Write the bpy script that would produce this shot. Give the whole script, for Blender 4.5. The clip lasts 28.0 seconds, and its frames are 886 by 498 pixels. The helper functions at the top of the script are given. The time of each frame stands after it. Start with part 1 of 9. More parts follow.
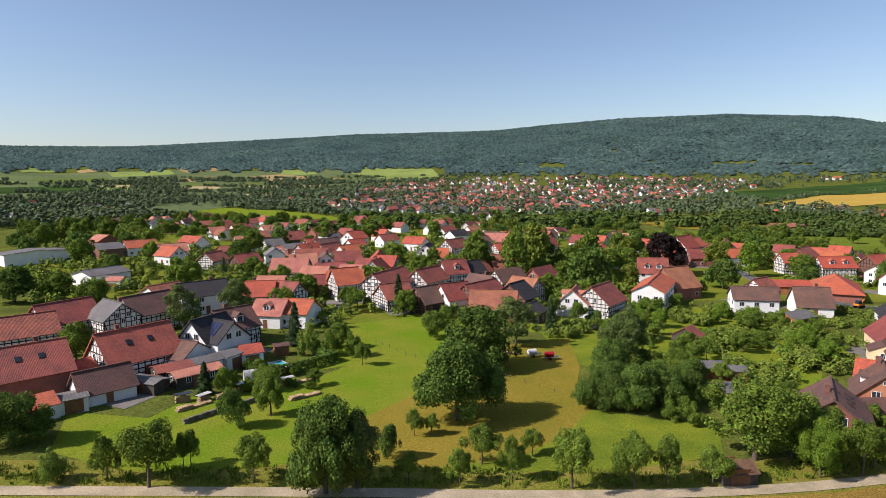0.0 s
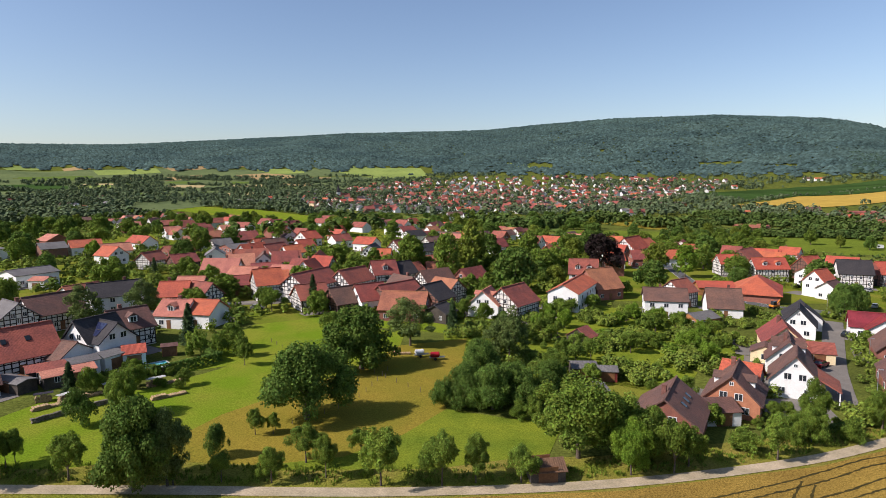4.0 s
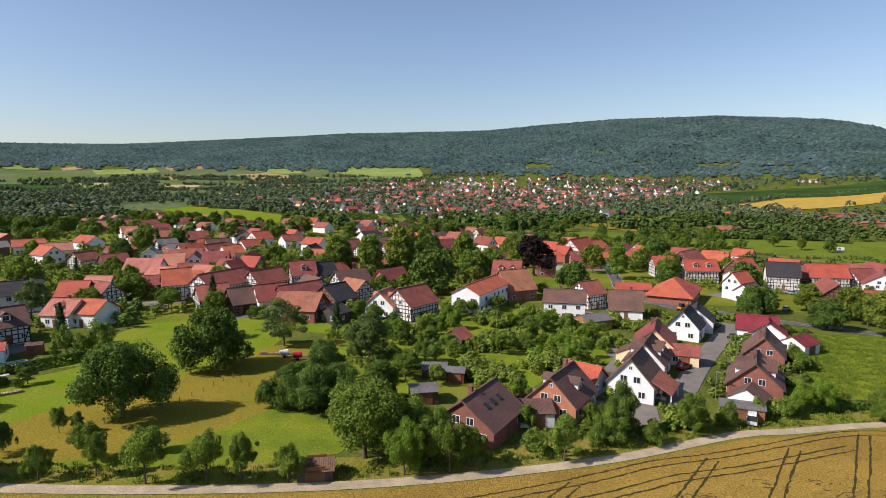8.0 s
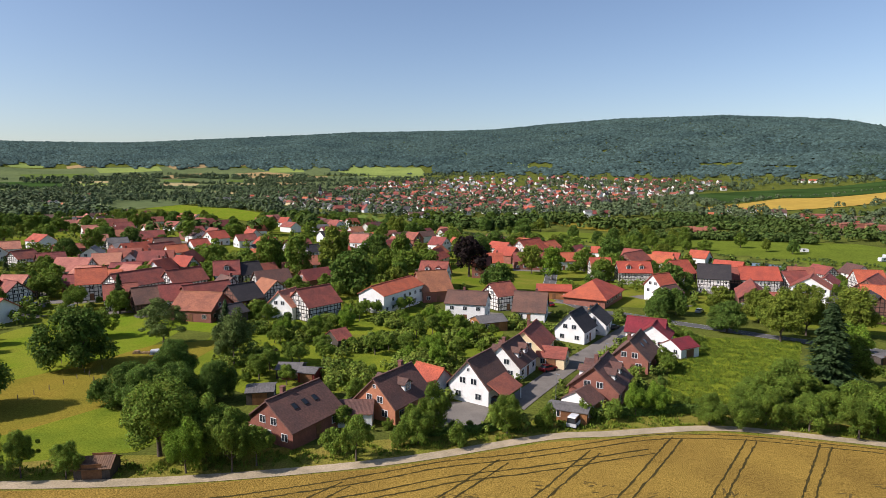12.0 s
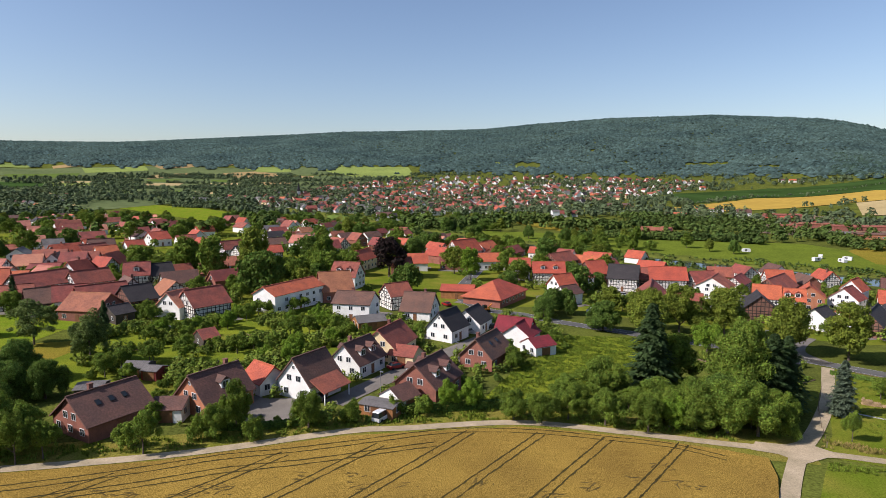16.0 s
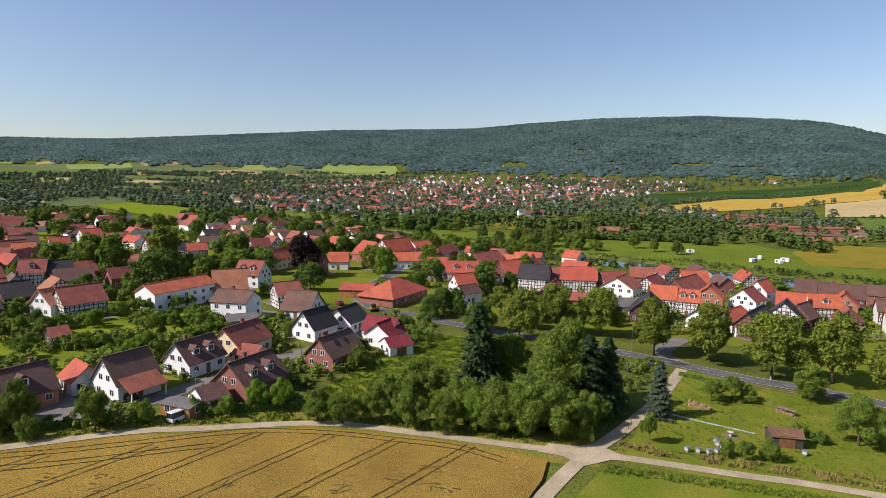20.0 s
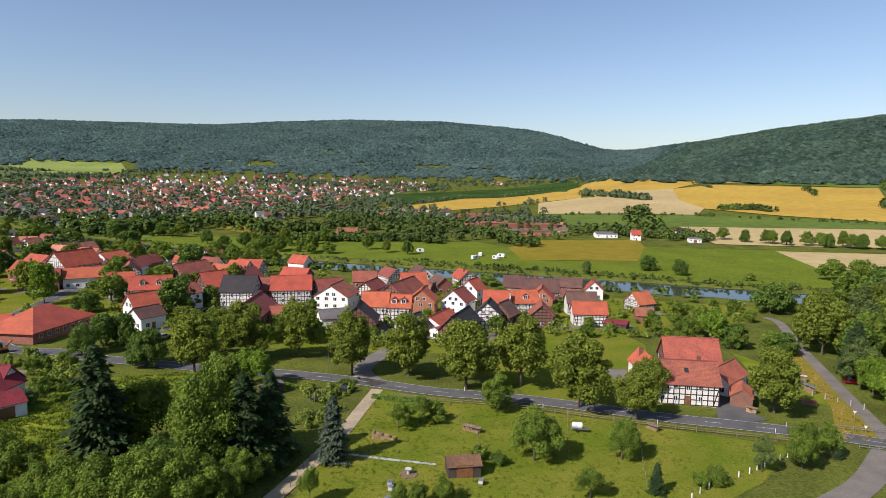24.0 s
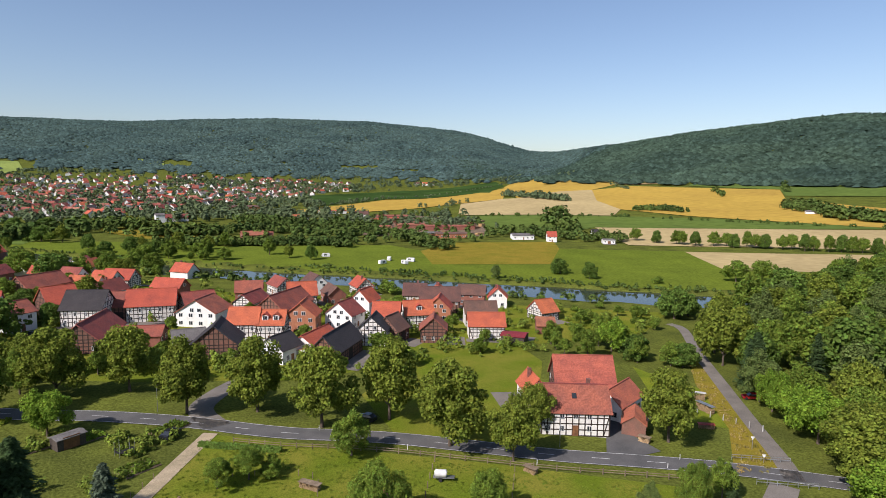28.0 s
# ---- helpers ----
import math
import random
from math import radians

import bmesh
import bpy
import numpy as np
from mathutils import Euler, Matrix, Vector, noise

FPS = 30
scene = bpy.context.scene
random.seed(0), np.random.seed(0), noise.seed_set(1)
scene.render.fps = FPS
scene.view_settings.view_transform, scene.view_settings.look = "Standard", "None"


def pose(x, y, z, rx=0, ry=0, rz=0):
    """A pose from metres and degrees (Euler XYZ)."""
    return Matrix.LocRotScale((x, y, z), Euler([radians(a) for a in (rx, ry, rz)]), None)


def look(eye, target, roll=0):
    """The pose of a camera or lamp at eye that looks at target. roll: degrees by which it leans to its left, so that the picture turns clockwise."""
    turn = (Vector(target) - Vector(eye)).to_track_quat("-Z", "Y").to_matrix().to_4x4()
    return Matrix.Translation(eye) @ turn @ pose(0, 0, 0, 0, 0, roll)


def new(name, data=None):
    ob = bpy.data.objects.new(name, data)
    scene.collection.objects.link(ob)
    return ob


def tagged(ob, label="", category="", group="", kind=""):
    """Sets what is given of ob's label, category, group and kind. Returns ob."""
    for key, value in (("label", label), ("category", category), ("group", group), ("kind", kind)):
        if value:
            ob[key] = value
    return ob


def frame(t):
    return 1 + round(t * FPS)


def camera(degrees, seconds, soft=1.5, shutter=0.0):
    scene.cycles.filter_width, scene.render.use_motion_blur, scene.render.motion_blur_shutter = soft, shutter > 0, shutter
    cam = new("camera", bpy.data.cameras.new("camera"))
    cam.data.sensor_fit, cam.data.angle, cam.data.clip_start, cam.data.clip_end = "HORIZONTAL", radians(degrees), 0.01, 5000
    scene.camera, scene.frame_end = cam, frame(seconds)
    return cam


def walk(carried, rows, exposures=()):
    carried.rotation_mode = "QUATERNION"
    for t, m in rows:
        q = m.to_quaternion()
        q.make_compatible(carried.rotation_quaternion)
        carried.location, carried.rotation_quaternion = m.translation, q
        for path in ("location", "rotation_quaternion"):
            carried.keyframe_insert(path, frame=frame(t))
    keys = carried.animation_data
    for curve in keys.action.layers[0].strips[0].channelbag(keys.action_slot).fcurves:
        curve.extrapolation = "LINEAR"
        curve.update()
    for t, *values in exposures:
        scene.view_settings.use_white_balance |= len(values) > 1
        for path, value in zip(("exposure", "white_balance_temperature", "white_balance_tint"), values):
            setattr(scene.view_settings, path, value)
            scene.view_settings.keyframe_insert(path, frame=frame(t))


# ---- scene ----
import collections

# ---- camera and its flight ----
cam = camera(72.53, 28.0, soft=0.65)


def fly(x, y, z, yaw, dip, roll):
    """A drone pose: yaw to the right of +y, dip below the level, roll, all in degrees."""
    return pose(x, y, z, 0, 0, -yaw) @ pose(0, 0, 0, 90 - dip) @ pose(0, 0, 0, 0, 0, roll)


PATH = [
    (0.0, fly(0.00, -0.00, 45.00, 0.064, 6.432, -0.715)),
    (0.5, fly(1.90, -0.40, 45.07, 0.105, 6.466, -0.621)),
    (1.0, fly(4.14, -0.53, 45.12, 0.169, 6.471, -0.624)),
    (1.5, fly(6.72, -0.59, 45.16, 0.256, 6.462, -0.600)),
    (2.0, fly(9.54, -0.85, 45.22, 0.358, 6.460, -0.575)),
    (2.5, fly(12.64, -1.09, 45.27, 0.438, 6.469, -0.553)),
    (3.0, fly(15.92, -1.38, 45.33, 0.550, 6.470, -0.528)),
    (3.5, fly(19.44, -1.70, 45.40, 0.620, 6.487, -0.514)),
    (5.5, fly(34.58, -2.93, 45.78, 1.035, 6.531, -0.472)),
    (6.0, fly(38.52, -3.11, 45.76, 1.097, 6.501, -0.464)),
    (6.5, fly(42.50, -3.14, 45.67, 0.845, 6.504, -0.414)),
    (7.0, fly(46.56, -3.15, 45.61, 0.603, 6.495, -0.379)),
    (7.5, fly(50.58, -3.15, 45.63, 0.407, 6.475, -0.343)),
    (8.0, fly(54.32, -3.31, 45.67, 0.247, 6.475, -0.341)),
    (8.5, fly(58.24, -3.49, 45.71, 0.075, 6.478, -0.347)),
    (9.0, fly(62.22, -3.56, 45.80, -0.100, 6.482, -0.322)),
    (9.5, fly(66.09, -3.63, 45.86, -0.264, 6.486, -0.315)),
    (10.0, fly(70.09, -3.75, 45.94, -0.436, 6.502, -0.330)),
    (10.5, fly(74.00, -4.03, 46.05, -0.578, 6.499, -0.265)),
    (11.0, fly(77.99, -4.45, 46.17, -0.677, 6.504, -0.262)),
    (11.5, fly(81.97, -4.52, 46.26, -0.626, 6.536, -0.243)),
    (12.0, fly(86.04, -4.65, 46.36, -0.576, 6.564, -0.178)),
    (12.5, fly(90.08, -4.68, 46.48, -0.520, 6.598, -0.118)),
    (14.5, fly(107.07, -8.51, 47.42, -0.374, 6.618, -0.227)),
    (15.0, fly(111.19, -9.02, 47.51, -0.314, 6.618, -0.238)),
    (15.5, fly(115.22, -9.23, 47.52, -0.239, 6.618, -0.195)),
    (16.0, fly(119.37, -9.32, 47.47, -0.144, 6.632, -0.192)),
    (16.5, fly(123.78, -9.30, 47.45, -0.038, 6.649, -0.092)),
    (17.0, fly(128.33, -9.18, 47.44, 0.019, 6.654, -0.112)),
    (17.5, fly(132.85, -9.14, 47.43, 0.098, 6.647, -0.112)),
    (18.0, fly(137.42, -9.06, 47.34, 0.174, 6.645, -0.079)),
    (18.5, fly(141.91, -9.04, 47.24, 0.266, 6.628, -0.024)),
    (19.0, fly(146.45, -9.02, 47.21, 0.338, 6.652, 0.068)),
    (19.5, fly(150.62, -8.69, 47.19, 0.392, 6.683, 0.138)),
    (20.0, fly(154.39, -8.00, 47.22, 0.388, 6.710, 0.205)),
    (20.5, fly(157.90, -6.66, 47.22, 0.375, 6.720, 0.253)),
    (22.5, fly(168.00, 2.70, 47.19, 0.463, 6.776, 0.554)),
    (23.0, fly(170.32, 5.70, 47.33, 5.537, 6.763, 0.621)),
    (23.5, fly(173.53, 8.65, 47.22, 16.389, 6.625, 0.526)),
    (24.0, fly(176.22, 11.00, 47.13, 23.258, 6.538, 0.615)),
    (24.5, fly(179.18, 12.80, 47.33, 28.164, 6.524, 0.592)),
    (25.0, fly(181.83, 14.31, 47.25, 29.504, 6.470, 0.664)),
    (25.5, fly(184.68, 15.86, 47.17, 29.567, 6.434, 0.685)),
    (26.0, fly(187.55, 17.39, 47.11, 29.620, 6.420, 0.695)),
    (26.5, fly(190.39, 18.94, 47.06, 29.697, 6.403, 0.666)),
    (27.0, fly(193.20, 20.39, 47.03, 29.746, 6.400, 0.668)),
    (27.5, fly(195.92, 21.86, 47.00, 29.793, 6.378, 0.703)),
    (28.0, fly(198.20, 23.17, 47.02, 29.867, 6.377, 0.776)),
]
walk(cam, PATH, [(0.0, 0.40, 6380, 17), (28.0, 0.34, 6380, 17)])

# ---- sky and sun ----
SUN_FROM, SUN_UP = 252.0, 40.0      # degrees clockwise from +y, degrees above the level
world = bpy.data.worlds.new("world")
scene.world = world
world.use_nodes = True
wn = world.node_tree
sky = wn.nodes.new("ShaderNodeTexSky")
sky.sky_type, sky.sun_disc = "NISHITA", False
sky.sun_elevation, sky.sun_rotation = radians(SUN_UP), radians(SUN_FROM)
sky.air_density, sky.dust_density, sky.ozone_density, sky.altitude = 1.05, 1.0, 2.2, 200
wn.links.new(sky.outputs[0], wn.nodes["Background"].inputs[0])
wn.nodes["Background"].inputs[1].default_value = 0.101
sun = new("sun", bpy.data.lights.new("sun", "SUN"))
sun.data.energy, sun.data.angle, sun.data.color = 4.8, radians(0.55), (1.0, 0.94, 0.87)
_a, _e = radians(SUN_FROM), radians(SUN_UP)
sun.matrix_basis = look((0, 0, 0), (-math.sin(_a) * math.cos(_e), -math.cos(_a) * math.cos(_e), -math.sin(_e)))

# ---- materials ----


def material(name, colour, rough=0.8, metal=0.0, vary=0.25, scale=0.6, fine=6.0, bump=0.2, depth=0.05,
             second=None, per_object=0.0, per_island=0.0, spec=0.3, hue=0.0):
    """A procedural surface: base colour broken up by coarse and fine noise, and by object or by piece."""
    m = bpy.data.materials.new(name)
    m.use_nodes = True
    nt = m.node_tree
    b = nt.nodes["Principled BSDF"]
    b.inputs["Roughness"].default_value, b.inputs["Metallic"].default_value = rough, metal
    b.inputs["Specular IOR Level"].default_value = spec
    L = nt.links.new
    co = nt.nodes.new("ShaderNodeTexCoord")
    geo = nt.nodes.new("ShaderNodeNewGeometry")
    n1, n2 = nt.nodes.new("ShaderNodeTexNoise"), nt.nodes.new("ShaderNodeTexNoise")
    src = geo.outputs["Position"]
    for n, s, d in ((n1, scale, 4.0), (n2, fine, 3.0)):
        n.inputs["Scale"].default_value, n.inputs["Detail"].default_value = s, d
        L(src, n.inputs["Vector"])
    mix = nt.nodes.new("ShaderNodeMix")
    mix.data_type = "RGBA"
    c2 = second or tuple(c * 0.6 for c in colour)
    mix.inputs["A"].default_value, mix.inputs["B"].default_value = (*colour, 1), (*c2, 1)
    ramp = nt.nodes.new("ShaderNodeMapRange")
    ramp.inputs["From Min"].default_value, ramp.inputs["From Max"].default_value = 0.35, 0.68
    L(n1.outputs[0], ramp.inputs["Value"])
    L(ramp.outputs[0], mix.inputs["Factor"])
    hsv = nt.nodes.new("ShaderNodeHueSaturation")
    L(mix.outputs["Result"], hsv.inputs["Color"])
    val = nt.nodes.new("ShaderNodeMapRange")
    val.inputs["From Min"].default_value, val.inputs["From Max"].default_value = 0.3, 0.7
    val.inputs["To Min"].default_value, val.inputs["To Max"].default_value = 1 - vary, 1 + vary
    L(n2.outputs[0], val.inputs["Value"])
    out = val.outputs[0]
    for amount, node, sock in ((per_object, nt.nodes.new("ShaderNodeObjectInfo"), "Random"), (per_island, geo, "Random Per Island")):
        if amount:
            r = nt.nodes.new("ShaderNodeMapRange")
            r.inputs["To Min"].default_value, r.inputs["To Max"].default_value = 1 - amount, 1 + amount
            L(node.outputs[sock], r.inputs["Value"])
            mul = nt.nodes.new("ShaderNodeMath")
            mul.operation = "MULTIPLY"
            L(out, mul.inputs[0])
            L(r.outputs[0], mul.inputs[1])
            out = mul.outputs[0]
            if hue:
                h = nt.nodes.new("ShaderNodeMapRange")
                h.inputs["To Min"].default_value, h.inputs["To Max"].default_value = 0.5 - hue, 0.5 + hue
                L(node.outputs[sock], h.inputs["Value"])
                L(h.outputs[0], hsv.inputs["Hue"])
    L(out, hsv.inputs["Value"])
    L(hsv.outputs[0], b.inputs["Base Color"])
    if bump:
        bp = nt.nodes.new("ShaderNodeBump")
        bp.inputs["Strength"].default_value, bp.inputs["Distance"].default_value = bump, depth
        L(n2.outputs[0], bp.inputs["Height"])
        L(bp.outputs[0], b.inputs["Normal"])
    return m


def tiles(name, colour, second, row=0.33, col=0.22, vary=0.25, rough=0.75, per_object=0.12):
    """Roof tiles: rows along the eaves by local z, columns by local x, with weathered patches."""
    m = material(name, colour, rough, second=second, vary=vary, scale=0.35, fine=3.0, bump=0.0, per_object=per_object, hue=0.008)
    nt = m.node_tree
    L = nt.links.new
    co = nt.nodes.new("ShaderNodeTexCoord")
    sep = nt.nodes.new("ShaderNodeSeparateXYZ")
    L(co.outputs["Object"], sep.inputs[0])
    add = None
    for axis, size in (("Z", row * 0.65), ("X", col)):
        mu = nt.nodes.new("ShaderNodeMath")
        mu.operation = "MULTIPLY"
        mu.inputs[1].default_value = 1 / size
        L(sep.outputs[axis], mu.inputs[0])
        fr = nt.nodes.new("ShaderNodeMath")
        fr.operation = "FRACT" if axis == "Z" else "PINGPONG"
        fr.inputs[1].default_value = 0.5
        L(mu.outputs[0], fr.inputs[0])
        if add is None:
            add = fr
        else:
            a2 = nt.nodes.new("ShaderNodeMath")
            a2.operation = "SUBTRACT"
            L(fr.outputs[0], a2.inputs[0])
            L(add.outputs[0], a2.inputs[1])
            add = a2
    bp = nt.nodes.new("ShaderNodeBump")
    bp.inputs["Strength"].default_value, bp.inputs["Distance"].default_value = 0.9, 0.06
    L(add.outputs[0], bp.inputs["Height"])
    L(bp.outputs[0], nt.nodes["Principled BSDF"].inputs["Normal"])
    return m


M = {}
M["meadow"] = material("meadow grass", (0.168, 0.194, 0.0187), 0.95, second=(0.105, 0.1452, 0.0154), vary=0.3, scale=0.16, fine=4.0, bump=0.3, depth=0.15, spec=0.0)
M["lawn"] = material("bright mown lawn", (0.1053, 0.143, 0.0132), 0.95, second=(0.1755, 0.1705, 0.0264), vary=0.3, scale=0.1, fine=4.0, bump=0.3, depth=0.1, spec=0.0)
M["dry"] = material("dry mown pasture", (0.225, 0.168, 0.026), 0.95, second=(0.165, 0.148, 0.02), vary=0.3, scale=0.09, fine=4.0, bump=0.3, depth=0.1, spec=0.0)
M["rough_grass"] = material("tall rough grass", (0.1521, 0.165, 0.022), 0.95, second=(0.2223, 0.1815, 0.0418), vary=0.35, scale=0.2, fine=4.0, bump=0.8, depth=0.3, spec=0.0)
M["plain"] = material("valley grassland", (0.1147, 0.132, 0.0242), 0.95, second=(0.0702, 0.0825, 0.0187), vary=0.35, scale=0.09, fine=2.0, bump=0.6, depth=0.3, spec=0.0)
M["rough_green"] = material("weedy green meadow", (0.193, 0.2255, 0.022), 0.95, second=(0.117, 0.154, 0.0154), vary=0.4, scale=0.25, fine=3.0, bump=0.9, depth=0.5, spec=0.0)
M["green_dark"] = material("dark green crop far off", (0.045, 0.085, 0.022), 0.95, vary=0.12, scale=0.01, fine=0.1, bump=0.2, spec=0.0)
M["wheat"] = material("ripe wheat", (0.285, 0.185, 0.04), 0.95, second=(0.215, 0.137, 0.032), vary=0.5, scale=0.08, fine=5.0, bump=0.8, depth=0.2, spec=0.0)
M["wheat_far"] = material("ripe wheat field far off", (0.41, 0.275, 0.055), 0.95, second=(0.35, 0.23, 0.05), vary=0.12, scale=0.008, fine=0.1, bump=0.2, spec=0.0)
M["stubble"] = material("pale stubble field", (0.41, 0.32, 0.155), 0.95, second=(0.34, 0.265, 0.13), vary=0.12, scale=0.01, fine=0.15, bump=0.2, spec=0.0)
M["green_far"] = material("green crop far off", (0.105, 0.15, 0.032), 0.95, second=(0.085, 0.125, 0.03), vary=0.15, scale=0.01, fine=0.1, bump=0.2, spec=0.0)
M["pale_far"] = material("pale green pasture far off", (0.22, 0.27, 0.07), 0.95, second=(0.17, 0.22, 0.06), vary=0.15, scale=0.01, fine=0.1, bump=0.2, spec=0.0)
M["tan_far"] = material("tan field far off", (0.33, 0.24, 0.11), 0.95, second=(0.29, 0.20, 0.09), vary=0.15, scale=0.01, fine=0.1, bump=0.2, spec=0.0)
M["forest_floor"] = material("dark forest ground", (0.030, 0.048, 0.018), 0.98, vary=0.3, scale=0.01, fine=0.1, bump=0.5, depth=2.0, spec=0.05)
M["asphalt"] = material("worn asphalt", (0.115, 0.112, 0.108), 0.9, second=(0.085, 0.084, 0.082), vary=0.15, scale=0.25, fine=5.0, bump=0.2, depth=0.02, spec=0.1)
M["asphalt_old"] = material("pale village asphalt", (0.19, 0.17, 0.145), 0.9, second=(0.145, 0.13, 0.112), vary=0.15, scale=0.25, fine=4.0, bump=0.2, depth=0.02, spec=0.1)
M["gravel"] = material("pale gravel track", (0.42, 0.335, 0.225), 0.95, second=(0.29, 0.24, 0.15), vary=0.2, scale=0.3, fine=4.0, bump=0.4, depth=0.05, spec=0.1)
M["river_grass"] = material("riverside grass", (0.1228, 0.1595, 0.0198), 0.95, second=(0.09594, 0.1265, 0.0176), vary=0.25, scale=0.04, fine=0.8, bump=0.5, depth=0.1, spec=0.0)
M["tall_grass"] = material("tall seeding grass", (0.145, 0.185, 0.02), 0.95, second=(0.1, 0.145, 0.016), vary=0.3, scale=0.2, fine=2, bump=0.0, per_island=0.35, spec=0.1, hue=0.015)
M["meadow_bright"] = material("bright summer meadow", (0.122, 0.186, 0.0121), 0.95, second=(0.178, 0.195, 0.022), vary=0.3, scale=0.1, fine=4.0, bump=0.3, depth=0.1, spec=0.0)
M["dry_grass"] = material("tall straw-coloured grass", (0.27, 0.20, 0.07), 0.95, second=(0.17, 0.155, 0.04), vary=0.3, scale=0.3, fine=2, bump=0.0, per_island=0.3, spec=0.0)
# the plain grass again, its colour washed out to paint distance haze
M["haze_green"] = material("haze-paled grassland of the far valley", (0.125, 0.155, 0.062), 0.95, second=(0.09, 0.118, 0.05), vary=0.15, scale=0.006, fine=0.08, bump=0.2, spec=0.0)
M["soil"] = material("bare earth", (0.20, 0.14, 0.085), 0.95, vary=0.3, scale=0.3, fine=4.0, bump=0.5, depth=0.08)

# ---- the lie of the land ----
EYE = 46.0
RIVER_A, RIVER_B = (428.0, 210.0), (-100.0, 820.0)
_rl = math.hypot(RIVER_B[0] - RIVER_A[0], RIVER_B[1] - RIVER_A[1])
RD = ((RIVER_B[0] - RIVER_A[0]) / _rl, (RIVER_B[1] - RIVER_A[1]) / _rl)
RN = (-RD[1], RD[0])                 # towards the village
WATER = -5.6
BEND = ((-260, -40, 20, 80, 140, 200, 300, 420, 520, 600, 700, 1000), (2, 3, 6, 11, 16, 23, 26, 16, 2, -12, -20, -20))   # metres along, metres aside
CREST = ((-180, 3.0), (-60, 3.1), (-35, 3.1), (-28, 3.2), (-19, 3.8), (-9, 4.42), (4, 4.67), (9, 5.1), (15.6, 5.46), (24, 5.42), (30, 4.92),
         (33.7, 4.28), (36.5, 3.45), (38.5, 2.85), (41, 2.85), (43.2, 3.1), (47, 3.6), (52.6, 4.5), (59, 5.2), (63.4, 5.63), (66, 5.5), (80, 4.6), (120, 3.0), (180, 3.0))


def river_off(x, y):
    """Signed distance from the middle of the bending river, towards the village."""
    u = (x - RIVER_A[0]) * RD[0] + (y - RIVER_A[1]) * RD[1]
    return (x - RIVER_A[0]) * RN[0] + (y - RIVER_A[1]) * RN[1] - np.interp(u, BEND[0], BEND[1])


def smooth(a, b, v):
    k = np.clip((v - a) / (b - a), 0, 1)
    return k * k * (3 - 2 * k)


def land(x, y):
    """Height of the ground, for numbers or arrays."""
    x, y = np.asarray(x, float), np.asarray(y, float)
    r = np.hypot(x - 100, y)
    az = np.degrees(np.arctan2(x - 100, y))
    s = (x - RIVER_A[0]) * RN[0] + (y - RIVER_A[1]) * RN[1]
    near = 7.2 - 0.032 * np.clip(x, -140, 330)
    flat = -4.3 + 0 * x
    k = smooth(25, 150, s)
    near = flat * (1 - k) + near * k
    far = np.interp(r, (0, 550, 1100, 1600, 2000, 2300, 6000), (-4.3, -4.3, 6, 22, 42, 60, 80))
    z = near * (1 - smooth(420, 900, r)) + far * smooth(420, 900, r)
    rise = smooth(30, 44, az) * smooth(100, 80, az)
    z = z + rise * np.interp(r, (0, 620, 900, 1500, 1700, 6000), (0, 0, 6, 34, 34, 0))
    along = (x - RIVER_A[0]) * RD[0] + (y - RIVER_A[1]) * RD[1]
    bed = smooth(19, 12, np.abs(river_off(x, y))) * smooth(1000, 880, along)
    z = z - bed * (z + 8.6)
    rc = 4400 - (100 * smooth(22, 34, az) + 1900 * smooth(38.5, 46, az)) * smooth(150, 110, az)
    rf = 2450 - (500 * smooth(22, 34, az) + 450 * smooth(37, 46, az)) * smooth(150, 110, az)
    zc = EYE + rc * np.tan(np.radians(np.interp(az, [c[0] for c in CREST], [c[1] for c in CREST]))) - 13
    zf = np.interp(rf, (0, 1500, 2450), (30, 38, 62))
    h = np.clip((r - rf) / (rc - rf), 0, 1)
    up = np.where(r < rc, (zc - zf) * h ** 1.05, (zc - zf) * (1 - 0.5 * smooth(0, 1500, r - rc)))
    fold = np.sin(az * 0.42 + 0.0022 * r) + 0.5 * np.sin(az * 0.9 - 0.0035 * r + 1.3)
    up = up + 13 * fold * np.clip(4 * h * (1 - h), 0, 1) ** 2 * (r < rc)
    z = np.where(r > rf, np.minimum(z, zf) + up, z)
    back = smooth(32, 36, az) * smooth(50, 45, az) * smooth(4200, 4700, r) * (EYE + 4700 * math.tan(radians(2.95)) - 90)
    return np.where(r > 4100, np.maximum(z, back + 60), z)


def ground_z(x, y):
    return float(land(x, y))


def plot(bm, name, mats, label="", kind="", category="", parent=None, group=""):
    me = bpy.data.meshes.new(name)
    bm.to_mesh(me)
    bm.free()
    for m in mats if isinstance(mats, (list, tuple)) else [mats]:
        me.materials.append(m)
    ob = new(name, me)
    if parent is not None:
        ob.parent = parent
    return tagged(ob, label, category, group, kind)


def raw_mesh(name, verts, faces, mats, smooth_faces=False, index=None):
    me = bpy.data.meshes.new(name)
    me.from_pydata(verts, [], faces)
    for m in mats if isinstance(mats, (list, tuple)) else [mats]:
        me.materials.append(m)
    if index is not None:
        me.polygons.foreach_set("material_index", index)
    if smooth_faces:
        me.polygons.foreach_set("use_smooth", [True] * len(faces))
    me.update()
    return me


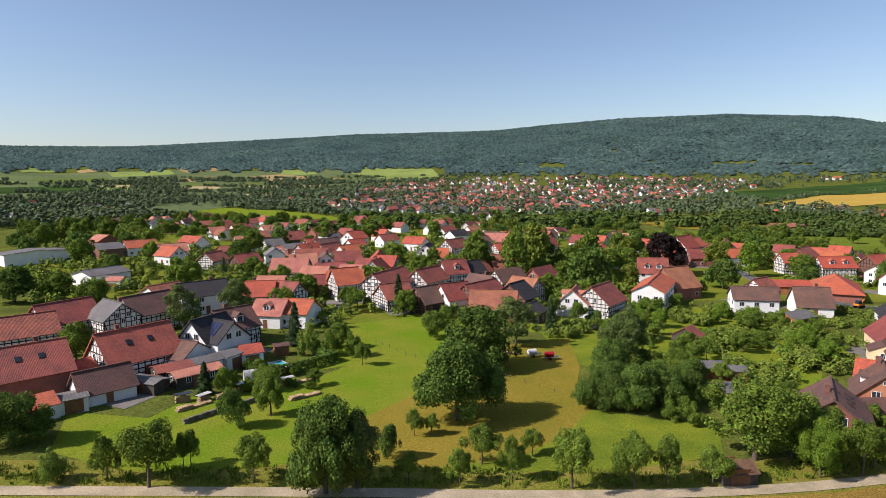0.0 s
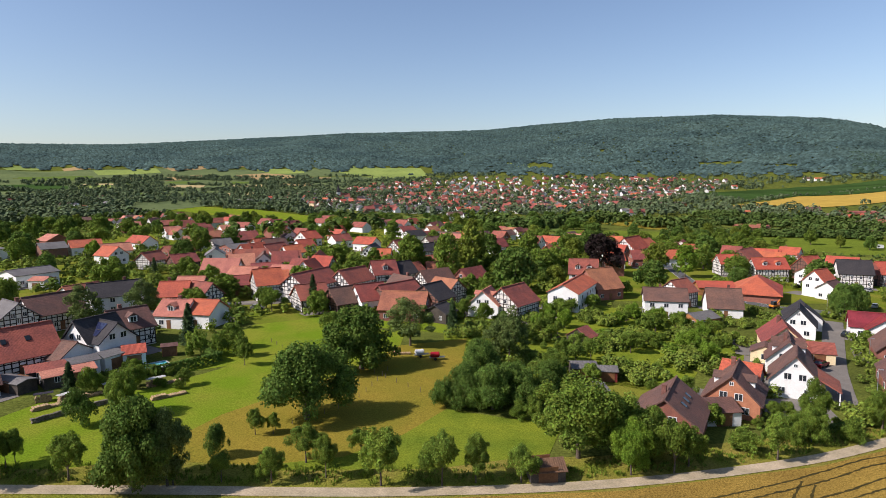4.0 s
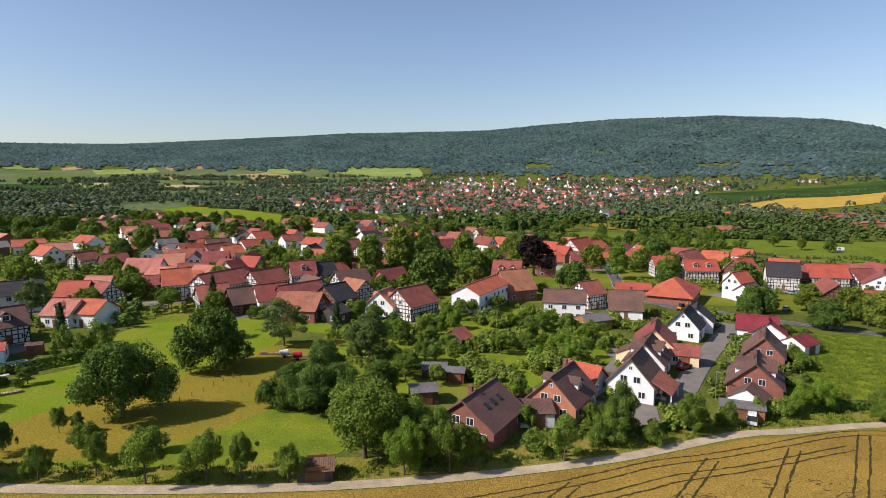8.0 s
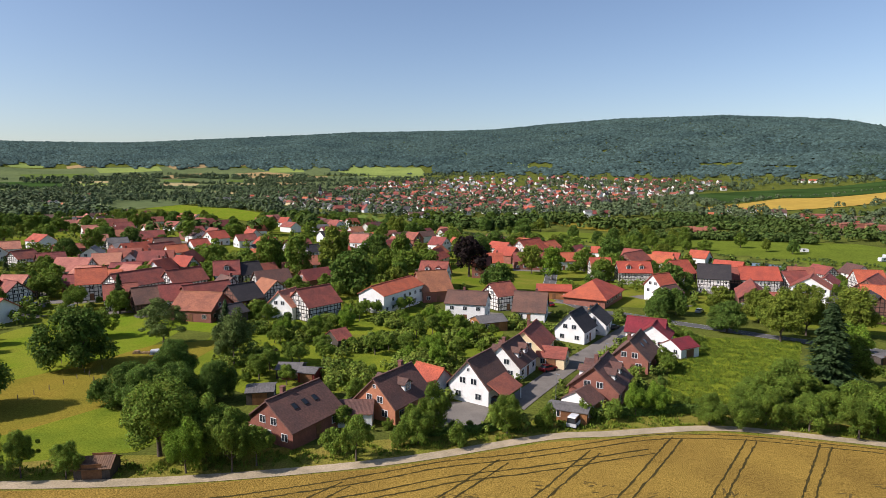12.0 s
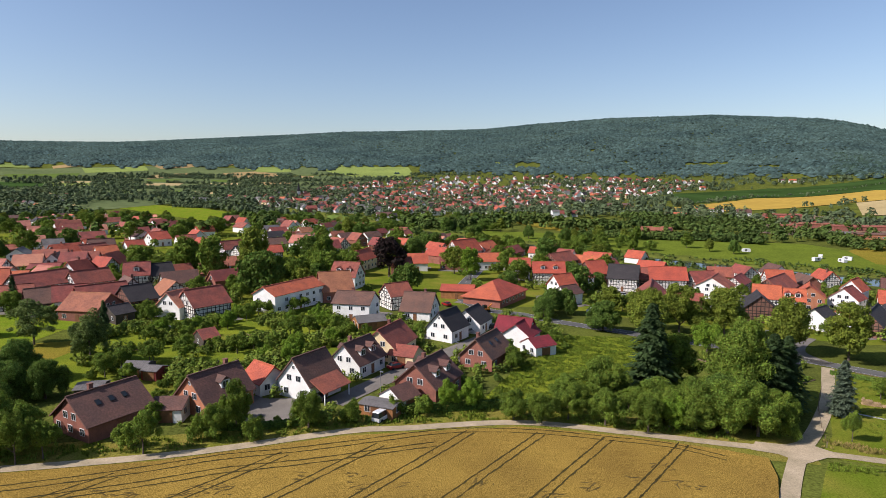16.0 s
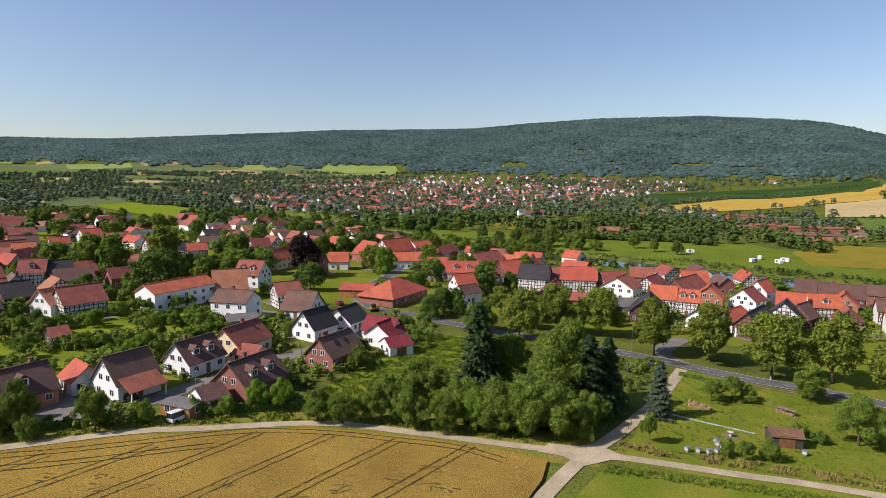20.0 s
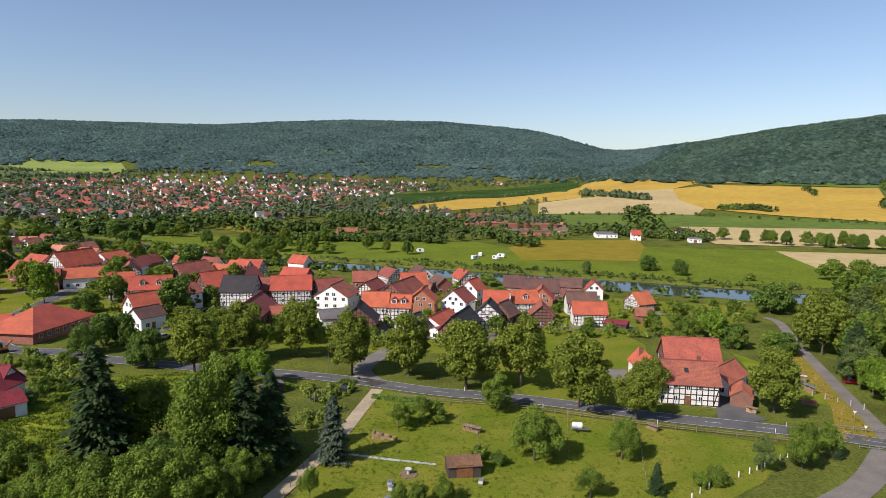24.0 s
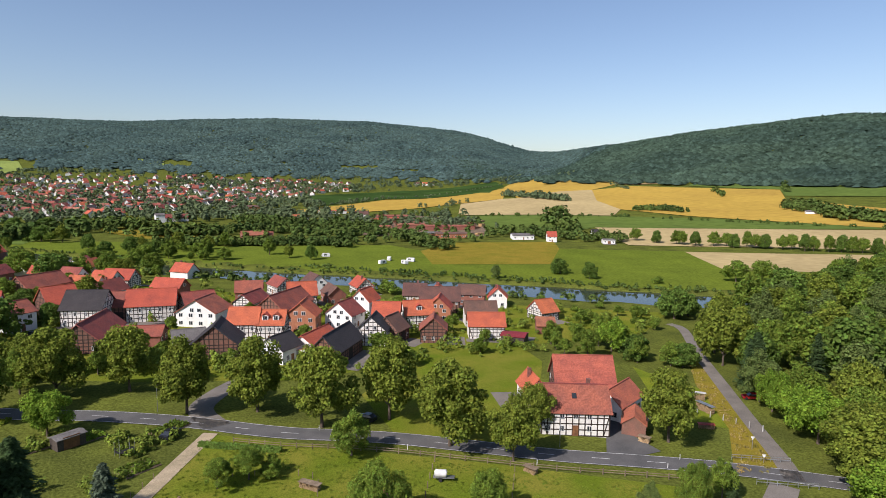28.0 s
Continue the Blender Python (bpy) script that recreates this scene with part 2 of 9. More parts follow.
def soup(name, v, k, mat):
    """A mesh of loose faces with k corners each, from an array of their corners."""
    v = np.ascontiguousarray(v, np.float32).reshape(-1, 3)
    me = bpy.data.meshes.new(name)
    me.vertices.add(len(v))
    me.vertices.foreach_set("co", v.ravel())
    me.loops.add(len(v))
    me.loops.foreach_set("vertex_index", np.arange(len(v), dtype=np.int32))
    me.polygons.add(len(v) // k)
    me.polygons.foreach_set("loop_start", np.arange(0, len(v), k, dtype=np.int32))
    me.materials.append(mat)
    me.update(calc_edges=True)
    return me


# the ground, one sheet to the horizon
_az = np.radians(np.concatenate([np.arange(-180, -55, 3.0), np.arange(-55, 82, 0.5), np.arange(82, 180, 3.0)]))
_r = np.concatenate([np.arange(2, 700, 6.0), 700 * 1.033 ** np.arange(0, 60)])
_x, _y = 100 + np.outer(_r, np.sin(_az)), np.outer(_r, np.cos(_az))
_z = land(_x, _y)
_nr, _na = _x.shape
_v = np.stack([_x, _y, _z], -1).reshape(-1, 3)
_i = np.arange(_nr * _na).reshape(_nr, _na)
_q = np.stack([_i[:-1, :], _i[1:, :], np.roll(_i, -1, 1)[1:, :], np.roll(_i, -1, 1)[:-1, :]], -1).reshape(-1, 4)[:, ::-1]
_fan = [tuple(int(k) for k in _i[0])]
ground = new("ground", raw_mesh("ground", _v.tolist(), _q.tolist() + _fan, M["plain"], True))
tagged(ground, "grassy valley ground rising to wooded hills", "ground", kind="structure")


def inside(px, py, poly):
    """Which of the points lie in the polygon."""
    px, py = np.asarray(px, float), np.asarray(py, float)
    c = np.zeros(px.shape, bool)
    n = len(poly)
    for k in range(n):
        x0, y0 = poly[k]
        x1, y1 = poly[(k + 1) % n]
        hit = ((y0 > py) != (y1 > py)) & (px < (x1 - x0) * (py - y0) / ((y1 - y0) or 1e-9) + x0)
        c ^= hit
    return c


COVER, PAVED = [], []
OPEN_EDGE = [(-450, 960), (-339, 872), (-208, 730), (-97, 570), (-60, 470), (-190, 620), (-330, 760), (-450, 860)]   # low ground before the bright strip


def drape(name, poly, mat, lift, step, label, category="field", kind="structure"):
    """A patch of land cover that lies on the ground: its outline cut by a grid and laid over the land."""
    if category in ("field", "meadow"):
        COVER.append(poly)
    if category == "pavement":
        PAVED.append(poly)
    bm = bmesh.new()
    bm.faces.new([bm.verts.new((x, y, 0)) for x, y in poly])
    xs, ys = [p[0] for p in poly], [p[1] for p in poly]
    for lo, hi, no in ((min(xs), max(xs), (1, 0, 0)), (min(ys), max(ys), (0, 1, 0))):
        k = lo + step
        while k < hi:
            co = (k, 0, 0) if no[0] else (0, k, 0)
            bmesh.ops.bisect_plane(bm, geom=bm.verts[:] + bm.edges[:] + bm.faces[:], plane_co=co, plane_no=no)
            k += step
    bmesh.ops.recalc_face_normals(bm, faces=bm.faces)
    for f in bm.faces:
        if f.normal.z < 0:
            f.normal_flip()
    vs = list(bm.verts)
    zz = land([v.co.x for v in vs], [v.co.y for v in vs])
    for v, z in zip(vs, zz):
        v.co.z = float(z) + lift
    for f in bm.faces:
        f.smooth = True
    return plot(bm, name, mat, label, kind, category)


def ribbon(name, line, width, mat, lift, label, category="road", kind="structure", step=3.0, sag=0.0):
    """A road or strip of the given width along a smoothed line, laid over the land."""
    pts = curve_points(line, step)
    vs, fs = [], []
    for k, (x, y) in enumerate(pts):
        x0, y0 = pts[max(0, k - 1)]
        x1, y1 = pts[min(len(pts) - 1, k + 1)]
        d = math.hypot(x1 - x0, y1 - y0) or 1
        nx, ny = -(y1 - y0) / d, (x1 - x0) / d
        for j in range(5):
            o = (j / 4 - 0.5) * width
            vs.append((x + nx * o, y + ny * o, ground_z(x + nx * o, y + ny * o) + lift))
        if k:
            a, b = (k - 1) * 5, k * 5
            for j in range(4):
                fs.append((a + j + 1, a + j, b + j, b + j + 1))
    ob = new(name, raw_mesh(name, vs, fs, mat, True))
    LINES.append((pts, width / 2))
    return tagged(ob, label, category, kind=kind)


LINES = []


def curve_points(line, step):
    """Points every step metres or so along a Catmull-Rom line through the given ones."""
    P = [Vector(p) for p in line]
    P = [P[0] * 2 - P[1]] + P + [P[-1] * 2 - P[-2]]
    out = []
    for k in range(1, len(P) - 2):
        a, b, c, d = P[k - 1:k + 3]
        n = max(1, int((c - b).length / step))
        for j in range(n):
            t = j / n
            out.append(0.5 * (2 * b + (c - a) * t + (2 * a - 5 * b + 4 * c - d) * t * t + (3 * b - a - 3 * c + d) * t ** 3))
    out.append(P[-2])
    return [(p.x, p.y) for p in out]

# ---- roads, river, fields ----
def part(name, bm, mat, parent=None, label=""):
    return plot(bm, name, mat, label, parent=parent)


def box(bm, x0, x1, y0, y1, z0, z1, mi=0):
    v = [bm.verts.new((x, y, z)) for z in (z0, z1) for x, y in ((x0, y0), (x1, y0), (x1, y1), (x0, y1))]
    for k in ((0, 3, 2, 1), (4, 5, 6, 7), (0, 1, 5, 4), (1, 2, 6, 5), (2, 3, 7, 6), (3, 0, 4, 7)):
        bm.faces.new([v[i] for i in k]).material_index = mi
    return v


water = bpy.data.materials.new("river water")
water.use_nodes = True
_b = water.node_tree.nodes["Principled BSDF"]
_b.inputs["Base Color"].default_value = (0.035, 0.045, 0.035, 1)
_b.inputs["Roughness"].default_value, _b.inputs["IOR"].default_value = 0.06, 1.33
_n = water.node_tree.nodes.new("ShaderNodeTexNoise")
_n.inputs["Scale"].default_value = 0.6
_bp = water.node_tree.nodes.new("ShaderNodeBump")
_bp.inputs["Strength"].default_value, _bp.inputs["Distance"].default_value = 0.08, 0.1
_g = water.node_tree.nodes.new("ShaderNodeNewGeometry")
water.node_tree.links.new(_g.outputs["Position"], _n.inputs["Vector"])
water.node_tree.links.new(_n.outputs[0], _bp.inputs["Height"])
water.node_tree.links.new(_bp.outputs[0], _b.inputs["Normal"])
_bm = bmesh.new()
_row = []
for _u in range(-260, 1000, 20):
    _o = float(np.interp(_u, BEND[0], BEND[1]))
    _row.append([_bm.verts.new((RIVER_A[0] + RD[0] * _u + RN[0] * (_o + _w), RIVER_A[1] + RD[1] * _u + RN[1] * (_o + _w), WATER)) for _w in (-20, 20)])
for _p, _q in zip(_row, _row[1:]):
    _f = _bm.faces.new((_p[0], _q[0], _q[1], _p[1]))
    _f.normal_update()
    if _f.normal.z < 0:
        _f.normal_flip()
plot(_bm, "river", water, "calm grey-blue river between grassy banks", "structure", "water")


# land cover, laid over the ground
drape("verge", [(-150, 61), (-90, 62.5), (-37.5, 63.8), (-10.4, 64.4), (17.4, 64.8), (46.8, 67.9), (77, 75.6), (102, 86), (112, 88), (133, 92), (152, 88.9), (170, 84.8), (180, 83.3), (182, 92), (180, 96.3), (170, 97.8), (152, 101.9), (133, 105), (112, 101), (102, 99), (77, 88.6), (46.8, 80.9), (17.4, 77.8), (-10.4, 77.4), (-37.5, 76.8), (-90, 75.5), (-150, 74)], M["rough_grass"], 0.05, 12, "tall rough grass along the track", "verge")
drape("wheat_field", [(-150, -120), (-150, 63.4), (-90, 64.9), (-37.5, 66.2), (-10.4, 66.8), (17.4, 67.2), (46.8, 70.3), (77, 78), (102, 88.4), (112, 90.4), (133, 94.4), (152, 91.3), (166, 87.2), (172, 84.5), (170, 78), (150, 40), (120, -120)], M["wheat"], 0.45, 15, "ripe golden wheat field with tractor lanes", "field")
drape("hay_meadow", [(-18.5, 77.4), (-12.3, 93.7), (6, 118.4), (14.5, 137.3), (30.6, 144.7), (28.3, 121.7), (23.5, 104.7), (24.7, 97.9), (17.9, 87.2), (9.8, 79.3), (-0.7, 76.4)], M["dry"], 0.06, 8, "yellowed mown pasture under fruit trees", "meadow")
drape("meadow", [(-53.8, 78.7), (-59.9, 92.7), (-46.2, 91), (-43, 101.2), (-29.7, 104.8), (-21.1, 116.8), (-12.5, 136.4), (-2.3, 150.6), (15.1, 151.9), (14.5, 137.3), (6, 118.4), (-12.3, 93.7), (-18.5, 77.4), (-26.8, 74.4), (-41.1, 73.9)], M["meadow_bright"], 0.06, 8, "bright green meadow beside the gardens", "meadow")
drape("meadow", [(24.7, 97.9), (34.8, 94.2), (43.8, 92.7), (39.3, 81.3), (22.9, 76.2), (-0.4, 74.9), (-0.7, 76.4), (9.8, 79.3), (17.9, 87.2)], M["meadow"], 0.06, 8, "green and yellow horse paddock grass", "meadow")
drape("weed_meadow", [(154.1, 161.3), (184.1, 160), (166.1, 131.1), (151, 110.4), (127, 108.3), (135.8, 128.1)], M["rough_green"], 0.08, 6, "overgrown weedy meadow", "meadow")
drape("garden_lawn", [(213.7, 136.9), (237.6, 118), (255.7, 103.9), (278.7, 84.2), (261, 75.8), (231.3, 68.9), (181.6, 86.5), (189.4, 95.3)], M["lawn"], 0.05, 8, "mown orchard lawn beside the road", "lawn")
drape("garden_lawn", [(291.3, 193.5), (311.8, 177.6), (304.6, 151.8), (272, 113.4), (258.7, 108), (245.3, 122.3), (247.8, 145.2)], M["lawn"], 0.05, 8, "lawn behind the roadside trees", "lawn")
drape("garden_lawn", [(325.1, 137.7), (324.2, 122), (330, 110.3), (308.8, 97), (301.8, 106.8)], M["meadow"], 0.05, 8, "grass around the farm orchard", "lawn")
drape("garden_lawn", [(357.0, 145.7), (345.9, 132.4), (311.8, 92.3), (301.0, 80.5), (291.3, 83.7), (308.8, 97), (328.5, 120.2)], M["dry"], 0.07, 6, "dry grass strip beside the lane", "verge")
drape("grass_field", [(179.5, 81.5), (196.8, 80.4), (218.9, 73.6), (201.9, 50.6), (161.6, 49.1), (172, 71)], M["lawn"], 0.05, 12, "green field below the track", "field")
drape("meadow", [(-27.2, 114.6), (-27.9, 135.2), (-25, 154.7), (-7.2, 166.1), (5.9, 164.4), (25.2, 161.9), (26.1, 149.5), (7.8, 154.1), (-4.8, 141.3), (-16.8, 121.5)], M["meadow_bright"], 0.045, 6, "bright grass behind the pasture", "meadow")
drape("garden_lawn", [(34.8, 125), (56.9, 127.2), (65, 108.9), (58.9, 103.7), (47.9, 114.4)], M["lawn"], 0.05, 6, "mown lawn beside the garden sheds", "lawn")
drape("garden_lawn", [(53.7, 114.9), (62, 124.2), (76.4, 128.9), (78.1, 120.8), (71.2, 110.1), (62.3, 109.4)], M["meadow_bright"], 0.05, 6, "mown lawn between fruit trees", "lawn")
drape("garden_lawn", [(52.4, 151.3), (71.2, 154.6), (76.7, 142.7), (64.1, 138.2)], M["lawn"], 0.05, 6, "garden lawn among shrubs", "lawn")
drape("garden_lawn", [(92.9, 122.2), (101.6, 119.9), (99.3, 113.5), (95.1, 111.5)], M["lawn"], 0.05, 6, "front lawn of the white house", "lawn")
drape("river_meadow", [(110, 605.9), (229.6, 558), (285.8, 501.2), (400.6, 461.7), (406, 414), (377.6, 348.3), (445.6, 317.3), (510.4, 385.6), (590.2, 331.3), (526.4, 251.1), (595.2, 198), (536.2, 171.1), (438.9, 222.1), (389.3, 275.4), (333.1, 338.9), (263.4, 367.7), (180.4, 436.5), (129.5, 440.1)], M["river_grass"], 0.15, 16, "bright green riverside meadow", "field")
drape("hay_field", [(404, 414.8), (457.8, 456.5), (541.8, 428.9), (511.2, 385.2), (447.5, 319.6), (377.6, 348.3)], M["dry"], 0.2, 16, "dry tan hay field by the river", "field")
drape("stubble_field", [(586.9, 328.8), (647.1, 287.1), (700.5, 246), (619.1, 186.8), (529.5, 255.3)], M["stubble"], 0.25, 16, "pale stubble field", "field")
drape("stubble_field", [(651.6, 492.5), (756.8, 412.5), (892.8, 298.4), (744.6, 237.8), (678.6, 306), (581.5, 380.3)], M["stubble"], 0.4, 20, "pale stubble field behind the avenue", "field")
drape("green_field", [(597.6, 681.5), (756.3, 570.3), (836.1, 468.3), (903.3, 302.7), (756.8, 412.5), (651.6, 492.5), (576.3, 468.9), (553.3, 552.4)], M["green_far"], 0.5, 24, "green field strip", "field")
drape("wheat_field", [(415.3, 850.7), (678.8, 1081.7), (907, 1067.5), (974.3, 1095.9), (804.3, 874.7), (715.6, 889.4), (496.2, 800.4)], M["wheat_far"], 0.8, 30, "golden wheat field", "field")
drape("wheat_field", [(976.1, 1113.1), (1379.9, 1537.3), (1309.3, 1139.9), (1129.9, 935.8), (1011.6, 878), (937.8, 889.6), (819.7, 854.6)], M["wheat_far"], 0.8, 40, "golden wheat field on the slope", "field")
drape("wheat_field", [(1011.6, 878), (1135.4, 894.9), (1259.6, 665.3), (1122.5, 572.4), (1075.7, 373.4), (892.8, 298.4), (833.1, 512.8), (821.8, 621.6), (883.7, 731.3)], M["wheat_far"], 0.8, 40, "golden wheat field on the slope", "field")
drape("stubble_field", [(937.8, 889.6), (1011.6, 878), (883.7, 731.3), (821.8, 621.6), (756.3, 570.3), (602.1, 688.7), (719.4, 874), (804.3, 874.7), (819.7, 854.6)], M["stubble"], 0.8, 30, "pale field with tractor lanes", "field")
drape("tan_field", [(1341.2, 1162.2), (1407.2, 1022.7), (1285, 877.5), (1156.2, 914.2), (1151.1, 956.5)], M["tan_far"], 1, 50, "tan field at the foot of the woods", "field")
drape("green_field", [(1383.8, 939.9), (1385.5, 742.3), (1428.4, 518.5), (1269.1, 453), (1163, 596.7), (1259.6, 665.3), (1215.6, 822.8)], M["green_far"], 1, 50, "green field at the foot of the woods", "field")
drape("green_field", [(573.9, 1246.6), (923.2, 1399.4), (1167, 1418.2), (999.3, 1145.3), (907, 1067.5), (686.2, 1097.5), (501.2, 959.7)], M["green_dark"], 0.9, 40, "dark green crop field", "field")
drape("tan_field", [(198, 696), (299, 687), (290, 640), (261, 550), (232, 582), (206, 646)], M["dry"], 0.3, 20, "tan field beside the hedges", "field")
STRIP = [(-477, 1040), (-360, 990), (-254, 916), (-145, 790), (-95, 690), (-97, 570), (-208, 730), (-339, 872), (-450, 960)]
drape("meadow", STRIP, M["meadow_bright"], 0.5, 20, "bright meadow strip beyond the village", "meadow")
drape("meadow", [(-47.2, 681.5), (101.8, 613.1), (147.8, 567), (163.4, 628.8), (84, 711.9), (-41.4, 808)], M["green_far"], 0.3, 20, "meadow along the river", "meadow")
drape("pasture", [(-419.9, 2584.3), (-355.1, 2716), (-40.1, 2696.6), (-7.3, 2475.2), (-39.8, 2008.3), (-155.1, 2051.9), (-323.8, 2469.8)], M["pale_far"], 1.5, 60, "pale green pasture below the forest", "meadow")
drape("pasture", [(336.3, 2767.2), (446, 2763.3), (431.7, 2598.9), (374.2, 2536.1), (327.9, 2579.2)], M["pale_far"], 2.5, 60, "forest clearing", "meadow")
drape("pasture", [(-752.9, 2610.1), (-543.7, 2652.1), (-514, 2504), (-639.1, 2448.7)], M["pale_far"], 1.5, 60, "pale green pasture", "meadow")
drape("tan_field", [(-755.9, 2386.5), (-648.3, 2484.9), (-529, 2411.6), (-458.6, 2088.9), (-591.3, 2044.2)], M["tan_far"], 1.5, 60, "tan stubble field", "field")
drape("tan_field", [(-1112.3, 2547.5), (-1041.3, 2735.1), (-952.2, 2697.2), (-942.7, 2534.6), (-1015.1, 2425.8)], M["tan_far"], 1.5, 60, "tan stubble field", "field")
drape("tan_field", [(-1002, 2840.5), (-874.7, 2898.3), (-815.4, 2758.8), (-928.3, 2700.2)], M["tan_far"], 2, 60, "tan field near the forest", "field")
drape("tan_field", [(-967.8, 2221.1), (-877.4, 2356.1), (-758.3, 2086.7), (-817.9, 1908.3)], M["tan_far"], 1.5, 60, "tan stubble field", "field")
drape("pasture", [(-1699, 2411.4), (-1638.5, 2561.6), (-1504.4, 2384.1), (-1553.3, 2261.8)], M["pale_far"], 1.5, 60, "pale green pasture", "meadow")
drape("tan_field", [(-1473.9, 2462.7), (-1425.6, 2582.6), (-1338.7, 2443.8), (-1386.8, 2333.5)], M["tan_far"], 1.5, 60, "tan stubble field", "field")
drape("green_field", [(-1129.3, 1555.1), (-1041.5, 1669.4), (-869.3, 1554.1), (-870.3, 1413.9), (-975.8, 1342)], M["green_dark"], 1.2, 60, "dark green crop field", "field")
drape("green_field", [(-1302.3, 2376.5), (-1123.8, 2519.9), (-1038, 2374.8), (-1198.1, 2221.6)], M["pale_far"], 1.2, 60, "pale green field", "field")
drape("green_field", [(-1365.4, 2040), (-1204.3, 2195.1), (-1031.4, 1910.6), (-1136.5, 1744.8)], M["green_far"], 1.2, 60, "green field", "field")
drape("green_field", [(586.4, 1166.9), (890.6, 1214.2), (883.1, 1030.7), (989.2, 1155.9), (871.8, 1399)], M["green_dark"], 1, 50, "dark green crop field", "field")
# added sheet over the far ground that carries the painted haze
drape("valley_grass", [(100 + r * math.sin(radians(a)), r * math.cos(radians(a))) for a, r in ((-52, 900), (-52, 2800), (-44, 2800), (-36, 2800), (-28, 2800), (-20, 2780), (-12, 2720), (-4, 2560), (-4, 2150), (-8, 1800), (-14, 1500), (-20, 1250), (-28, 1000), (-40, 900))], M["haze_green"], 0.8, 60, "grassland filling the far valley, paled by painted haze", "grassland")
drape("garden_ground", [(25.2, 128.6), (24.6, 168), (46.8, 190.4), (76.7, 189.4), (101.4, 160.9), (94.4, 131.3), (70.8, 119.4), (59.5, 106.9), (47.8, 106.2), (36.1, 112.6)], M["meadow"], 0.03, 6, "mown paths and grass between the allotment gardens", "garden")
drape("village_green", [(-79.6, 152), (-30, 156), (20, 156), (60, 195), (120, 200), (160, 200), (200, 175), (240, 160), (300, 170), (360, 165), (395, 185), (330, 240), (230, 310), (140, 400), (60, 520), (-60, 520), (-190, 420), (-180, 240)], M["lawn"], 0.03, 14, "lawns and gardens between the village houses", "garden")
# a patchwork of small far fields towards the long hill
_rng = random.Random(19)
for _i in range(13):
    for _j in range(8):
        _a0, _r0 = -47 + _i * 3.0 + _rng.uniform(-0.8, 0.8), 1080 + _j * 175 + _rng.uniform(-40, 40)
        _da, _dr = _rng.uniform(1.6, 3.1), _rng.uniform(70, 165)
        _skew = _rng.uniform(-0.5, 0.5)
        _pick = _rng.choice(("pale_far", "tan_far", "green_far", "green_dark", "stubble", "pale_far", "green_far"))
        if _rng.random() < 0.3:
            continue
        _poly = [(100 + r * math.sin(radians(a)), r * math.cos(radians(a))) for a, r in ((_a0, _r0), (_a0 + _da, _r0 + _rng.uniform(-30, 30)), (_a0 + _da + _skew, _r0 + _dr), (_a0 + _skew, _r0 + _dr + _rng.uniform(-30, 30)))]
        _cx, _cy = sum(p[0] for p in _poly) / 4, sum(p[1] for p in _poly) / 4
        if _a0 > -22 and _r0 < 1900 - 20 * abs(_a0) or any(inside([_cx] + [p[0] for p in _poly], [_cy] + [p[1] for p in _poly], c).any() or inside([c[0][0]], [c[0][1]], _poly)[0] for c in COVER):
            continue
        drape("far_field", _poly, M[_pick], 1.2, 60, "small far field in the valley patchwork", "field")
drape("track_mouth", [(173.5, 91.6), (178.2, 90.6), (181.6, 92.2), (184.4, 88.6), (188.5, 85.6), (182.6, 85.9), (177.4, 83.4), (174.9, 86.8), (171.0, 88.2)], M["gravel"], 0.14, 3, "worn gravel where the tracks cross", "road")
ribbon("track", [(-150, 66), (-90, 67.5), (-37.5, 68.8), (-10.4, 69.4), (17.4, 69.8), (46.8, 72.9), (77, 80.6), (102, 91), (112, 93), (133, 97), (152, 93.9), (170, 89.8), (180, 88.3), (201, 82.5), (221, 76.8), (290, 52), (400, 10)], 2.2, M["gravel"], 0.12, "pale gravel farm track", "road")
ribbon("track", [(179.4, 88.3), (187.7, 97.5), (199.7, 113.1), (208.2, 126.4), (214.6, 136.6)], 2.7, M["gravel"], 0.13, "pale gravel track up to the road", "road")
ribbon("track", [(179.4, 88.3), (172.8, 78.9), (167.1, 70), (158.6, 56)], 2.6, M["gravel"], 0.13, "rutted gravel track between the fields", "road")
ribbon("road", [(136.3, 285.8), (128.8, 248.5), (124.3, 221.9), (132.4, 194.5), (144.4, 187.6), (152, 180.7), (169.6, 169.3), (184.7, 159.8), (197.1, 153.6), (211.3, 144.2), (221.3, 135.8), (228, 130.7), (242.6, 122.1), (255.4, 112.1), (267.3, 102.5), (279.4, 94.3), (290.8, 86.2), (298.6, 79.3), (307.1, 71.3)], 5.4, M["asphalt"], 0.1, "grey asphalt country road with dashed centre line", "road")
MAIN_ROAD = [(136.3, 285.8), (128.8, 248.5), (124.3, 221.9), (132.4, 194.5), (144.4, 187.6), (152, 180.7), (169.6, 169.3), (184.7, 159.8), (197.1, 153.6), (211.3, 144.2), (221.3, 135.8), (228, 130.7), (242.6, 122.1), (255.4, 112.1), (267.3, 102.5), (279.4, 94.3), (290.8, 86.2), (298.6, 79.3), (307.1, 71.3)]
ribbon("road", [(97.6, 103.8), (100.9, 109.7), (109.8, 124.8), (118.7, 138.5), (129.8, 155.4), (140.9, 172.1)], 5, M["asphalt_old"], 0.11, "pale asphalt street of the estate", "road")
drape("paved_yard", [(79.9, 100.2), (82.3, 105.4), (91.9, 106.2), (93.6, 102.7), (91.3, 94.1), (83.6, 93)], M["asphalt_old"], 0.1, 6, "paved turning place", "pavement")
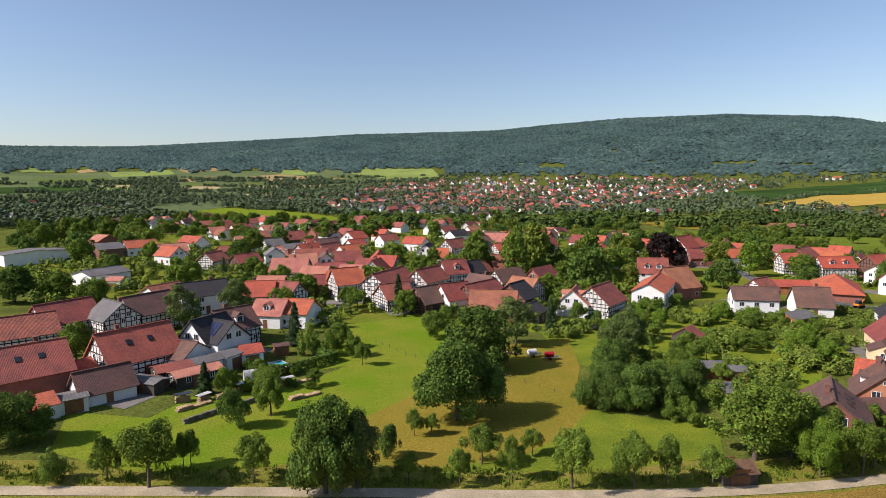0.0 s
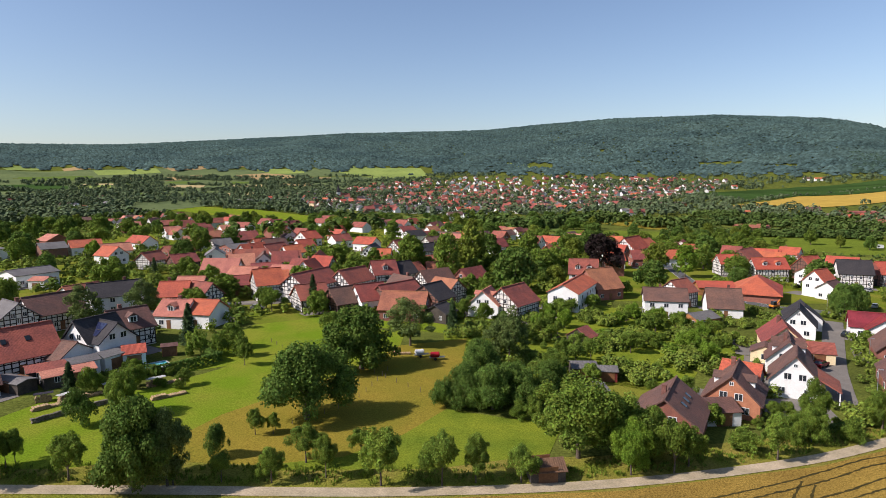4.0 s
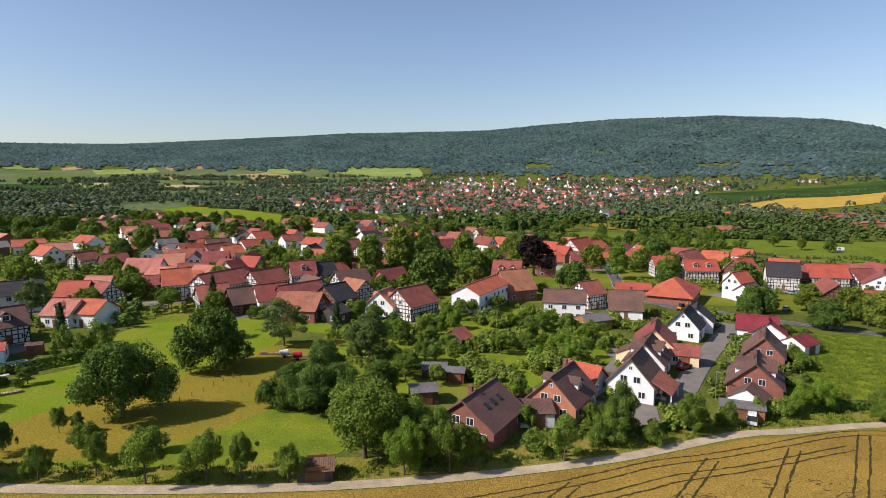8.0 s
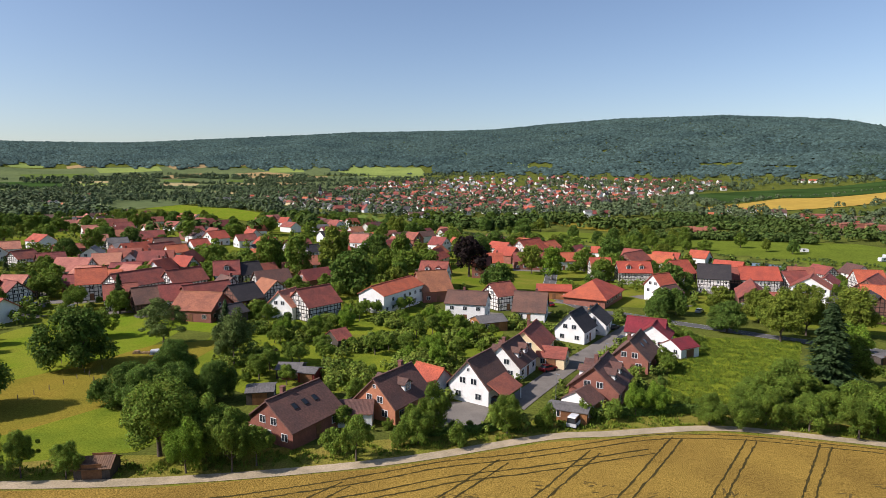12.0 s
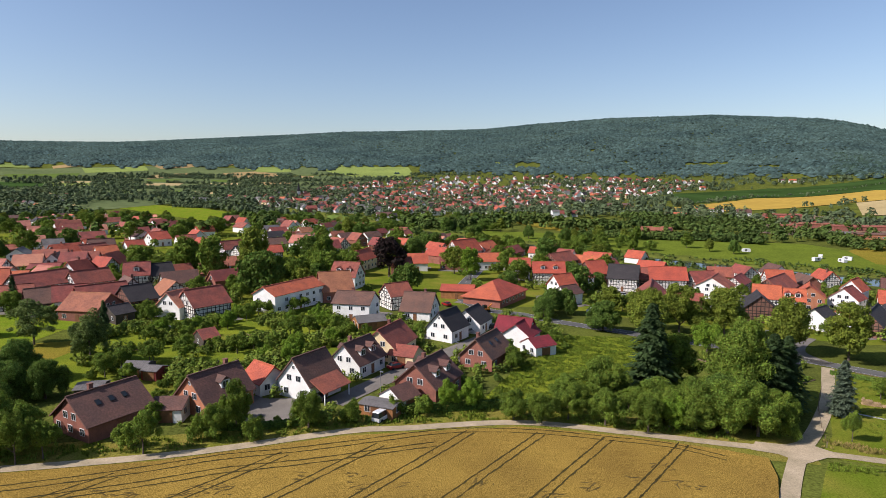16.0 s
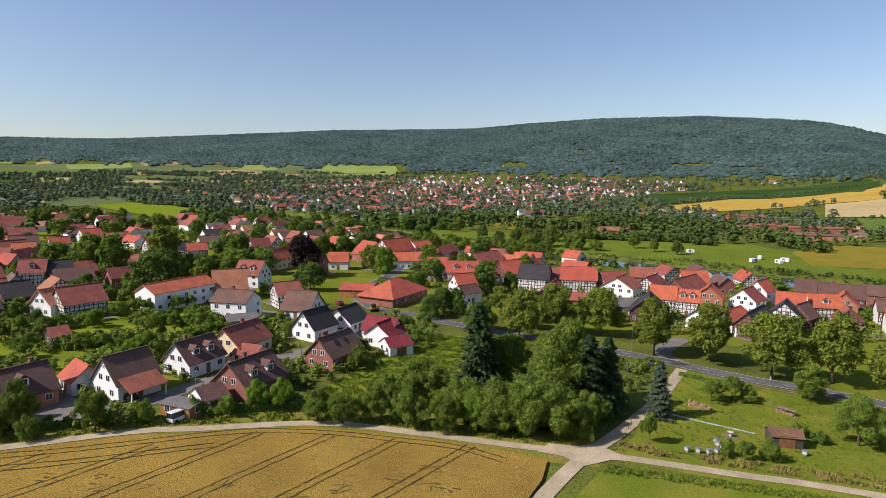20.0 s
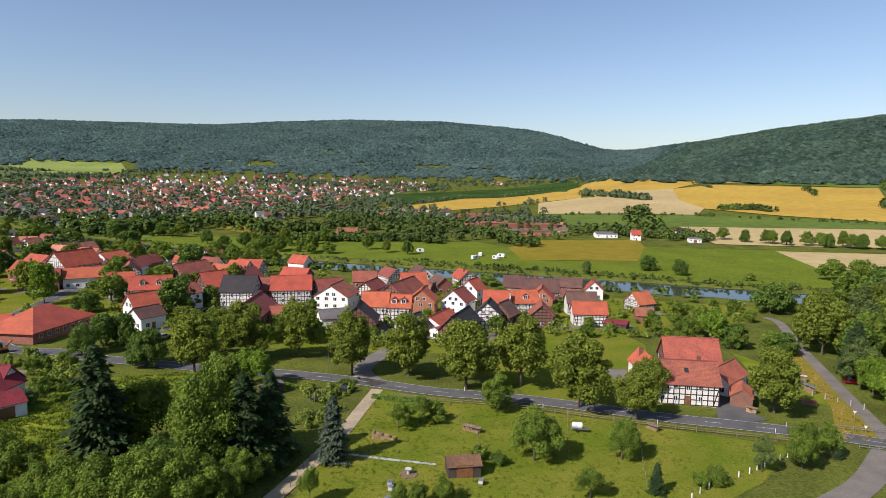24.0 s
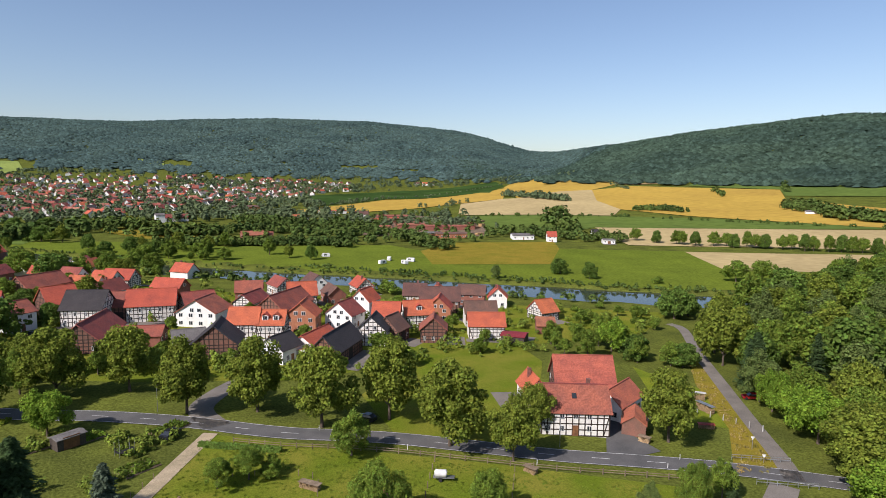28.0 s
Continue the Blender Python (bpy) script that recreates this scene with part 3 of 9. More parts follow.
ribbon("road", [(298.4, 77.3), (300.1, 79.1), (304.6, 83.6), (315.8, 96.3), (331.8, 114.0), (351.8, 136.5), (376.4, 162.2), (379.6, 171.0)], 3.4, M["asphalt_old"], 0.1, "narrow pale lane beside the wood", "road")
ribbon("road", [(294.9, 77.1), (288.8, 74.4), (275.6, 69.4), (258.4, 66)], 4.4, M["asphalt_old"], 0.105, "paved field road at the junction", "road")
ribbon("road", [(-45.8, 173.3), (-39.2, 180.5), (-29.7, 185), (-22.6, 198), (-9.7, 176.8)], 6, M["asphalt_old"], 0.1, "village street between half-timbered houses", "road")
ribbon("road", [(216.3, 139.4), (214.6, 149.5), (219.2, 158), (227.5, 167)], 5, M["asphalt_old"], 0.1, "side street into the village", "road")
drape("paved_yard", [(289.9, 112.7), (293.6, 112.1), (287.6, 104.8), (286.6, 95.3), (278.1, 95.6), (275.8, 98.2)], M["asphalt"], 0.11, 4, "asphalt farm yard", "pavement")

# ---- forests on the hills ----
# blue and lightness of distance haze are mixed into this canopy colour
M["forest"] = material("haze-tinted forest canopy", (0.056, 0.09, 0.076), 0.95, second=(0.036, 0.062, 0.057), vary=0.38, scale=0.004, fine=0.05, bump=0.0, per_island=0.32, spec=0.05, hue=0.012)
M["forest_near"] = material("dark haze-tinted forest canopy of the nearer hill", (0.046, 0.074, 0.05), 0.95, second=(0.03, 0.051, 0.039), vary=0.38, scale=0.004, fine=0.05, bump=0.0, per_island=0.32, spec=0.0, hue=0.012)
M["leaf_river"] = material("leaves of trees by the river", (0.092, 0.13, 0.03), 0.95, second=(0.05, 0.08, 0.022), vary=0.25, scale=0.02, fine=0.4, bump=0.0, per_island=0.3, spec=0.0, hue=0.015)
# paler and bluer than real leaves: air haze put into the base colour
M["leaf_far_hazy"] = material("leaves of far trees with haze tint", (0.115, 0.15, 0.066), 0.95, second=(0.07, 0.098, 0.05), vary=0.25, scale=0.02, fine=0.4, bump=0.0, per_island=0.3, spec=0.1, hue=0.015)
CLEAR = []


def wooded(x, y):
    """Where the hills carry forest."""
    r, az = np.hypot(x - 100, y), np.degrees(np.arctan2(x - 100, y))
    el = np.degrees(np.arctan2(land(x, y) - EYE, r))
    edge = np.interp(az, (-60, -30, -12, -2, 10, 22, 34, 40, 46, 56, 75, 90), (1.2, 1.2, 1.0, 0.62, 0.4, 0.2, 0.12, 0.1, 0.1, -0.05, -0.2, 0.2))
    edge = edge + 0.16 * np.sin(az * 1.9) + 0.1 * np.sin(az * 5.3 + 1) + 0.06 * np.sin(az * 13)
    top = 4400 - 100 * smooth(22, 34, az) - 1900 * smooth(38.5, 46, az) + 700 * smooth(37.5, 39, az) * smooth(47, 44, az)
    w = (r > 1400) & (el > edge) & (r < top + 130)
    for a0, a1, e0, e1 in CLEAR:
        m = 0.14 * np.sin(az * 6)
        w &= ~((az > a0) & (az < a1) & (el > e0 + m * (e1 - e0)) & (el < e1 + m * (e1 - e0) + (az - a0) * 0.01))
    return w


CLEAR += [(7.0, 9.4, 0.98, 1.45), (-9.5, -1.8, 0.4, 1.15), (22.0, 25.5, 1.05, 1.28), (27.0, 29.5, 0.8, 1.0)]


def crowns(n, seed, az0, az1, r0, r1, size, mask, mat, name, label):
    rng = np.random.default_rng(seed)
    az = np.radians(rng.uniform(az0, az1, n))
    r = np.sqrt(rng.uniform(r0 * r0, r1 * r1, n))
    x, y = 100 + r * np.sin(az), r * np.cos(az)
    k = mask(x, y)
    x, y, r = x[k], y[k], r[k]
    z = land(x, y)
    s = size * rng.uniform(0.6, 1.35, len(x))
    h = s * rng.uniform(0.8, 1.3, len(x))
    ring = np.linspace(0, 2 * np.pi, 6)[:-1]
    vs = np.zeros((len(x), 6, 3))
    for j, a in enumerate(ring):
        k = rng.uniform(0.75, 1.25, len(x))
        vs[:, j, 0], vs[:, j, 1] = x + np.cos(a) * s * k, y + np.sin(a) * s * k
        vs[:, j, 2] = z + h * 0.3 * rng.uniform(0.6, 1.4, len(x))
    vs[:, 5, 0], vs[:, 5, 1], vs[:, 5, 2] = x + rng.normal(0, 0.2, len(x)) * s, y + rng.normal(0, 0.2, len(x)) * s, z + h * 0.95
    f = [(j, (j + 1) % 5, 5) for j in range(5)]
    base = np.arange(len(x))[:, None, None] * 6
    fs = (np.array(f)[None] + base).reshape(-1, 3)
    ob = new(name, raw_mesh(name, vs.reshape(-1, 3).tolist(), fs.tolist(), mat, True))
    return tagged(ob, label, "forest", kind="stuff")


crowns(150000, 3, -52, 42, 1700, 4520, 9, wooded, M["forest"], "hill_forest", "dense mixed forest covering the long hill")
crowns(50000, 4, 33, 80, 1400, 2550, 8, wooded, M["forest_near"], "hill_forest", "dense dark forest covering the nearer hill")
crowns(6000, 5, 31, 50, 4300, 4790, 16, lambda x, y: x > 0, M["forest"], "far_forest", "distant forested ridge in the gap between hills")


def saddle(x, y):
    """The low ground between the two hills."""
    r = np.hypot(x - 100, y)
    return np.degrees(np.arctan2(land(x, y) - EYE, r)) > 0.15


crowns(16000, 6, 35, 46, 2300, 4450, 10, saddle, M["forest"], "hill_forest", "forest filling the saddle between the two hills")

# ---- houses ----
ROOF = {
    "R": tiles("weathered red roof tiles", (0.285, 0.078, 0.052), (0.1824, 0.0572, 0.04368)),
    "O": tiles("bright orange-red roof tiles", (0.4446, 0.104, 0.04992), (0.3192, 0.078, 0.04368)),
    "P": tiles("faded pink roof tiles", (0.456, 0.1768, 0.1144), (0.342, 0.1248, 0.0884)),
    "Q": tiles("weathered tan roof tiles", (0.342, 0.13, 0.0676), (0.228, 0.0884, 0.052)),
    "S": tiles("weathered brick-red roof tiles", (0.3876, 0.1092, 0.0624), (0.2622, 0.078, 0.052)),
    "B": tiles("brown roof tiles", (0.1425, 0.07072, 0.052), (0.0969, 0.05408, 0.04368)),
    "D": tiles("dark slate-grey roof tiles", (0.042, 0.036, 0.036), (0.03, 0.027, 0.028)),
    "G": tiles("grey roof sheets", (0.15, 0.14, 0.13), (0.11, 0.10, 0.095), 1.2, 0.5),
    "M": tiles("maroon roof tiles", (0.2166, 0.026, 0.0312), (0.1482, 0.02288, 0.026)),
    "U": tiles("rusty sheet roof", (0.16, 0.085, 0.045), (0.10, 0.055, 0.035), 1.5, 0.3),
}
WALL = {
    "W": material("white plaster", (0.74, 0.73, 0.70), 0.85, second=(0.66, 0.65, 0.61), vary=0.06, scale=0.5, fine=3, bump=0.1, depth=0.01, per_object=0.06),
    "T": material("white infill plaster", (0.70, 0.68, 0.63), 0.85, second=(0.60, 0.57, 0.52), vary=0.08, scale=0.6, fine=3, bump=0.1, depth=0.01, per_object=0.08),
    "Y": material("cream plaster", (0.74, 0.60, 0.36), 0.85, second=(0.68, 0.53, 0.31), vary=0.06, scale=0.5, fine=3, bump=0.1, depth=0.01),
    "K": material("red-brown brick", (0.27, 0.105, 0.072), 0.85, second=(0.20, 0.08, 0.058), vary=0.18, scale=0.8, fine=7, bump=0.3, depth=0.01, per_object=0.1),
    "KO": material("orange brick", (0.38, 0.16, 0.085), 0.85, second=(0.31, 0.12, 0.065), vary=0.15, scale=0.8, fine=7, bump=0.3, depth=0.01, per_object=0.08),
    "BT": material("red-brown brick infill", (0.22, 0.10, 0.07), 0.85, second=(0.15, 0.085, 0.062), vary=0.2, scale=0.6, fine=6, bump=0.3, depth=0.01, per_object=0.15),
    "DW": material("dark weathered boards", (0.075, 0.06, 0.048), 0.85, vary=0.2, scale=0.8, fine=5, bump=0.3, depth=0.01, per_object=0.2),
    "OW": material("orange-brown stained boards", (0.34, 0.15, 0.055), 0.8, vary=0.2, scale=0.8, fine=5, bump=0.3, depth=0.01),
    "RW": material("red-stained boards", (0.22, 0.035, 0.028), 0.8, vary=0.15, scale=0.8, fine=5, bump=0.3, depth=0.01),
}
WALL["OP"] = WALL["DW"]
M["timber"] = material("dark oak timber", (0.045, 0.032, 0.026), 0.85, vary=0.25, scale=1.0, fine=6, bump=0.2, depth=0.01)
M["white_paint"] = material("white paint", (0.78, 0.78, 0.76), 0.5, vary=0.05, scale=1, fine=5, bump=0.0)
M["brown_paint"] = material("brown door paint", (0.22, 0.10, 0.045), 0.6, vary=0.15, scale=1, fine=5, bump=0.0)
M["chimney"] = material("chimney brick", (0.20, 0.09, 0.07), 0.9, vary=0.25, scale=1.5, fine=8, bump=0.3, depth=0.02)
glass = bpy.data.materials.new("window glass")
glass.use_nodes = True
_b = glass.node_tree.nodes["Principled BSDF"]
_b.inputs["Base Color"].default_value, _b.inputs["Roughness"].default_value = (0.025, 0.03, 0.035, 1), 0.08
M["glass"] = glass
pv = bpy.data.materials.new("solar panel glass")
pv.use_nodes = True
_b = pv.node_tree.nodes["Principled BSDF"]
_b.inputs["Base Color"].default_value, _b.inputs["Roughness"].default_value = (0.02, 0.025, 0.06, 1), 0.15
M["solar"] = pv


def window_mesh(w, h):
    """A casement: one frame with two recessed panes."""
    bm = bmesh.new()
    t, d = 0.08, 0.05
    xs, zs = (-w / 2, -w / 2 + t, -t / 2, t / 2, w / 2 - t, w / 2), (-h / 2, -h / 2 + t, h / 2 - t, h / 2)
    g = [[bm.verts.new((x, -d, z)) for x in xs] for z in zs]
    for j in range(3):
        for i in range(5):
            f = bm.faces.new((g[j][i], g[j][i + 1], g[j + 1][i + 1], g[j + 1][i]))
            if j == 1 and i in (1, 3):
                f.material_index = 1
    panes = [f for f in bm.faces if f.material_index == 1]
    for f in panes:
        r = bmesh.ops.extrude_discrete_faces(bm, faces=[f])
        bmesh.ops.translate(bm, verts=r["faces"][0].verts, vec=(0, 0.025, 0))
    edge = [e for e in bm.edges if e.is_boundary and all(abs(abs(v.co.x) - w / 2) < 1e-4 or abs(abs(v.co.z) - h / 2) < 1e-4 for v in e.verts)]
    r = bmesh.ops.extrude_edge_only(bm, edges=edge)
    bmesh.ops.translate(bm, verts=[v for v in r["geom"] if isinstance(v, bmesh.types.BMVert)], vec=(0, d + 0.02, 0))
    bmesh.ops.remove_doubles(bm, verts=bm.verts, dist=0.0005)
    bmesh.ops.recalc_face_normals(bm, faces=bm.faces)
    me = bpy.data.meshes.new("window")
    bm.to_mesh(me)
    bm.free()
    me.materials.append(M["white_paint"])
    me.materials.append(M["glass"])
    return me


WINDOW = {k: window_mesh(*k) for k in ((0.9, 1.15), (1.3, 1.25), (0.7, 0.7), (1.8, 1.3))}


def child(name, me, parent, m, label=""):
    ob = new(name, me)
    ob.parent, ob.matrix_basis = parent, m
    return tagged(ob, label)


def slope(bm, L, y0, z0, y1, z1, t, x0=None, x1=None):
    """A roof slab between the line at (y0, z0) and the line at (y1, z1), t thick."""
    a = -L / 2 if x0 is None else x0
    b = L / 2 if x1 is None else x1
    n = Vector((0, -(z1 - z0), y1 - y0)).normalized()
    if n.z < 0:
        n = -n
    v = []
    for k in (0, -t):
        v += [bm.verts.new((x, y + n.y * k, z + n.z * k)) for x, y, z in ((a, y0, z0), (b, y0, z0), (b, y1, z1), (a, y1, z1))]
    for q in ((0, 1, 2, 3), (7, 6, 5, 4), (0, 4, 5, 1), (1, 5, 6, 2), (2, 6, 7, 3), (3, 7, 4, 0)):
        bm.faces.new([v[i] for i in q])
    bmesh.ops.recalc_face_normals(bm, faces=bm.faces)


def beams(facade, w, z0, z1, apex=None, cell=1.25):
    """Timber framing of one facade, in its own plane (x along it, y outwards)."""
    bm = bmesh.new()
    t = 0.11

    def beam(xa, za, xb, zb, th=t):
        d = Vector((xb - xa, 0, zb - za))
        n = Vector((-d.z, 0, d.x)).normalized() * th
        v = [bm.verts.new((x + s * n.x, y, z + s * n.z)) for y in (-0.035, 0.0) for x, z, s in ((xa, za, 1), (xb, zb, 1), (xb, zb, -1), (xa, za, -1))]
        for q in ((0, 1, 2, 3), (0, 4, 5, 1), (1, 5, 6, 2), (2, 6, 7, 3), (3, 7, 4, 0)):
            bm.faces.new([v[i] for i in q])

    n = max(2, round(w / cell))
    xs = [-w / 2 + w * i / n for i in range(n + 1)]
    rows = [z0, z0 + (z1 - z0) * 0.25, (z0 + z1) / 2, z0 + (z1 - z0) * 0.76, z1 - 0.1]
    for z in rows:
        beam(-w / 2, z, w / 2, z)
    for x in xs:
        beam(min(max(x, -w / 2 + t), w / 2 - t), z0, min(max(x, -w / 2 + t), w / 2 - t), z1 - 0.1)
    for s in (-1, 1):
        beam(s * w / 2, z1 - 0.1, s * (w / 2 - w / n), z0)
    if apex:
        hgt = apex - z1
        for k in (0.3, 0.6):
            half = w / 2 * (1 - k)
            beam(-half, z1 + hgt * k, half, z1 + hgt * k)
        for x in xs[1:-1]:
            beam(x, z1, x, z1 + hgt * (1 - abs(x) / (w / 2)) - 0.1)
        for s in (-1, 1):
            beam(s * w / 2, z1, 0, apex - 0.05)
    bmesh.ops.recalc_face_normals(bm, faces=bm.faces)
    me = bpy.data.meshes.new("timber_frame")
    bm.to_mesh(me)
    bm.free()
    me.materials.append(M["timber"])
    return me


SAY_WALL = {"W": "white plastered", "T": "white half-timbered", "Y": "cream plastered", "K": "red-brown brick", "KO": "orange brick", "BT": "brick and timber",
            "DW": "dark wooden", "OW": "orange wooden", "RW": "red wooden", "OP": "open timber"}
SAY_ROOF = {"R": "weathered red tiled", "O": "orange-red tiled", "P": "faded pink tiled", "Q": "weathered tan tiled", "S": "brick-red tiled", "B": "brown tiled", "D": "dark grey tiled",
            "G": "grey sheet", "M": "maroon tiled", "U": "rusty sheet"}


FOOT, ROADS_AT = [], []


def house(x, y, head, L, W, eave, ridge, roof, wall, chim=0, dorm=0, sky=0, solar=0, hall=0, porch=0, detail=2, hip=0.0, label="", name="", sunk=0.6):
    """A gabled house: its ridge runs along head (degrees from +y), its parts hang under an Empty at its base."""
    rng = random.Random(int(x * 7) * 1009 + int(y * 13))
    shed = ridge < 4.6
    kind = name or ("shed" if shed and wall in ("DW", "OW", "RW", "OP") else "garage" if shed else "barn" if wall in ("BT",) else "house")
    h = new(kind)
    z = ground_z(x, y)
    h.matrix_basis = pose(x, y, z, 0, 0, 90 - head)
    extra = " with dormers" if dorm else " with solar panels" if solar else " with a chimney" if chim else ""
    tagged(h, label or f"{SAY_WALL[wall]} {kind} with {SAY_ROOF[roof]} gable roof" + (extra.replace(" with", " and") if extra else ""), kind, group="village buildings")
    w2, l2 = W / 2, L / 2
    FOOT.append((x, y, math.cos(radians(head)), math.sin(radians(head)), l2, w2))
    # body
    bm = bmesh.new()
    prof = [(-w2, -sunk), (w2, -sunk), (w2, eave), (0, ridge - 0.12), (-w2, eave)]
    a = [bm.verts.new((-l2, p[0], p[1])) for p in prof]
    b = [bm.verts.new((l2, p[0], p[1])) for p in prof]
    bm.faces.new(a)
    bm.faces.new(b[::-1])
    for i in range(5):
        j = (i + 1) % 5
        bm.faces.new((a[i], b[i], b[j], a[j]))
    bmesh.ops.recalc_face_normals(bm, faces=bm.faces)
    part("wall", bm, WALL[wall], h)
    # roof
    ov, tk = (0.25, 0.12) if shed else (0.45, 0.2)
    k = (ridge - eave) / w2
    for s in (-1, 1):
        bm = bmesh.new()
        slope(bm, L + 2 * ov, s * (w2 + ov), eave - k * ov + tk * 0.6, 0, ridge + tk * 0.6, tk)
        part("roof_slope", bm, ROOF[roof], h)
    if detail > 1 and not shed:
        bm = bmesh.new()
        for i in range(max(3, int(L / 1.6))):
            n = max(3, int(L / 1.6))
            x0 = -l2 - ov + (L + 2 * ov) * i / n
            box(bm, x0, x0 + (L + 2 * ov) / n - 0.05, -0.16, 0.16, ridge + 0.05, ridge + 0.24)
        part("ridge_tiles", bm, ROOF[roof], h)
    if chim:
        bm = bmesh.new()
        cx = (rng.uniform(-0.3, 0.3)) * L
        box(bm, cx - 0.35, cx + 0.35, 0.35, 1.05, ridge - 1.2, ridge + 0.9)
        box(bm, cx - 0.42, cx + 0.42, 0.28, 1.12, ridge + 0.9, ridge + 1.02)
        part("chimney", bm, M["chimney"], h)
    if detail == 0:
        return h
    # windows and doors
    sides = [(0, -w2, 0, L, False), (0, w2, 180, L, False), (-l2, 0, -90, W, True), (l2, 0, 90, W, True)]
    timber = wall in ("T", "BT")
    open_side = wall == "OP"
    key = (0.9, 1.15) if timber or wall == "DW" else (1.3, 1.25)
    storeys = [1.6] + ([4.1] if eave > 4.6 else [])
    if eave < 2.3 or open_side:
        storeys = []
    for sx, sy, turn, wid, gable in sides:
        m = pose(sx, sy, 0, 0, 0, turn)
        if y > 125 and math.cos(radians(turn + 90 - head)) < -0.25:
            continue
        if timber and ridge > 5:
            child("timber_frame", beams(None, wid, 0.15, eave, ridge - 0.15 if gable else None), h, m @ pose(0, -0.005, 0))
        n = max(1, int(wid / (2.5 if timber else 3.2)))
        barn = wall == "BT"
        for zz in storeys:
            for i in range(n):
                if rng.random() < (0.6 if barn else 0.16) or (porch and turn == 0):
                    continue
                xx = (i + 0.5) / n * wid - wid / 2
                if zz < 2 and i == n // 2 and not gable and wall not in ("DW",):
                    continue
                child("window", WINDOW[key], h, m @ pose(xx, -0.02, zz))
        if gable and ridge - eave > 3.2 and not barn:
            for xx in ((-1.2, 1.2) if W > 7.5 else (0,)):
                child("window", WINDOW[key], h, m @ pose(xx, -0.02, eave + 0.75))
            if ridge - eave > 4.2:
                child("window", WINDOW[(0.7, 0.7)], h, m @ pose(0, -0.02, eave + 2.9))
        if not gable and not open_side:
            bm = bmesh.new()
            dw = 0.55 if not (barn or shed) else 1.3
            dh = 2.1 if not barn else 3.0
            box(bm, -dw, dw, -0.06, 0.05, 0.0, dh)
            box(bm, -dw - 0.1, dw + 0.1, -0.09, 0.02, dh, dh + 0.12)
            me = bpy.data.meshes.new("door")
            bm.to_mesh(me)
            bm.free()
            me.materials.append(M["brown_paint"] if not barn else M["timber"])
            ob = new("door", me)
            ob.parent, ob.matrix_basis = h, m
    # dormers on both slopes
    for i in range(dorm):
        xx = ((i + 0.5) / dorm - 0.5) * L * 0.8
        for s in (-1, 1):
            bm = bmesh.new()
            yf, zf = s * w2 * 0.72, ridge - k * w2 * 0.72
            dz = min(1.5, (ridge - eave) * 0.42)
            box(bm, xx - 0.9, xx + 0.9, min(yf, s * 0.5), max(yf, s * 0.5), zf - 0.1, zf + dz)
            dm = part("dormer", bm, WALL["W"], h)
            bm = bmesh.new()
            for q in (-1, 1):
                vs = [bm.verts.new(c) for c in ((xx, yf + s * 0.3, zf + dz + 0.75), (xx, 0, zf + dz + 0.75), (xx + q * 1.25, 0, zf + dz - 0.15), (xx + q * 1.25, yf + s * 0.3, zf + dz - 0.15))]
                vt = [bm.verts.new((v.co.x, v.co.y, v.co.z - 0.14)) for v in vs]
                bm.faces.new(vs)
                bm.faces.new(vt[::-1])
                for e in range(4):
                    bm.faces.new((vs[e], vs[(e + 1) % 4], vt[(e + 1) % 4], vt[e]))
            vs = [bm.verts.new(c) for c in ((xx - 0.9, yf, zf + dz), (xx + 0.9, yf, zf + dz), (xx, yf, zf + dz + 0.62))]
            bm.faces.new(vs)
            bmesh.ops.recalc_face_normals(bm, faces=bm.faces)
            part("dormer_roof", bm, ROOF[roof], dm)
            child("window", WINDOW[(1.3, 1.25)] if dz > 1.3 else WINDOW[(0.7, 0.7)], dm, pose(xx, yf + s * 0.02, zf + dz * 0.5, 0, 0, 0 if s < 0 else 180))
    ang = math.degrees(math.atan(k))
    for i in range(sky):
        xx = ((i + 0.5) / sky - 0.5) * L * 0.6
        bm = bmesh.new()
        box(bm, -0.45, 0.45, -0.6, 0.6, 0.0, 0.08, 0)
        box(bm, -0.38, 0.38, -0.53, 0.53, 0.07, 0.1, 1)
        ob = plot(bm, "roof_window", [M["timber"], M["glass"]], parent=h)
        ob.matrix_basis = pose(xx, -w2 * 0.45, eave + k * w2 * 0.55 + tk * 0.75, ang, 0, 0)
    if solar:
        for i in range(4):
            for j in range(2):
                bm = bmesh.new()
                box(bm, -0.5, 0.5, -0.8, 0.8, 0.05, 0.1)
                ob = plot(bm, "solar_panel", M["solar"], parent=h)
                yy = -w2 * 0.3 - j * 1.35
                ob.matrix_basis = pose(-1.6 + i * 1.06, yy, ridge - k * abs(yy) + tk * 0.8, ang, 0, 0)
    if porch:
        bm = bmesh.new()
        slope(bm, L * 0.9, -w2 - 3.2, 2.3, -w2 + 0.6, 4.4, 0.15)
        part("porch_roof", bm, ROOF["R"], h)
        for s in (-1, 1):
            bm = bmesh.new()
            box(bm, s * L * 0.4 - 0.1, s * L * 0.4 + 0.1, -w2 - 3.0, -w2 - 2.8, -0.3, 2.4)
            part("porch_post", bm, M["white_paint"], h)
    return h


# ---- village houses ----
house(-178.2, 262.0, 130, 12.5, 25.0, 5.0, 6.0, "G", "W", detail=0)
house(-118.2, 207.1, 30, 13.7, 12.0, 4.0, 5.5, "G", "W")
house(-108.7, 199.5, 95, 5.6, 6.0, 3.0, 4.0, "P", "W")
house(-156.3, 280.6, 45, 10.4, 12.0, 4.2, 6.6, "G", "BT", detail=0)
house(-181.7, 322.8, 120, 10.1, 12.0, 4.0, 7.0, "P", "K", detail=0)
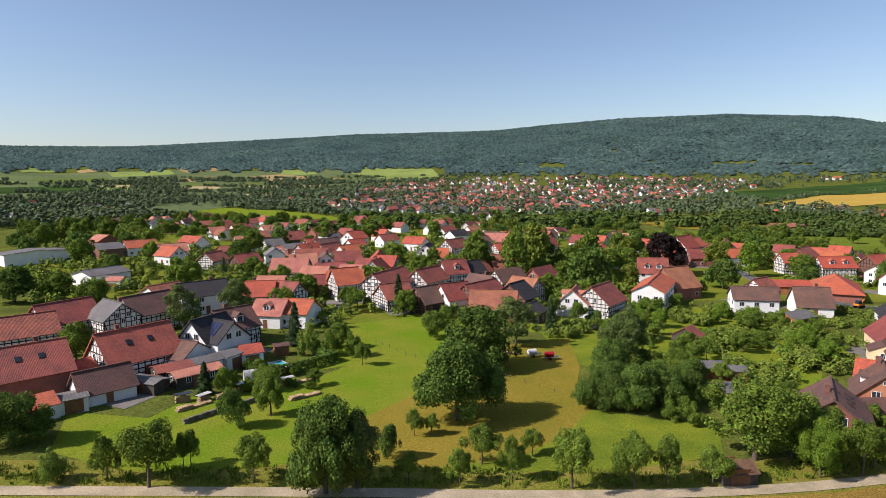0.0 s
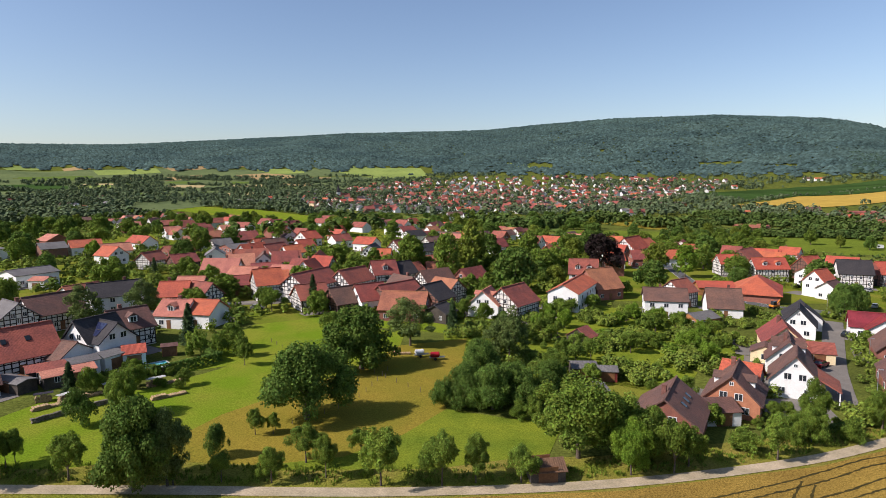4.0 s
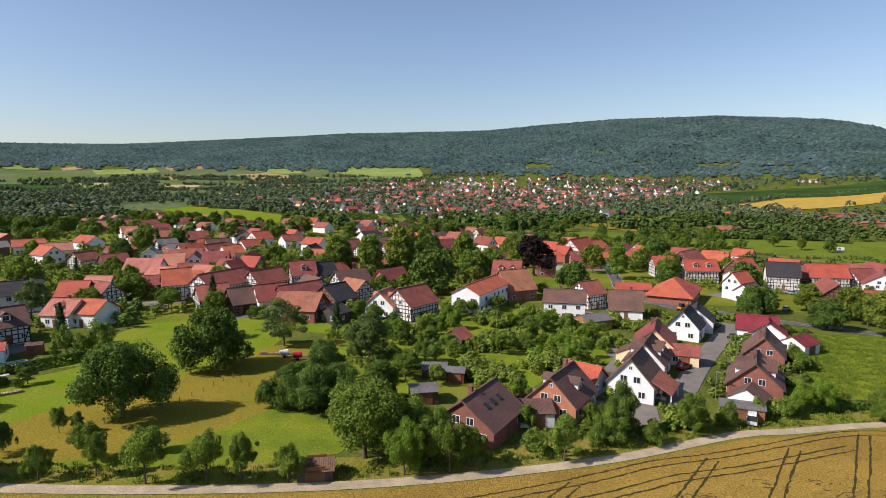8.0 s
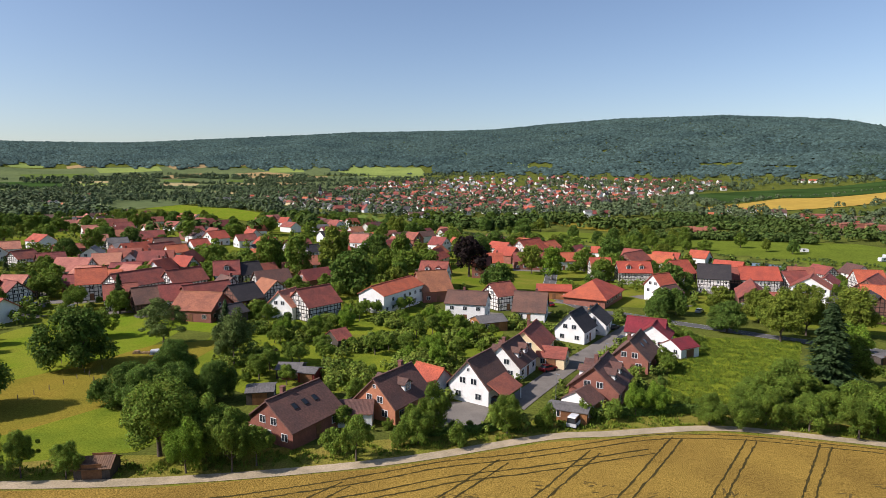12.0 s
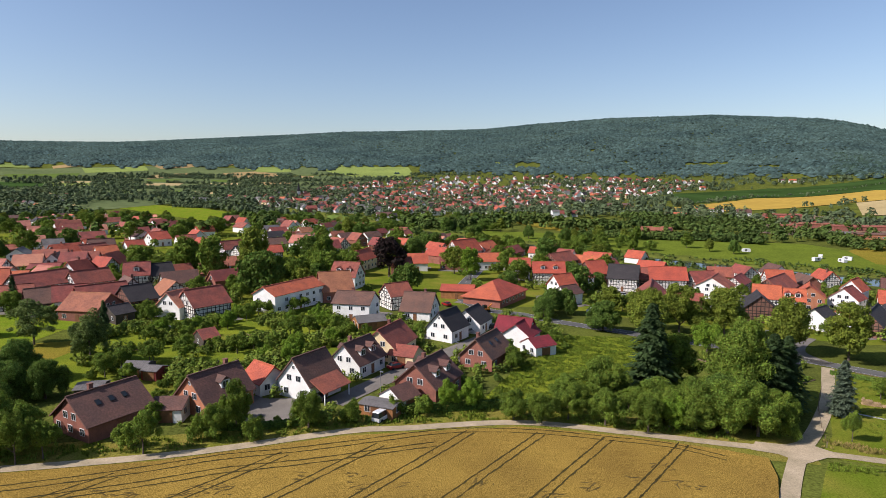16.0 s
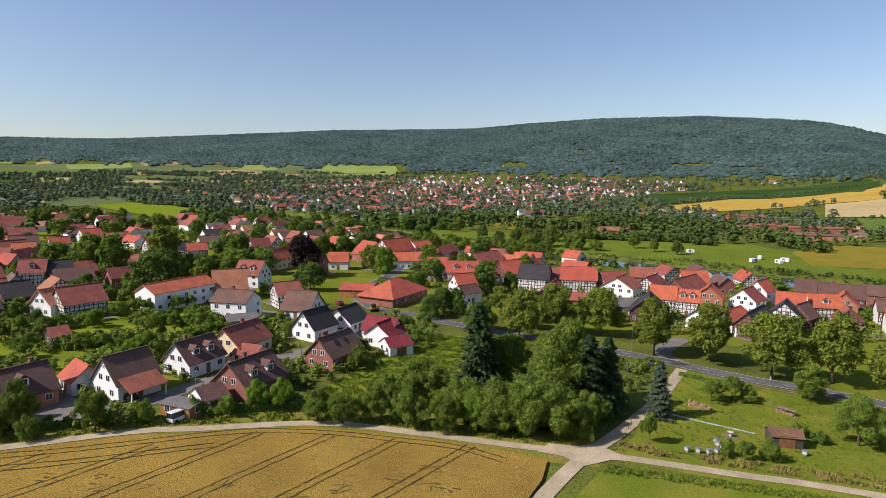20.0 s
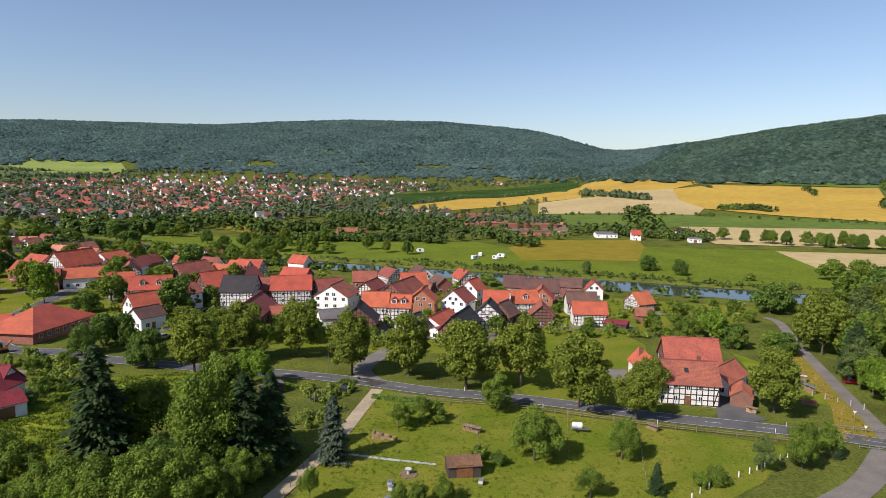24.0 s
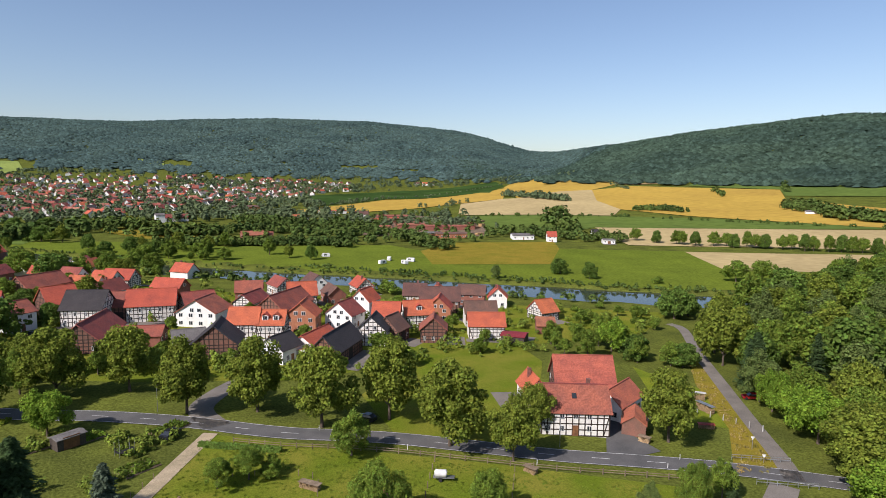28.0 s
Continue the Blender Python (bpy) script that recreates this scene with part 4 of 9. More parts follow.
house(-145.3, 288.7, 50, 13.1, 11.0, 4.0, 7.0, "O", "W")
house(-125.4, 278.1, 50, 12.6, 9.0, 3.4, 6.6, "P", "W")
house(-117.0, 258.8, 120, 10.5, 9.0, 4.0, 7.5, "O", "W")
house(-127.4, 307.8, 120, 13.5, 9.0, 4.2, 7.4, "O", "W", detail=0)
house(-101.3, 288.7, 45, 12.2, 10.0, 3.0, 5.0, "R", "K")
house(-94.4, 247.1, 21, 9.2, 8.0, 4.0, 7.0, "R", "T")
house(-79.6, 242.8, 45, 9.7, 9.0, 4.0, 7.0, "R", "BT")
house(-73.7, 262.9, 160, 10.0, 8.0, 4.7, 7.4, "G", "W")
house(-72.3, 287.4, 50, 11.0, 16.0, 5.1, 6.6, "G", "K")
house(-86.0, 305.3, 50, 9.2, 9.0, 4.0, 7.0, "G", "T")
house(-53.1, 185.4, 92, 8.1, 8.0, 4.2, 7.4, "P", "T")
house(-52.3, 171.5, 83, 7.8, 9.0, 4.7, 8.2, "O", "T", chim=1)
house(-44.4, 171.5, 120, 7.8, 8.0, 4.7, 8.2, "R", "T")
house(-44.1, 153.5, 100, 8.0, 9.0, 3.4, 6.6, "P", "W", dorm=1, chim=1)
house(-37.4, 154.2, 104, 8.1, 9.0, 3.8, 6.6, "O", "W")
house(-34.9, 126.6, 67, 3.0, 2.5, 2.2, 2.6, "B", "OW")
house(-30.9, 189.4, 61, 8.3, 10.0, 5.5, 9.8, "O", "T")
house(-17.6, 192.2, 27, 17.9, 11.0, 5.1, 9.0, "R", "T")
house(-14.5, 176.5, 59, 8.8, 10.0, 3.8, 7.4, "R", "T")
house(-5.1, 199.5, 35, 12.5, 9.0, 5.1, 9.0, "R", "T")
house(4.0, 214.9, 69, 8.6, 9.0, 5.5, 9.8, "R", "T", dorm=1)
house(10.4, 219.0, 47, 8.2, 9.0, 5.1, 9.0, "D", "T")
house(3.3, 174.8, 59, 8.8, 9.0, 4.2, 8.2, "R", "W")
house(11.2, 177.9, 43, 14.2, 10.0, 4.2, 8.2, "R", "BT")
house(14.3, 167.2, 100, 12.6, 12.0, 3.4, 7.4, "Q", "K")
house(22.0, 178.1, 37, 8.5, 11.0, 4.2, 8.2, "D", "BT")
house(-4.7, 172.8, 50, 7.8, 9.0, 3.4, 7.4, "B", "BT")
house(45.6, 172.3, 40, 11.7, 11.0, 4.5, 9.0, "R", "T")
house(37.9, 171.8, 22, 7.8, 9.0, 4.0, 8.0, "P", "W", dorm=1)
house(23.2, 253.3, 72, 12.7, 10.0, 4.2, 7.4, "Q", "W")
house(18.6, 300.4, 37, 16.4, 9.0, 4.2, 7.4, "D", "T")
house(29.9, 301.2, 61, 9.2, 9.0, 4.2, 7.4, "O", "T")
house(6.1, 311.3, 39, 14.2, 9.0, 4.2, 8.2, "R", "T")
house(-1.5, 272.4, 95, 8.3, 9.0, 3.8, 7.4, "O", "W")
house(-7.0, 284.2, 10, 10.0, 9.0, 4.7, 8.2, "D", "W")
house(-14.4, 326.6, 120, 12.3, 9.0, 4.2, 7.4, "O", "W")
house(-50.6, 346.7, 40, 10.6, 12.0, 4.2, 8.2, "O", "W")
house(-44.5, 307.3, 45, 8.6, 9.0, 4.2, 7.4, "O", "W")
house(-58.1, 300.7, 50, 11.8, 10.0, 4.2, 8.2, "B", "T")
house(-66.8, 307.0, 40, 7.8, 9.0, 4.2, 7.4, "O", "T")
house(-54.1, 285.7, 28, 13.3, 9.0, 3.8, 7.4, "R", "W")
house(-44.1, 279.9, 46, 9.1, 9.0, 4.2, 7.4, "O", "W")
house(-44.0, 235.7, 73, 11.0, 10.0, 3.5, 5.0, "R", "K")
house(-44.6, 211.2, 99, 9.4, 11.0, 4.0, 7.0, "P", "W")
house(-41.9, 198.0, 71, 5.9, 9.0, 3.5, 6.0, "R", "K")
house(-33.2, 219.7, 112, 8.9, 9.0, 3.4, 6.6, "P", "W")
house(-31.1, 340.2, 50, 10.8, 9.0, 4.2, 7.4, "R", "W")
house(-43.7, 399.3, 50, 11.3, 9.0, 4.2, 7.4, "O", "W", detail=0)
house(-32.2, 443.5, 130, 13.5, 9.0, 4.2, 7.4, "R", "W", detail=0)
house(3.2, 410.3, 50, 11.3, 9.0, 4.2, 7.4, "R", "T", detail=0)
house(9.4, 378.3, 50, 12.2, 10.0, 4.2, 7.4, "D", "W", detail=0)
house(21.6, 338.3, 50, 10.7, 9.0, 4.2, 7.4, "B", "T")
house(32.2, 369.4, 120, 13.9, 9.0, 4.2, 7.4, "B", "W")
house(40.7, 371.3, 130, 11.2, 9.0, 4.2, 7.4, "O", "T")
house(-5.9, 424.1, 50, 11.7, 9.0, 4.2, 7.4, "G", "W", detail=0)
house(-66.7, 358.8, 130, 11.1, 10.0, 4.2, 7.4, "B", "W", detail=0)
house(53.6, 390.6, 45, 11.2, 9.0, 3.4, 6.6, "B", "W", detail=0)
house(-310.1, 631.9, 45, 12.3, 9.0, 3.4, 6.6, "P", "W", detail=0)
house(-314.9, 693.4, 130, 12.7, 9.0, 3.4, 6.6, "O", "W", detail=0)
house(-317.7, 754.7, 130, 10.3, 11.0, 4.2, 8.2, "R", "W", detail=0)
house(-241.8, 585.2, 120, 13.3, 9.0, 3.4, 6.6, "P", "W", detail=0)
house(-231.7, 600.6, 50, 12.8, 9.0, 3.4, 6.6, "B", "W", detail=0)
house(-165.9, 465.1, 50, 11.9, 9.0, 4.2, 7.4, "P", "W", detail=0)
house(-126.8, 388.0, 40, 10.2, 10.0, 4.2, 7.4, "R", "W", detail=0)
house(-132.4, 362.7, 130, 8.2, 9.0, 3.4, 6.6, "R", "T", detail=0)
house(-123.9, 367.2, 40, 13.4, 10.0, 3.4, 6.6, "O", "W", detail=0)
house(-163.1, 547.2, 120, 12.2, 9.0, 4.2, 7.4, "O", "W", detail=0)
house(-116.2, 400.7, 45, 8.6, 9.0, 3.4, 6.6, "P", "W", detail=0)
house(-114.7, 433.1, 120, 13.2, 9.0, 3.4, 6.6, "R", "W", detail=0)
house(-104.6, 343.1, 50, 10.2, 10.0, 4.2, 7.4, "Q", "BT", detail=0)
house(-83.6, 336.5, 50, 12.5, 12.0, 4.2, 8.2, "R", "BT", detail=0)
house(-359.3, 661.9, 50, 10.5, 10.0, 4.2, 7.4, "B", "BT", detail=0)
house(-481.4, 774.0, 120, 13.7, 9.0, 3.4, 6.6, "B", "W", detail=0)
house(-490.1, 831.1, 130, 11.4, 9.0, 3.4, 6.6, "G", "W", detail=0)
house(-506.2, 917.9, 130, 13.6, 9.0, 3.4, 6.6, "O", "W", detail=0)
house(-557.3, 824.6, 40, 13.1, 9.0, 3.4, 6.6, "B", "W", detail=0)
house(-555.3, 783.8, 130, 12.4, 9.0, 3.4, 6.6, "G", "W", detail=0)
house(67.4, 189.9, 28, 23.5, 9.5, 6.0, 8.5, "O", "W", hall=1)
house(91.8, 175.9, 104, 11.9, 9.0, 5.5, 8.5, "B", "W", chim=1)
house(111.5, 180.2, 105, 9.6, 11.0, 3.0, 8.0, "B", "W", chim=1)
house(102.9, 193.1, 57, 8.2, 9.0, 5.0, 8.5, "R", "T")
house(79.7, 204.9, 66, 10.9, 13.0, 4.0, 10.0, "Q", "K")
house(80.5, 229.4, 105, 10.6, 10.0, 5.0, 10.0, "R", "W", dorm=2)
house(100.3, 257.2, 97, 7.8, 9.0, 5.5, 9.0, "R", "K", chim=1)
house(78.9, 278.0, 19, 18.6, 9.0, 5.0, 9.0, "O", "Y")
house(129.9, 324.2, 42, 18.9, 12.0, 5.0, 11.0, "O", "T")
house(143.1, 341.2, 40, 13.4, 11.0, 5.0, 9.0, "O", "W")
house(141.0, 289.1, 84, 19.4, 9.0, 4.5, 8.0, "O", "W")
house(142.6, 473.1, 40, 9.3, 9.0, 5.0, 9.0, "O", "BT", detail=0)
house(153.8, 265.0, 91, 8.8, 9.0, 5.5, 9.0, "O", "T")
house(164.6, 251.3, 94, 13.4, 10.0, 5.5, 9.5, "O", "T", dorm=2)
house(178.1, 296.1, 46, 17.7, 10.0, 5.0, 9.0, "R", "BT")
house(175.3, 238.5, 52, 8.0, 9.0, 5.5, 8.5, "R", "W")
house(185.8, 256.6, 67, 9.6, 11.0, 5.0, 10.0, "O", "BT")
house(163.4, 214.2, 61, 7.8, 8.0, 6.0, 10.0, "O", "W")
house(164.8, 209.8, 55, 7.8, 7.0, 4.0, 6.5, "B", "W")
house(194.7, 241.6, 112, 11.9, 12.0, 5.5, 10.5, "D", "T")
house(213.1, 242.7, 102, 14.6, 12.0, 5.5, 10.0, "O", "T")
house(204.5, 244.9, 111, 7.8, 9.0, 5.0, 9.0, "R", "BT")
house(226.9, 241.1, 81, 10.3, 10.0, 5.0, 9.0, "R", "T")
house(227.3, 229.2, 35, 12.0, 13.0, 5.0, 9.0, "R", "W")
house(246.8, 250.6, 39, 13.7, 8.0, 4.0, 7.0, "R", "T")
house(195.9, 211.9, 21, 19.3, 10.0, 4.0, 8.0, "R", "BT")
house(207.2, 209.5, 109, 12.7, 8.0, 3.0, 5.0, "R", "K")
house(218.7, 199.2, 92, 8.2, 9.0, 3.5, 5.5, "G", "W")
house(235.2, 205.0, 115, 8.6, 9.0, 5.5, 9.5, "O", "T")
house(242.4, 201.5, 116, 7.8, 9.0, 5.5, 9.0, "O", "T", dorm=2)
house(254.6, 211.7, 30, 9.0, 10.0, 5.5, 9.5, "O", "KO")
house(269.1, 212.1, 50, 9.0, 10.0, 5.0, 9.0, "R", "W")
house(283.8, 230.1, 50, 9.0, 8.0, 6.0, 10.0, "O", "W")
house(281.4, 205.4, 121, 8.8, 9.0, 5.0, 9.0, "O", "T")
house(292.8, 205.2, 105, 9.8, 9.0, 5.0, 9.0, "O", "T", dorm=1)
house(306.0, 213.1, 35, 9.0, 9.0, 5.0, 9.0, "O", "KO")
house(314.8, 227.9, 121, 15.5, 11.0, 5.0, 9.5, "B", "BT")
house(315.1, 199.7, 115, 11.1, 8.0, 5.0, 8.5, "B", "T")
house(306.5, 183.1, 118, 11.5, 8.5, 4.5, 8.0, "O", "T")
house(342.7, 198.5, 89, 7.8, 9.0, 3.5, 7.5, "O", "T")
house(310.9, 173.3, 139, 7.4, 7.0, 2.6, 3.2, "M", "OP")
house(287.8, 184.4, 30, 8.4, 8.0, 4.5, 8.0, "R", "BT")
house(268.6, 186.8, 35, 8.0, 9.0, 5.0, 9.0, "D", "T")
house(275.7, 189.2, 52, 7.9, 8.0, 4.0, 8.0, "B", "BT")
house(249.9, 184.6, 48, 14.0, 8.0, 3.5, 6.0, "O", "W")
house(247.1, 175.5, 66, 7.1, 6.0, 3.0, 4.0, "R", "W")
house(253.2, 176.0, 43, 17.5, 8.0, 4.0, 8.0, "D", "BT")
house(238.7, 179.3, 54, 7.8, 8.0, 4.0, 7.0, "D", "W")
house(330.2, 182.0, 124, 5.8, 9.0, 3.0, 5.0, "Q", "K")
house(267.4, 255.8, 101, 10.9, 10.0, 5.0, 9.5, "O", "T")
house(255.5, 236.0, 45, 21.6, 11.0, 4.5, 9.0, "R", "BT")
house(225.0, 190.7, 20, 11.0, 12.0, 4.0, 9.0, "D", "BT")
house(60.5, 91.0, 30, 11.5, 10.4, 3.0, 6.9, "B", "K", chim=1, sky=3)
house(70.0, 96.0, 87, 5.7, 7.0, 2.4, 3.6, "B", "W")
house(53.0, 117.8, 93, 4.9, 5.0, 2.2, 3.0, "G", "DW")
house(57.4, 115.6, 101, 3.6, 4.0, 2.2, 2.8, "G", "RW")
house(51.0, 103.8, 80, 4.8, 5.0, 2.4, 3.0, "G", "DW")
house(37.3, 74.5, 83, 4.7, 3.5, 1.6, 2.6, "U", "DW")
house(97.3, 164.0, 67, 8.3, 7.0, 2.6, 4.0, "G", "OW")
house(58.5, 141.1, 43, 4.3, 6.0, 2.5, 4.5, "R", "DW")
house(24.3, 163.2, 33, 5.6, 7.0, 3.0, 5.0, "D", "DW")
house(75.9, 100.9, 33, 10.4, 9.0, 3.1, 7.4, "B", "KO", dorm=1, chim=1)
house(82.3, 110.9, 130, 6.5, 6.5, 2.8, 5.4, "O", "W")
house(91.9, 109.6, 31, 8.9, 8.6, 3.6, 8.3, "B", "W", porch=1)
house(99.4, 124.8, 28, 9.8, 8.4, 3.2, 7.3, "B", "W", dorm=2, chim=1)
house(105.6, 138.0, 22, 12.0, 9.0, 3.6, 7.6, "R", "Y", chim=1)
house(110.0, 131.5, 112, 6.5, 6.0, 2.5, 4.4, "R", "Y")
house(97.5, 130.5, 30, 5.0, 5.5, 2.6, 4.0, "B", "Y")
house(120.2, 155.5, 32, 9.0, 8.2, 3.6, 8.0, "D", "W")
house(127.4, 165.7, 25, 9.5, 9.0, 3.2, 6.8, "D", "W")
house(140.0, 151.0, 28, 7.8, 8.2, 3.4, 6.4, "M", "W")
house(139.0, 154.6, 118, 9.5, 6.5, 3.4, 6.6, "M", "W")
house(143.5, 143.0, 60, 6.5, 6.5, 2.6, 4.4, "M", "W")
house(129.4, 133.2, 29, 11.5, 8.3, 3.2, 7.2, "B", "K", sky=2, chim=1)
house(116.0, 111.5, 28, 11.0, 9.5, 3.4, 7.6, "B", "K", dorm=2, chim=1)
house(110.6, 103.2, 40, 5.0, 6.0, 2.6, 4.5, "B", "W")
house(107.4, 99.3, 113, 7.0, 4.0, 2.3, 2.7, "G", "OW")
house(-88.6, 138.7, 32, 12.2, 11.0, 4.2, 8.2, "R", "T")
house(-89.5, 126.7, 48, 11.0, 10.0, 4.0, 7.6, "R", "T")
house(-71.5, 101.0, 46, 11.2, 12.0, 4.4, 8.6, "R", "K", sky=2, chim=1)
house(-59.8, 114.0, 38, 13.5, 10.5, 3.6, 8.6, "S", "T", sky=2, chim=1)
house(-58.0, 99.6, 44, 8.4, 6.6, 2.2, 5.2, "B", "W")
house(-66.6, 107.0, 30, 4.3, 5.0, 2.6, 4.2, "O", "W")
house(-64.0, 90.6, 40, 5.6, 6.2, 2.2, 3.5, "O", "W")
house(-60.0, 94.2, 52, 4.0, 4.5, 2.3, 2.6, "G", "W")
house(-77.6, 139.8, 127, 9.0, 8.5, 4.8, 8.2, "G", "T", chim=1)
house(-74.1, 148.7, 32, 12.1, 11.0, 4.4, 8.4, "B", "T")
house(-67.9, 168.0, 52, 13.2, 10.0, 5.2, 8.4, "D", "W", chim=1)
house(-83.5, 178.3, 31, 10.0, 9.0, 3.2, 5.6, "Q", "W")
house(-49.3, 124.5, 26, 9.0, 8.0, 4.6, 8.6, "D", "W")
house(-46.9, 123.8, 121, 8.7, 8.0, 4.6, 8.0, "D", "W", solar=1)
house(-48.4, 135.9, 43, 8.4, 10.0, 4.2, 8.0, "B", "T", dorm=1, chim=1)
house(-52.4, 117.6, 111, 8.2, 8.0, 2.8, 5.2, "B", "W")
house(-50.3, 109.9, 50, 7.3, 5.0, 2.4, 3.2, "R", "DW")
house(-45.7, 108.0, 46, 8.5, 4.5, 2.3, 3.0, "P", "DW")
house(-46.1, 113.3, 43, 5.0, 5.0, 2.8, 3.4, "G", "W")
house(-43.2, 117.9, 27, 5.2, 5.0, 2.8, 3.4, "G", "W")
house(-39.8, 121.0, 62, 4.2, 6.0, 2.6, 3.8, "O", "W")
house(-52.5, 103.5, 112, 7.1, 3.5, 2.0, 2.4, "G", "DW")
house(279.3, 111.6, 122, 13.2, 9.4, 4.9, 8.8, "R", "T", chim=1, sky=1, label="large half-timbered farmhouse with red roof beside the road")
house(292.9, 123.6, 121, 12.9, 10.5, 4.8, 10.2, "S", "BT", label="tall brick barn with weathered brick-red roof behind the farmhouse")
house(281.5, 126.9, 21, 7.8, 5.0, 3.6, 6.4, "O", "T", chim=1, label="small half-timbered side wing with orange tiles")
house(294.0, 113.4, 70, 10.5, 6.5, 3.6, 6.4, "S", "W", label="low side wing of the farm with brick-red tiles")
house(289.9, 104.9, 49, 6.9, 4.5, 2.6, 4.2, "S", "BT", label="open firewood shed of the farm with red tiles", name="shed")

# more houses between the others
house(-110.6, 475.6, 123, 10.0, 9.0, 3.5, 7.4, "R", "W", chim=1, detail=0)
house(-234.8, 520.1, 121, 11.2, 8.0, 3.2, 6.3, "R", "T", detail=0)
house(-70.6, 495.3, 118, 10.0, 8.1, 4.0, 7.4, "R", "W", chim=1, detail=0)
house(-101.0, 310.7, 52, 11.9, 7.8, 4.4, 7.6, "P", "W", detail=1)
house(-25.8, 526.5, 124, 9.3, 7.9, 3.7, 7.1, "B", "K", chim=1, detail=0)
house(-106.4, 462.0, 117, 9.9, 8.2, 4.5, 8.1, "R", "T", detail=0)
house(-37.0, 369.8, 136, 11.0, 8.3, 3.8, 7.7, "O", "T", detail=0)
house(-2.4, 477.0, 131, 9.4, 9.1, 3.6, 7.8, "P", "W", detail=0)
house(-238.6, 680.9, 131, 12.2, 9.1, 3.5, 7.9, "P", "W", detail=0)
house(-172.6, 604.0, 117, 9.3, 9.1, 3.3, 7.5, "P", "W", detail=0)
house(-10.4, 595.3, 38, 13.2, 7.8, 4.2, 7.8, "R", "W", chim=1, detail=0)
house(-51.1, 499.7, 115, 8.7, 8.5, 4.0, 8.2, "O", "W", detail=0)
house(-225.1, 568.9, 118, 9.5, 7.3, 4.6, 7.4, "R", "W", detail=0)
house(-227.8, 538.5, 29, 9.6, 7.7, 4.7, 8.5, "B", "T", chim=1, detail=0)
house(6.9, 581.8, 38, 10.6, 7.8, 3.7, 7.1, "R", "T", detail=0)
house(-201.5, 445.5, 50, 12.4, 9.1, 4.1, 7.8, "P", "K", chim=1, detail=0)
house(-93.7, 440.6, 32, 11.0, 9.5, 4.2, 8.6, "R", "W", detail=0)
house(-256.9, 606.7, 132, 10.2, 7.7, 3.8, 7.3, "B", "W", chim=1, detail=0)
house(-71.6, 535.8, 31, 11.4, 8.8, 4.6, 8.8, "P", "T", detail=0)
house(3.8, 609.7, 31, 10.6, 8.4, 3.6, 7.6, "R", "T", detail=0)
house(-244.4, 536.9, 22, 8.8, 8.0, 4.5, 7.8, "D", "K", detail=0)
house(-251.5, 651.5, 138, 10.9, 9.3, 3.4, 7.3, "B", "T", detail=0)
house(-241.1, 633.4, 49, 8.7, 9.2, 3.6, 8.0, "P", "W", chim=1, detail=0)
house(-167.7, 612.5, 119, 10.4, 9.1, 3.6, 7.1, "D", "T", detail=0)
house(-319.3, 668.0, 137, 10.3, 7.6, 4.3, 7.9, "P", "W", detail=0)
house(11.6, 393.1, 43, 9.4, 7.2, 3.5, 6.3, "P", "T", detail=0)
house(-207.3, 561.2, 111, 9.0, 7.4, 4.6, 8.2, "P", "W", detail=0)
house(-327.8, 697.3, 48, 10.0, 8.7, 3.3, 7.3, "B", "W", detail=0)
house(-71.3, 524.0, 122, 8.7, 8.4, 4.7, 8.6, "R", "K", detail=0)
house(-149.8, 413.5, 43, 8.8, 8.8, 4.5, 8.7, "R", "W", detail=0)
house(-271.7, 702.2, 35, 9.9, 7.2, 3.2, 6.0, "R", "K", detail=0)
house(-136.2, 404.0, 41, 10.6, 7.9, 3.5, 7.1, "R", "T", detail=0)
house(-269.5, 655.3, 143, 11.7, 7.4, 3.4, 6.5, "R", "T", detail=0)
house(-114.5, 356.7, 34, 10.9, 8.2, 4.5, 8.0, "R", "W", detail=0)
house(-155.4, 488.4, 55, 12.3, 7.6, 4.5, 8.0, "R", "T", detail=0)
house(-81.3, 437.7, 32, 13.1, 9.0, 4.0, 7.9, "R", "K", chim=1, detail=0)
house(-174.3, 585.1, 124, 11.2, 8.7, 4.5, 8.8, "Q", "T", chim=1, detail=0)
house(-74.9, 387.7, 132, 9.9, 7.1, 4.6, 8.1, "P", "W", detail=0)
house(-293.2, 703.2, 132, 10.1, 7.8, 4.3, 8.2, "R", "W", chim=1, detail=0)
house(-308.6, 673.3, 138, 12.3, 7.6, 4.2, 7.7, "Q", "T", detail=0)
house(-284.0, 573.0, 129, 11.5, 7.6, 4.2, 7.9, "R", "T", chim=1, detail=0)
house(-139.5, 372.3, 45, 9.5, 8.5, 3.7, 7.0, "P", "W", detail=0)
house(-2.3, 462.5, 137, 12.8, 8.6, 4.2, 8.3, "R", "W", chim=1, detail=0)
house(-75.1, 371.7, 42, 13.0, 8.4, 4.7, 8.0, "R", "K", chim=1, detail=0)
house(-17.3, 505.2, 38, 10.0, 8.2, 3.3, 6.6, "P", "W", detail=0)
house(-57.2, 360.7, 129, 10.2, 7.8, 4.8, 8.6, "R", "T", detail=0)
house(-268.5, 564.1, 133, 9.9, 8.7, 4.4, 7.8, "D", "T", chim=1, detail=0)
house(-182.0, 462.0, 57, 10.8, 8.2, 4.7, 7.8, "R", "K", detail=0)
house(-157.3, 439.2, 41, 9.0, 8.0, 4.0, 7.6, "R", "T", chim=1, detail=0)
house(-283.4, 729.3, 30, 9.7, 7.8, 4.3, 8.1, "R", "T", chim=1, detail=0)
house(-328.0, 732.6, 131, 11.6, 8.5, 4.3, 8.3, "D", "T", chim=1, detail=0)
house(-248.3, 690.0, 37, 11.0, 8.0, 3.6, 7.5, "R", "T", chim=1, detail=0)
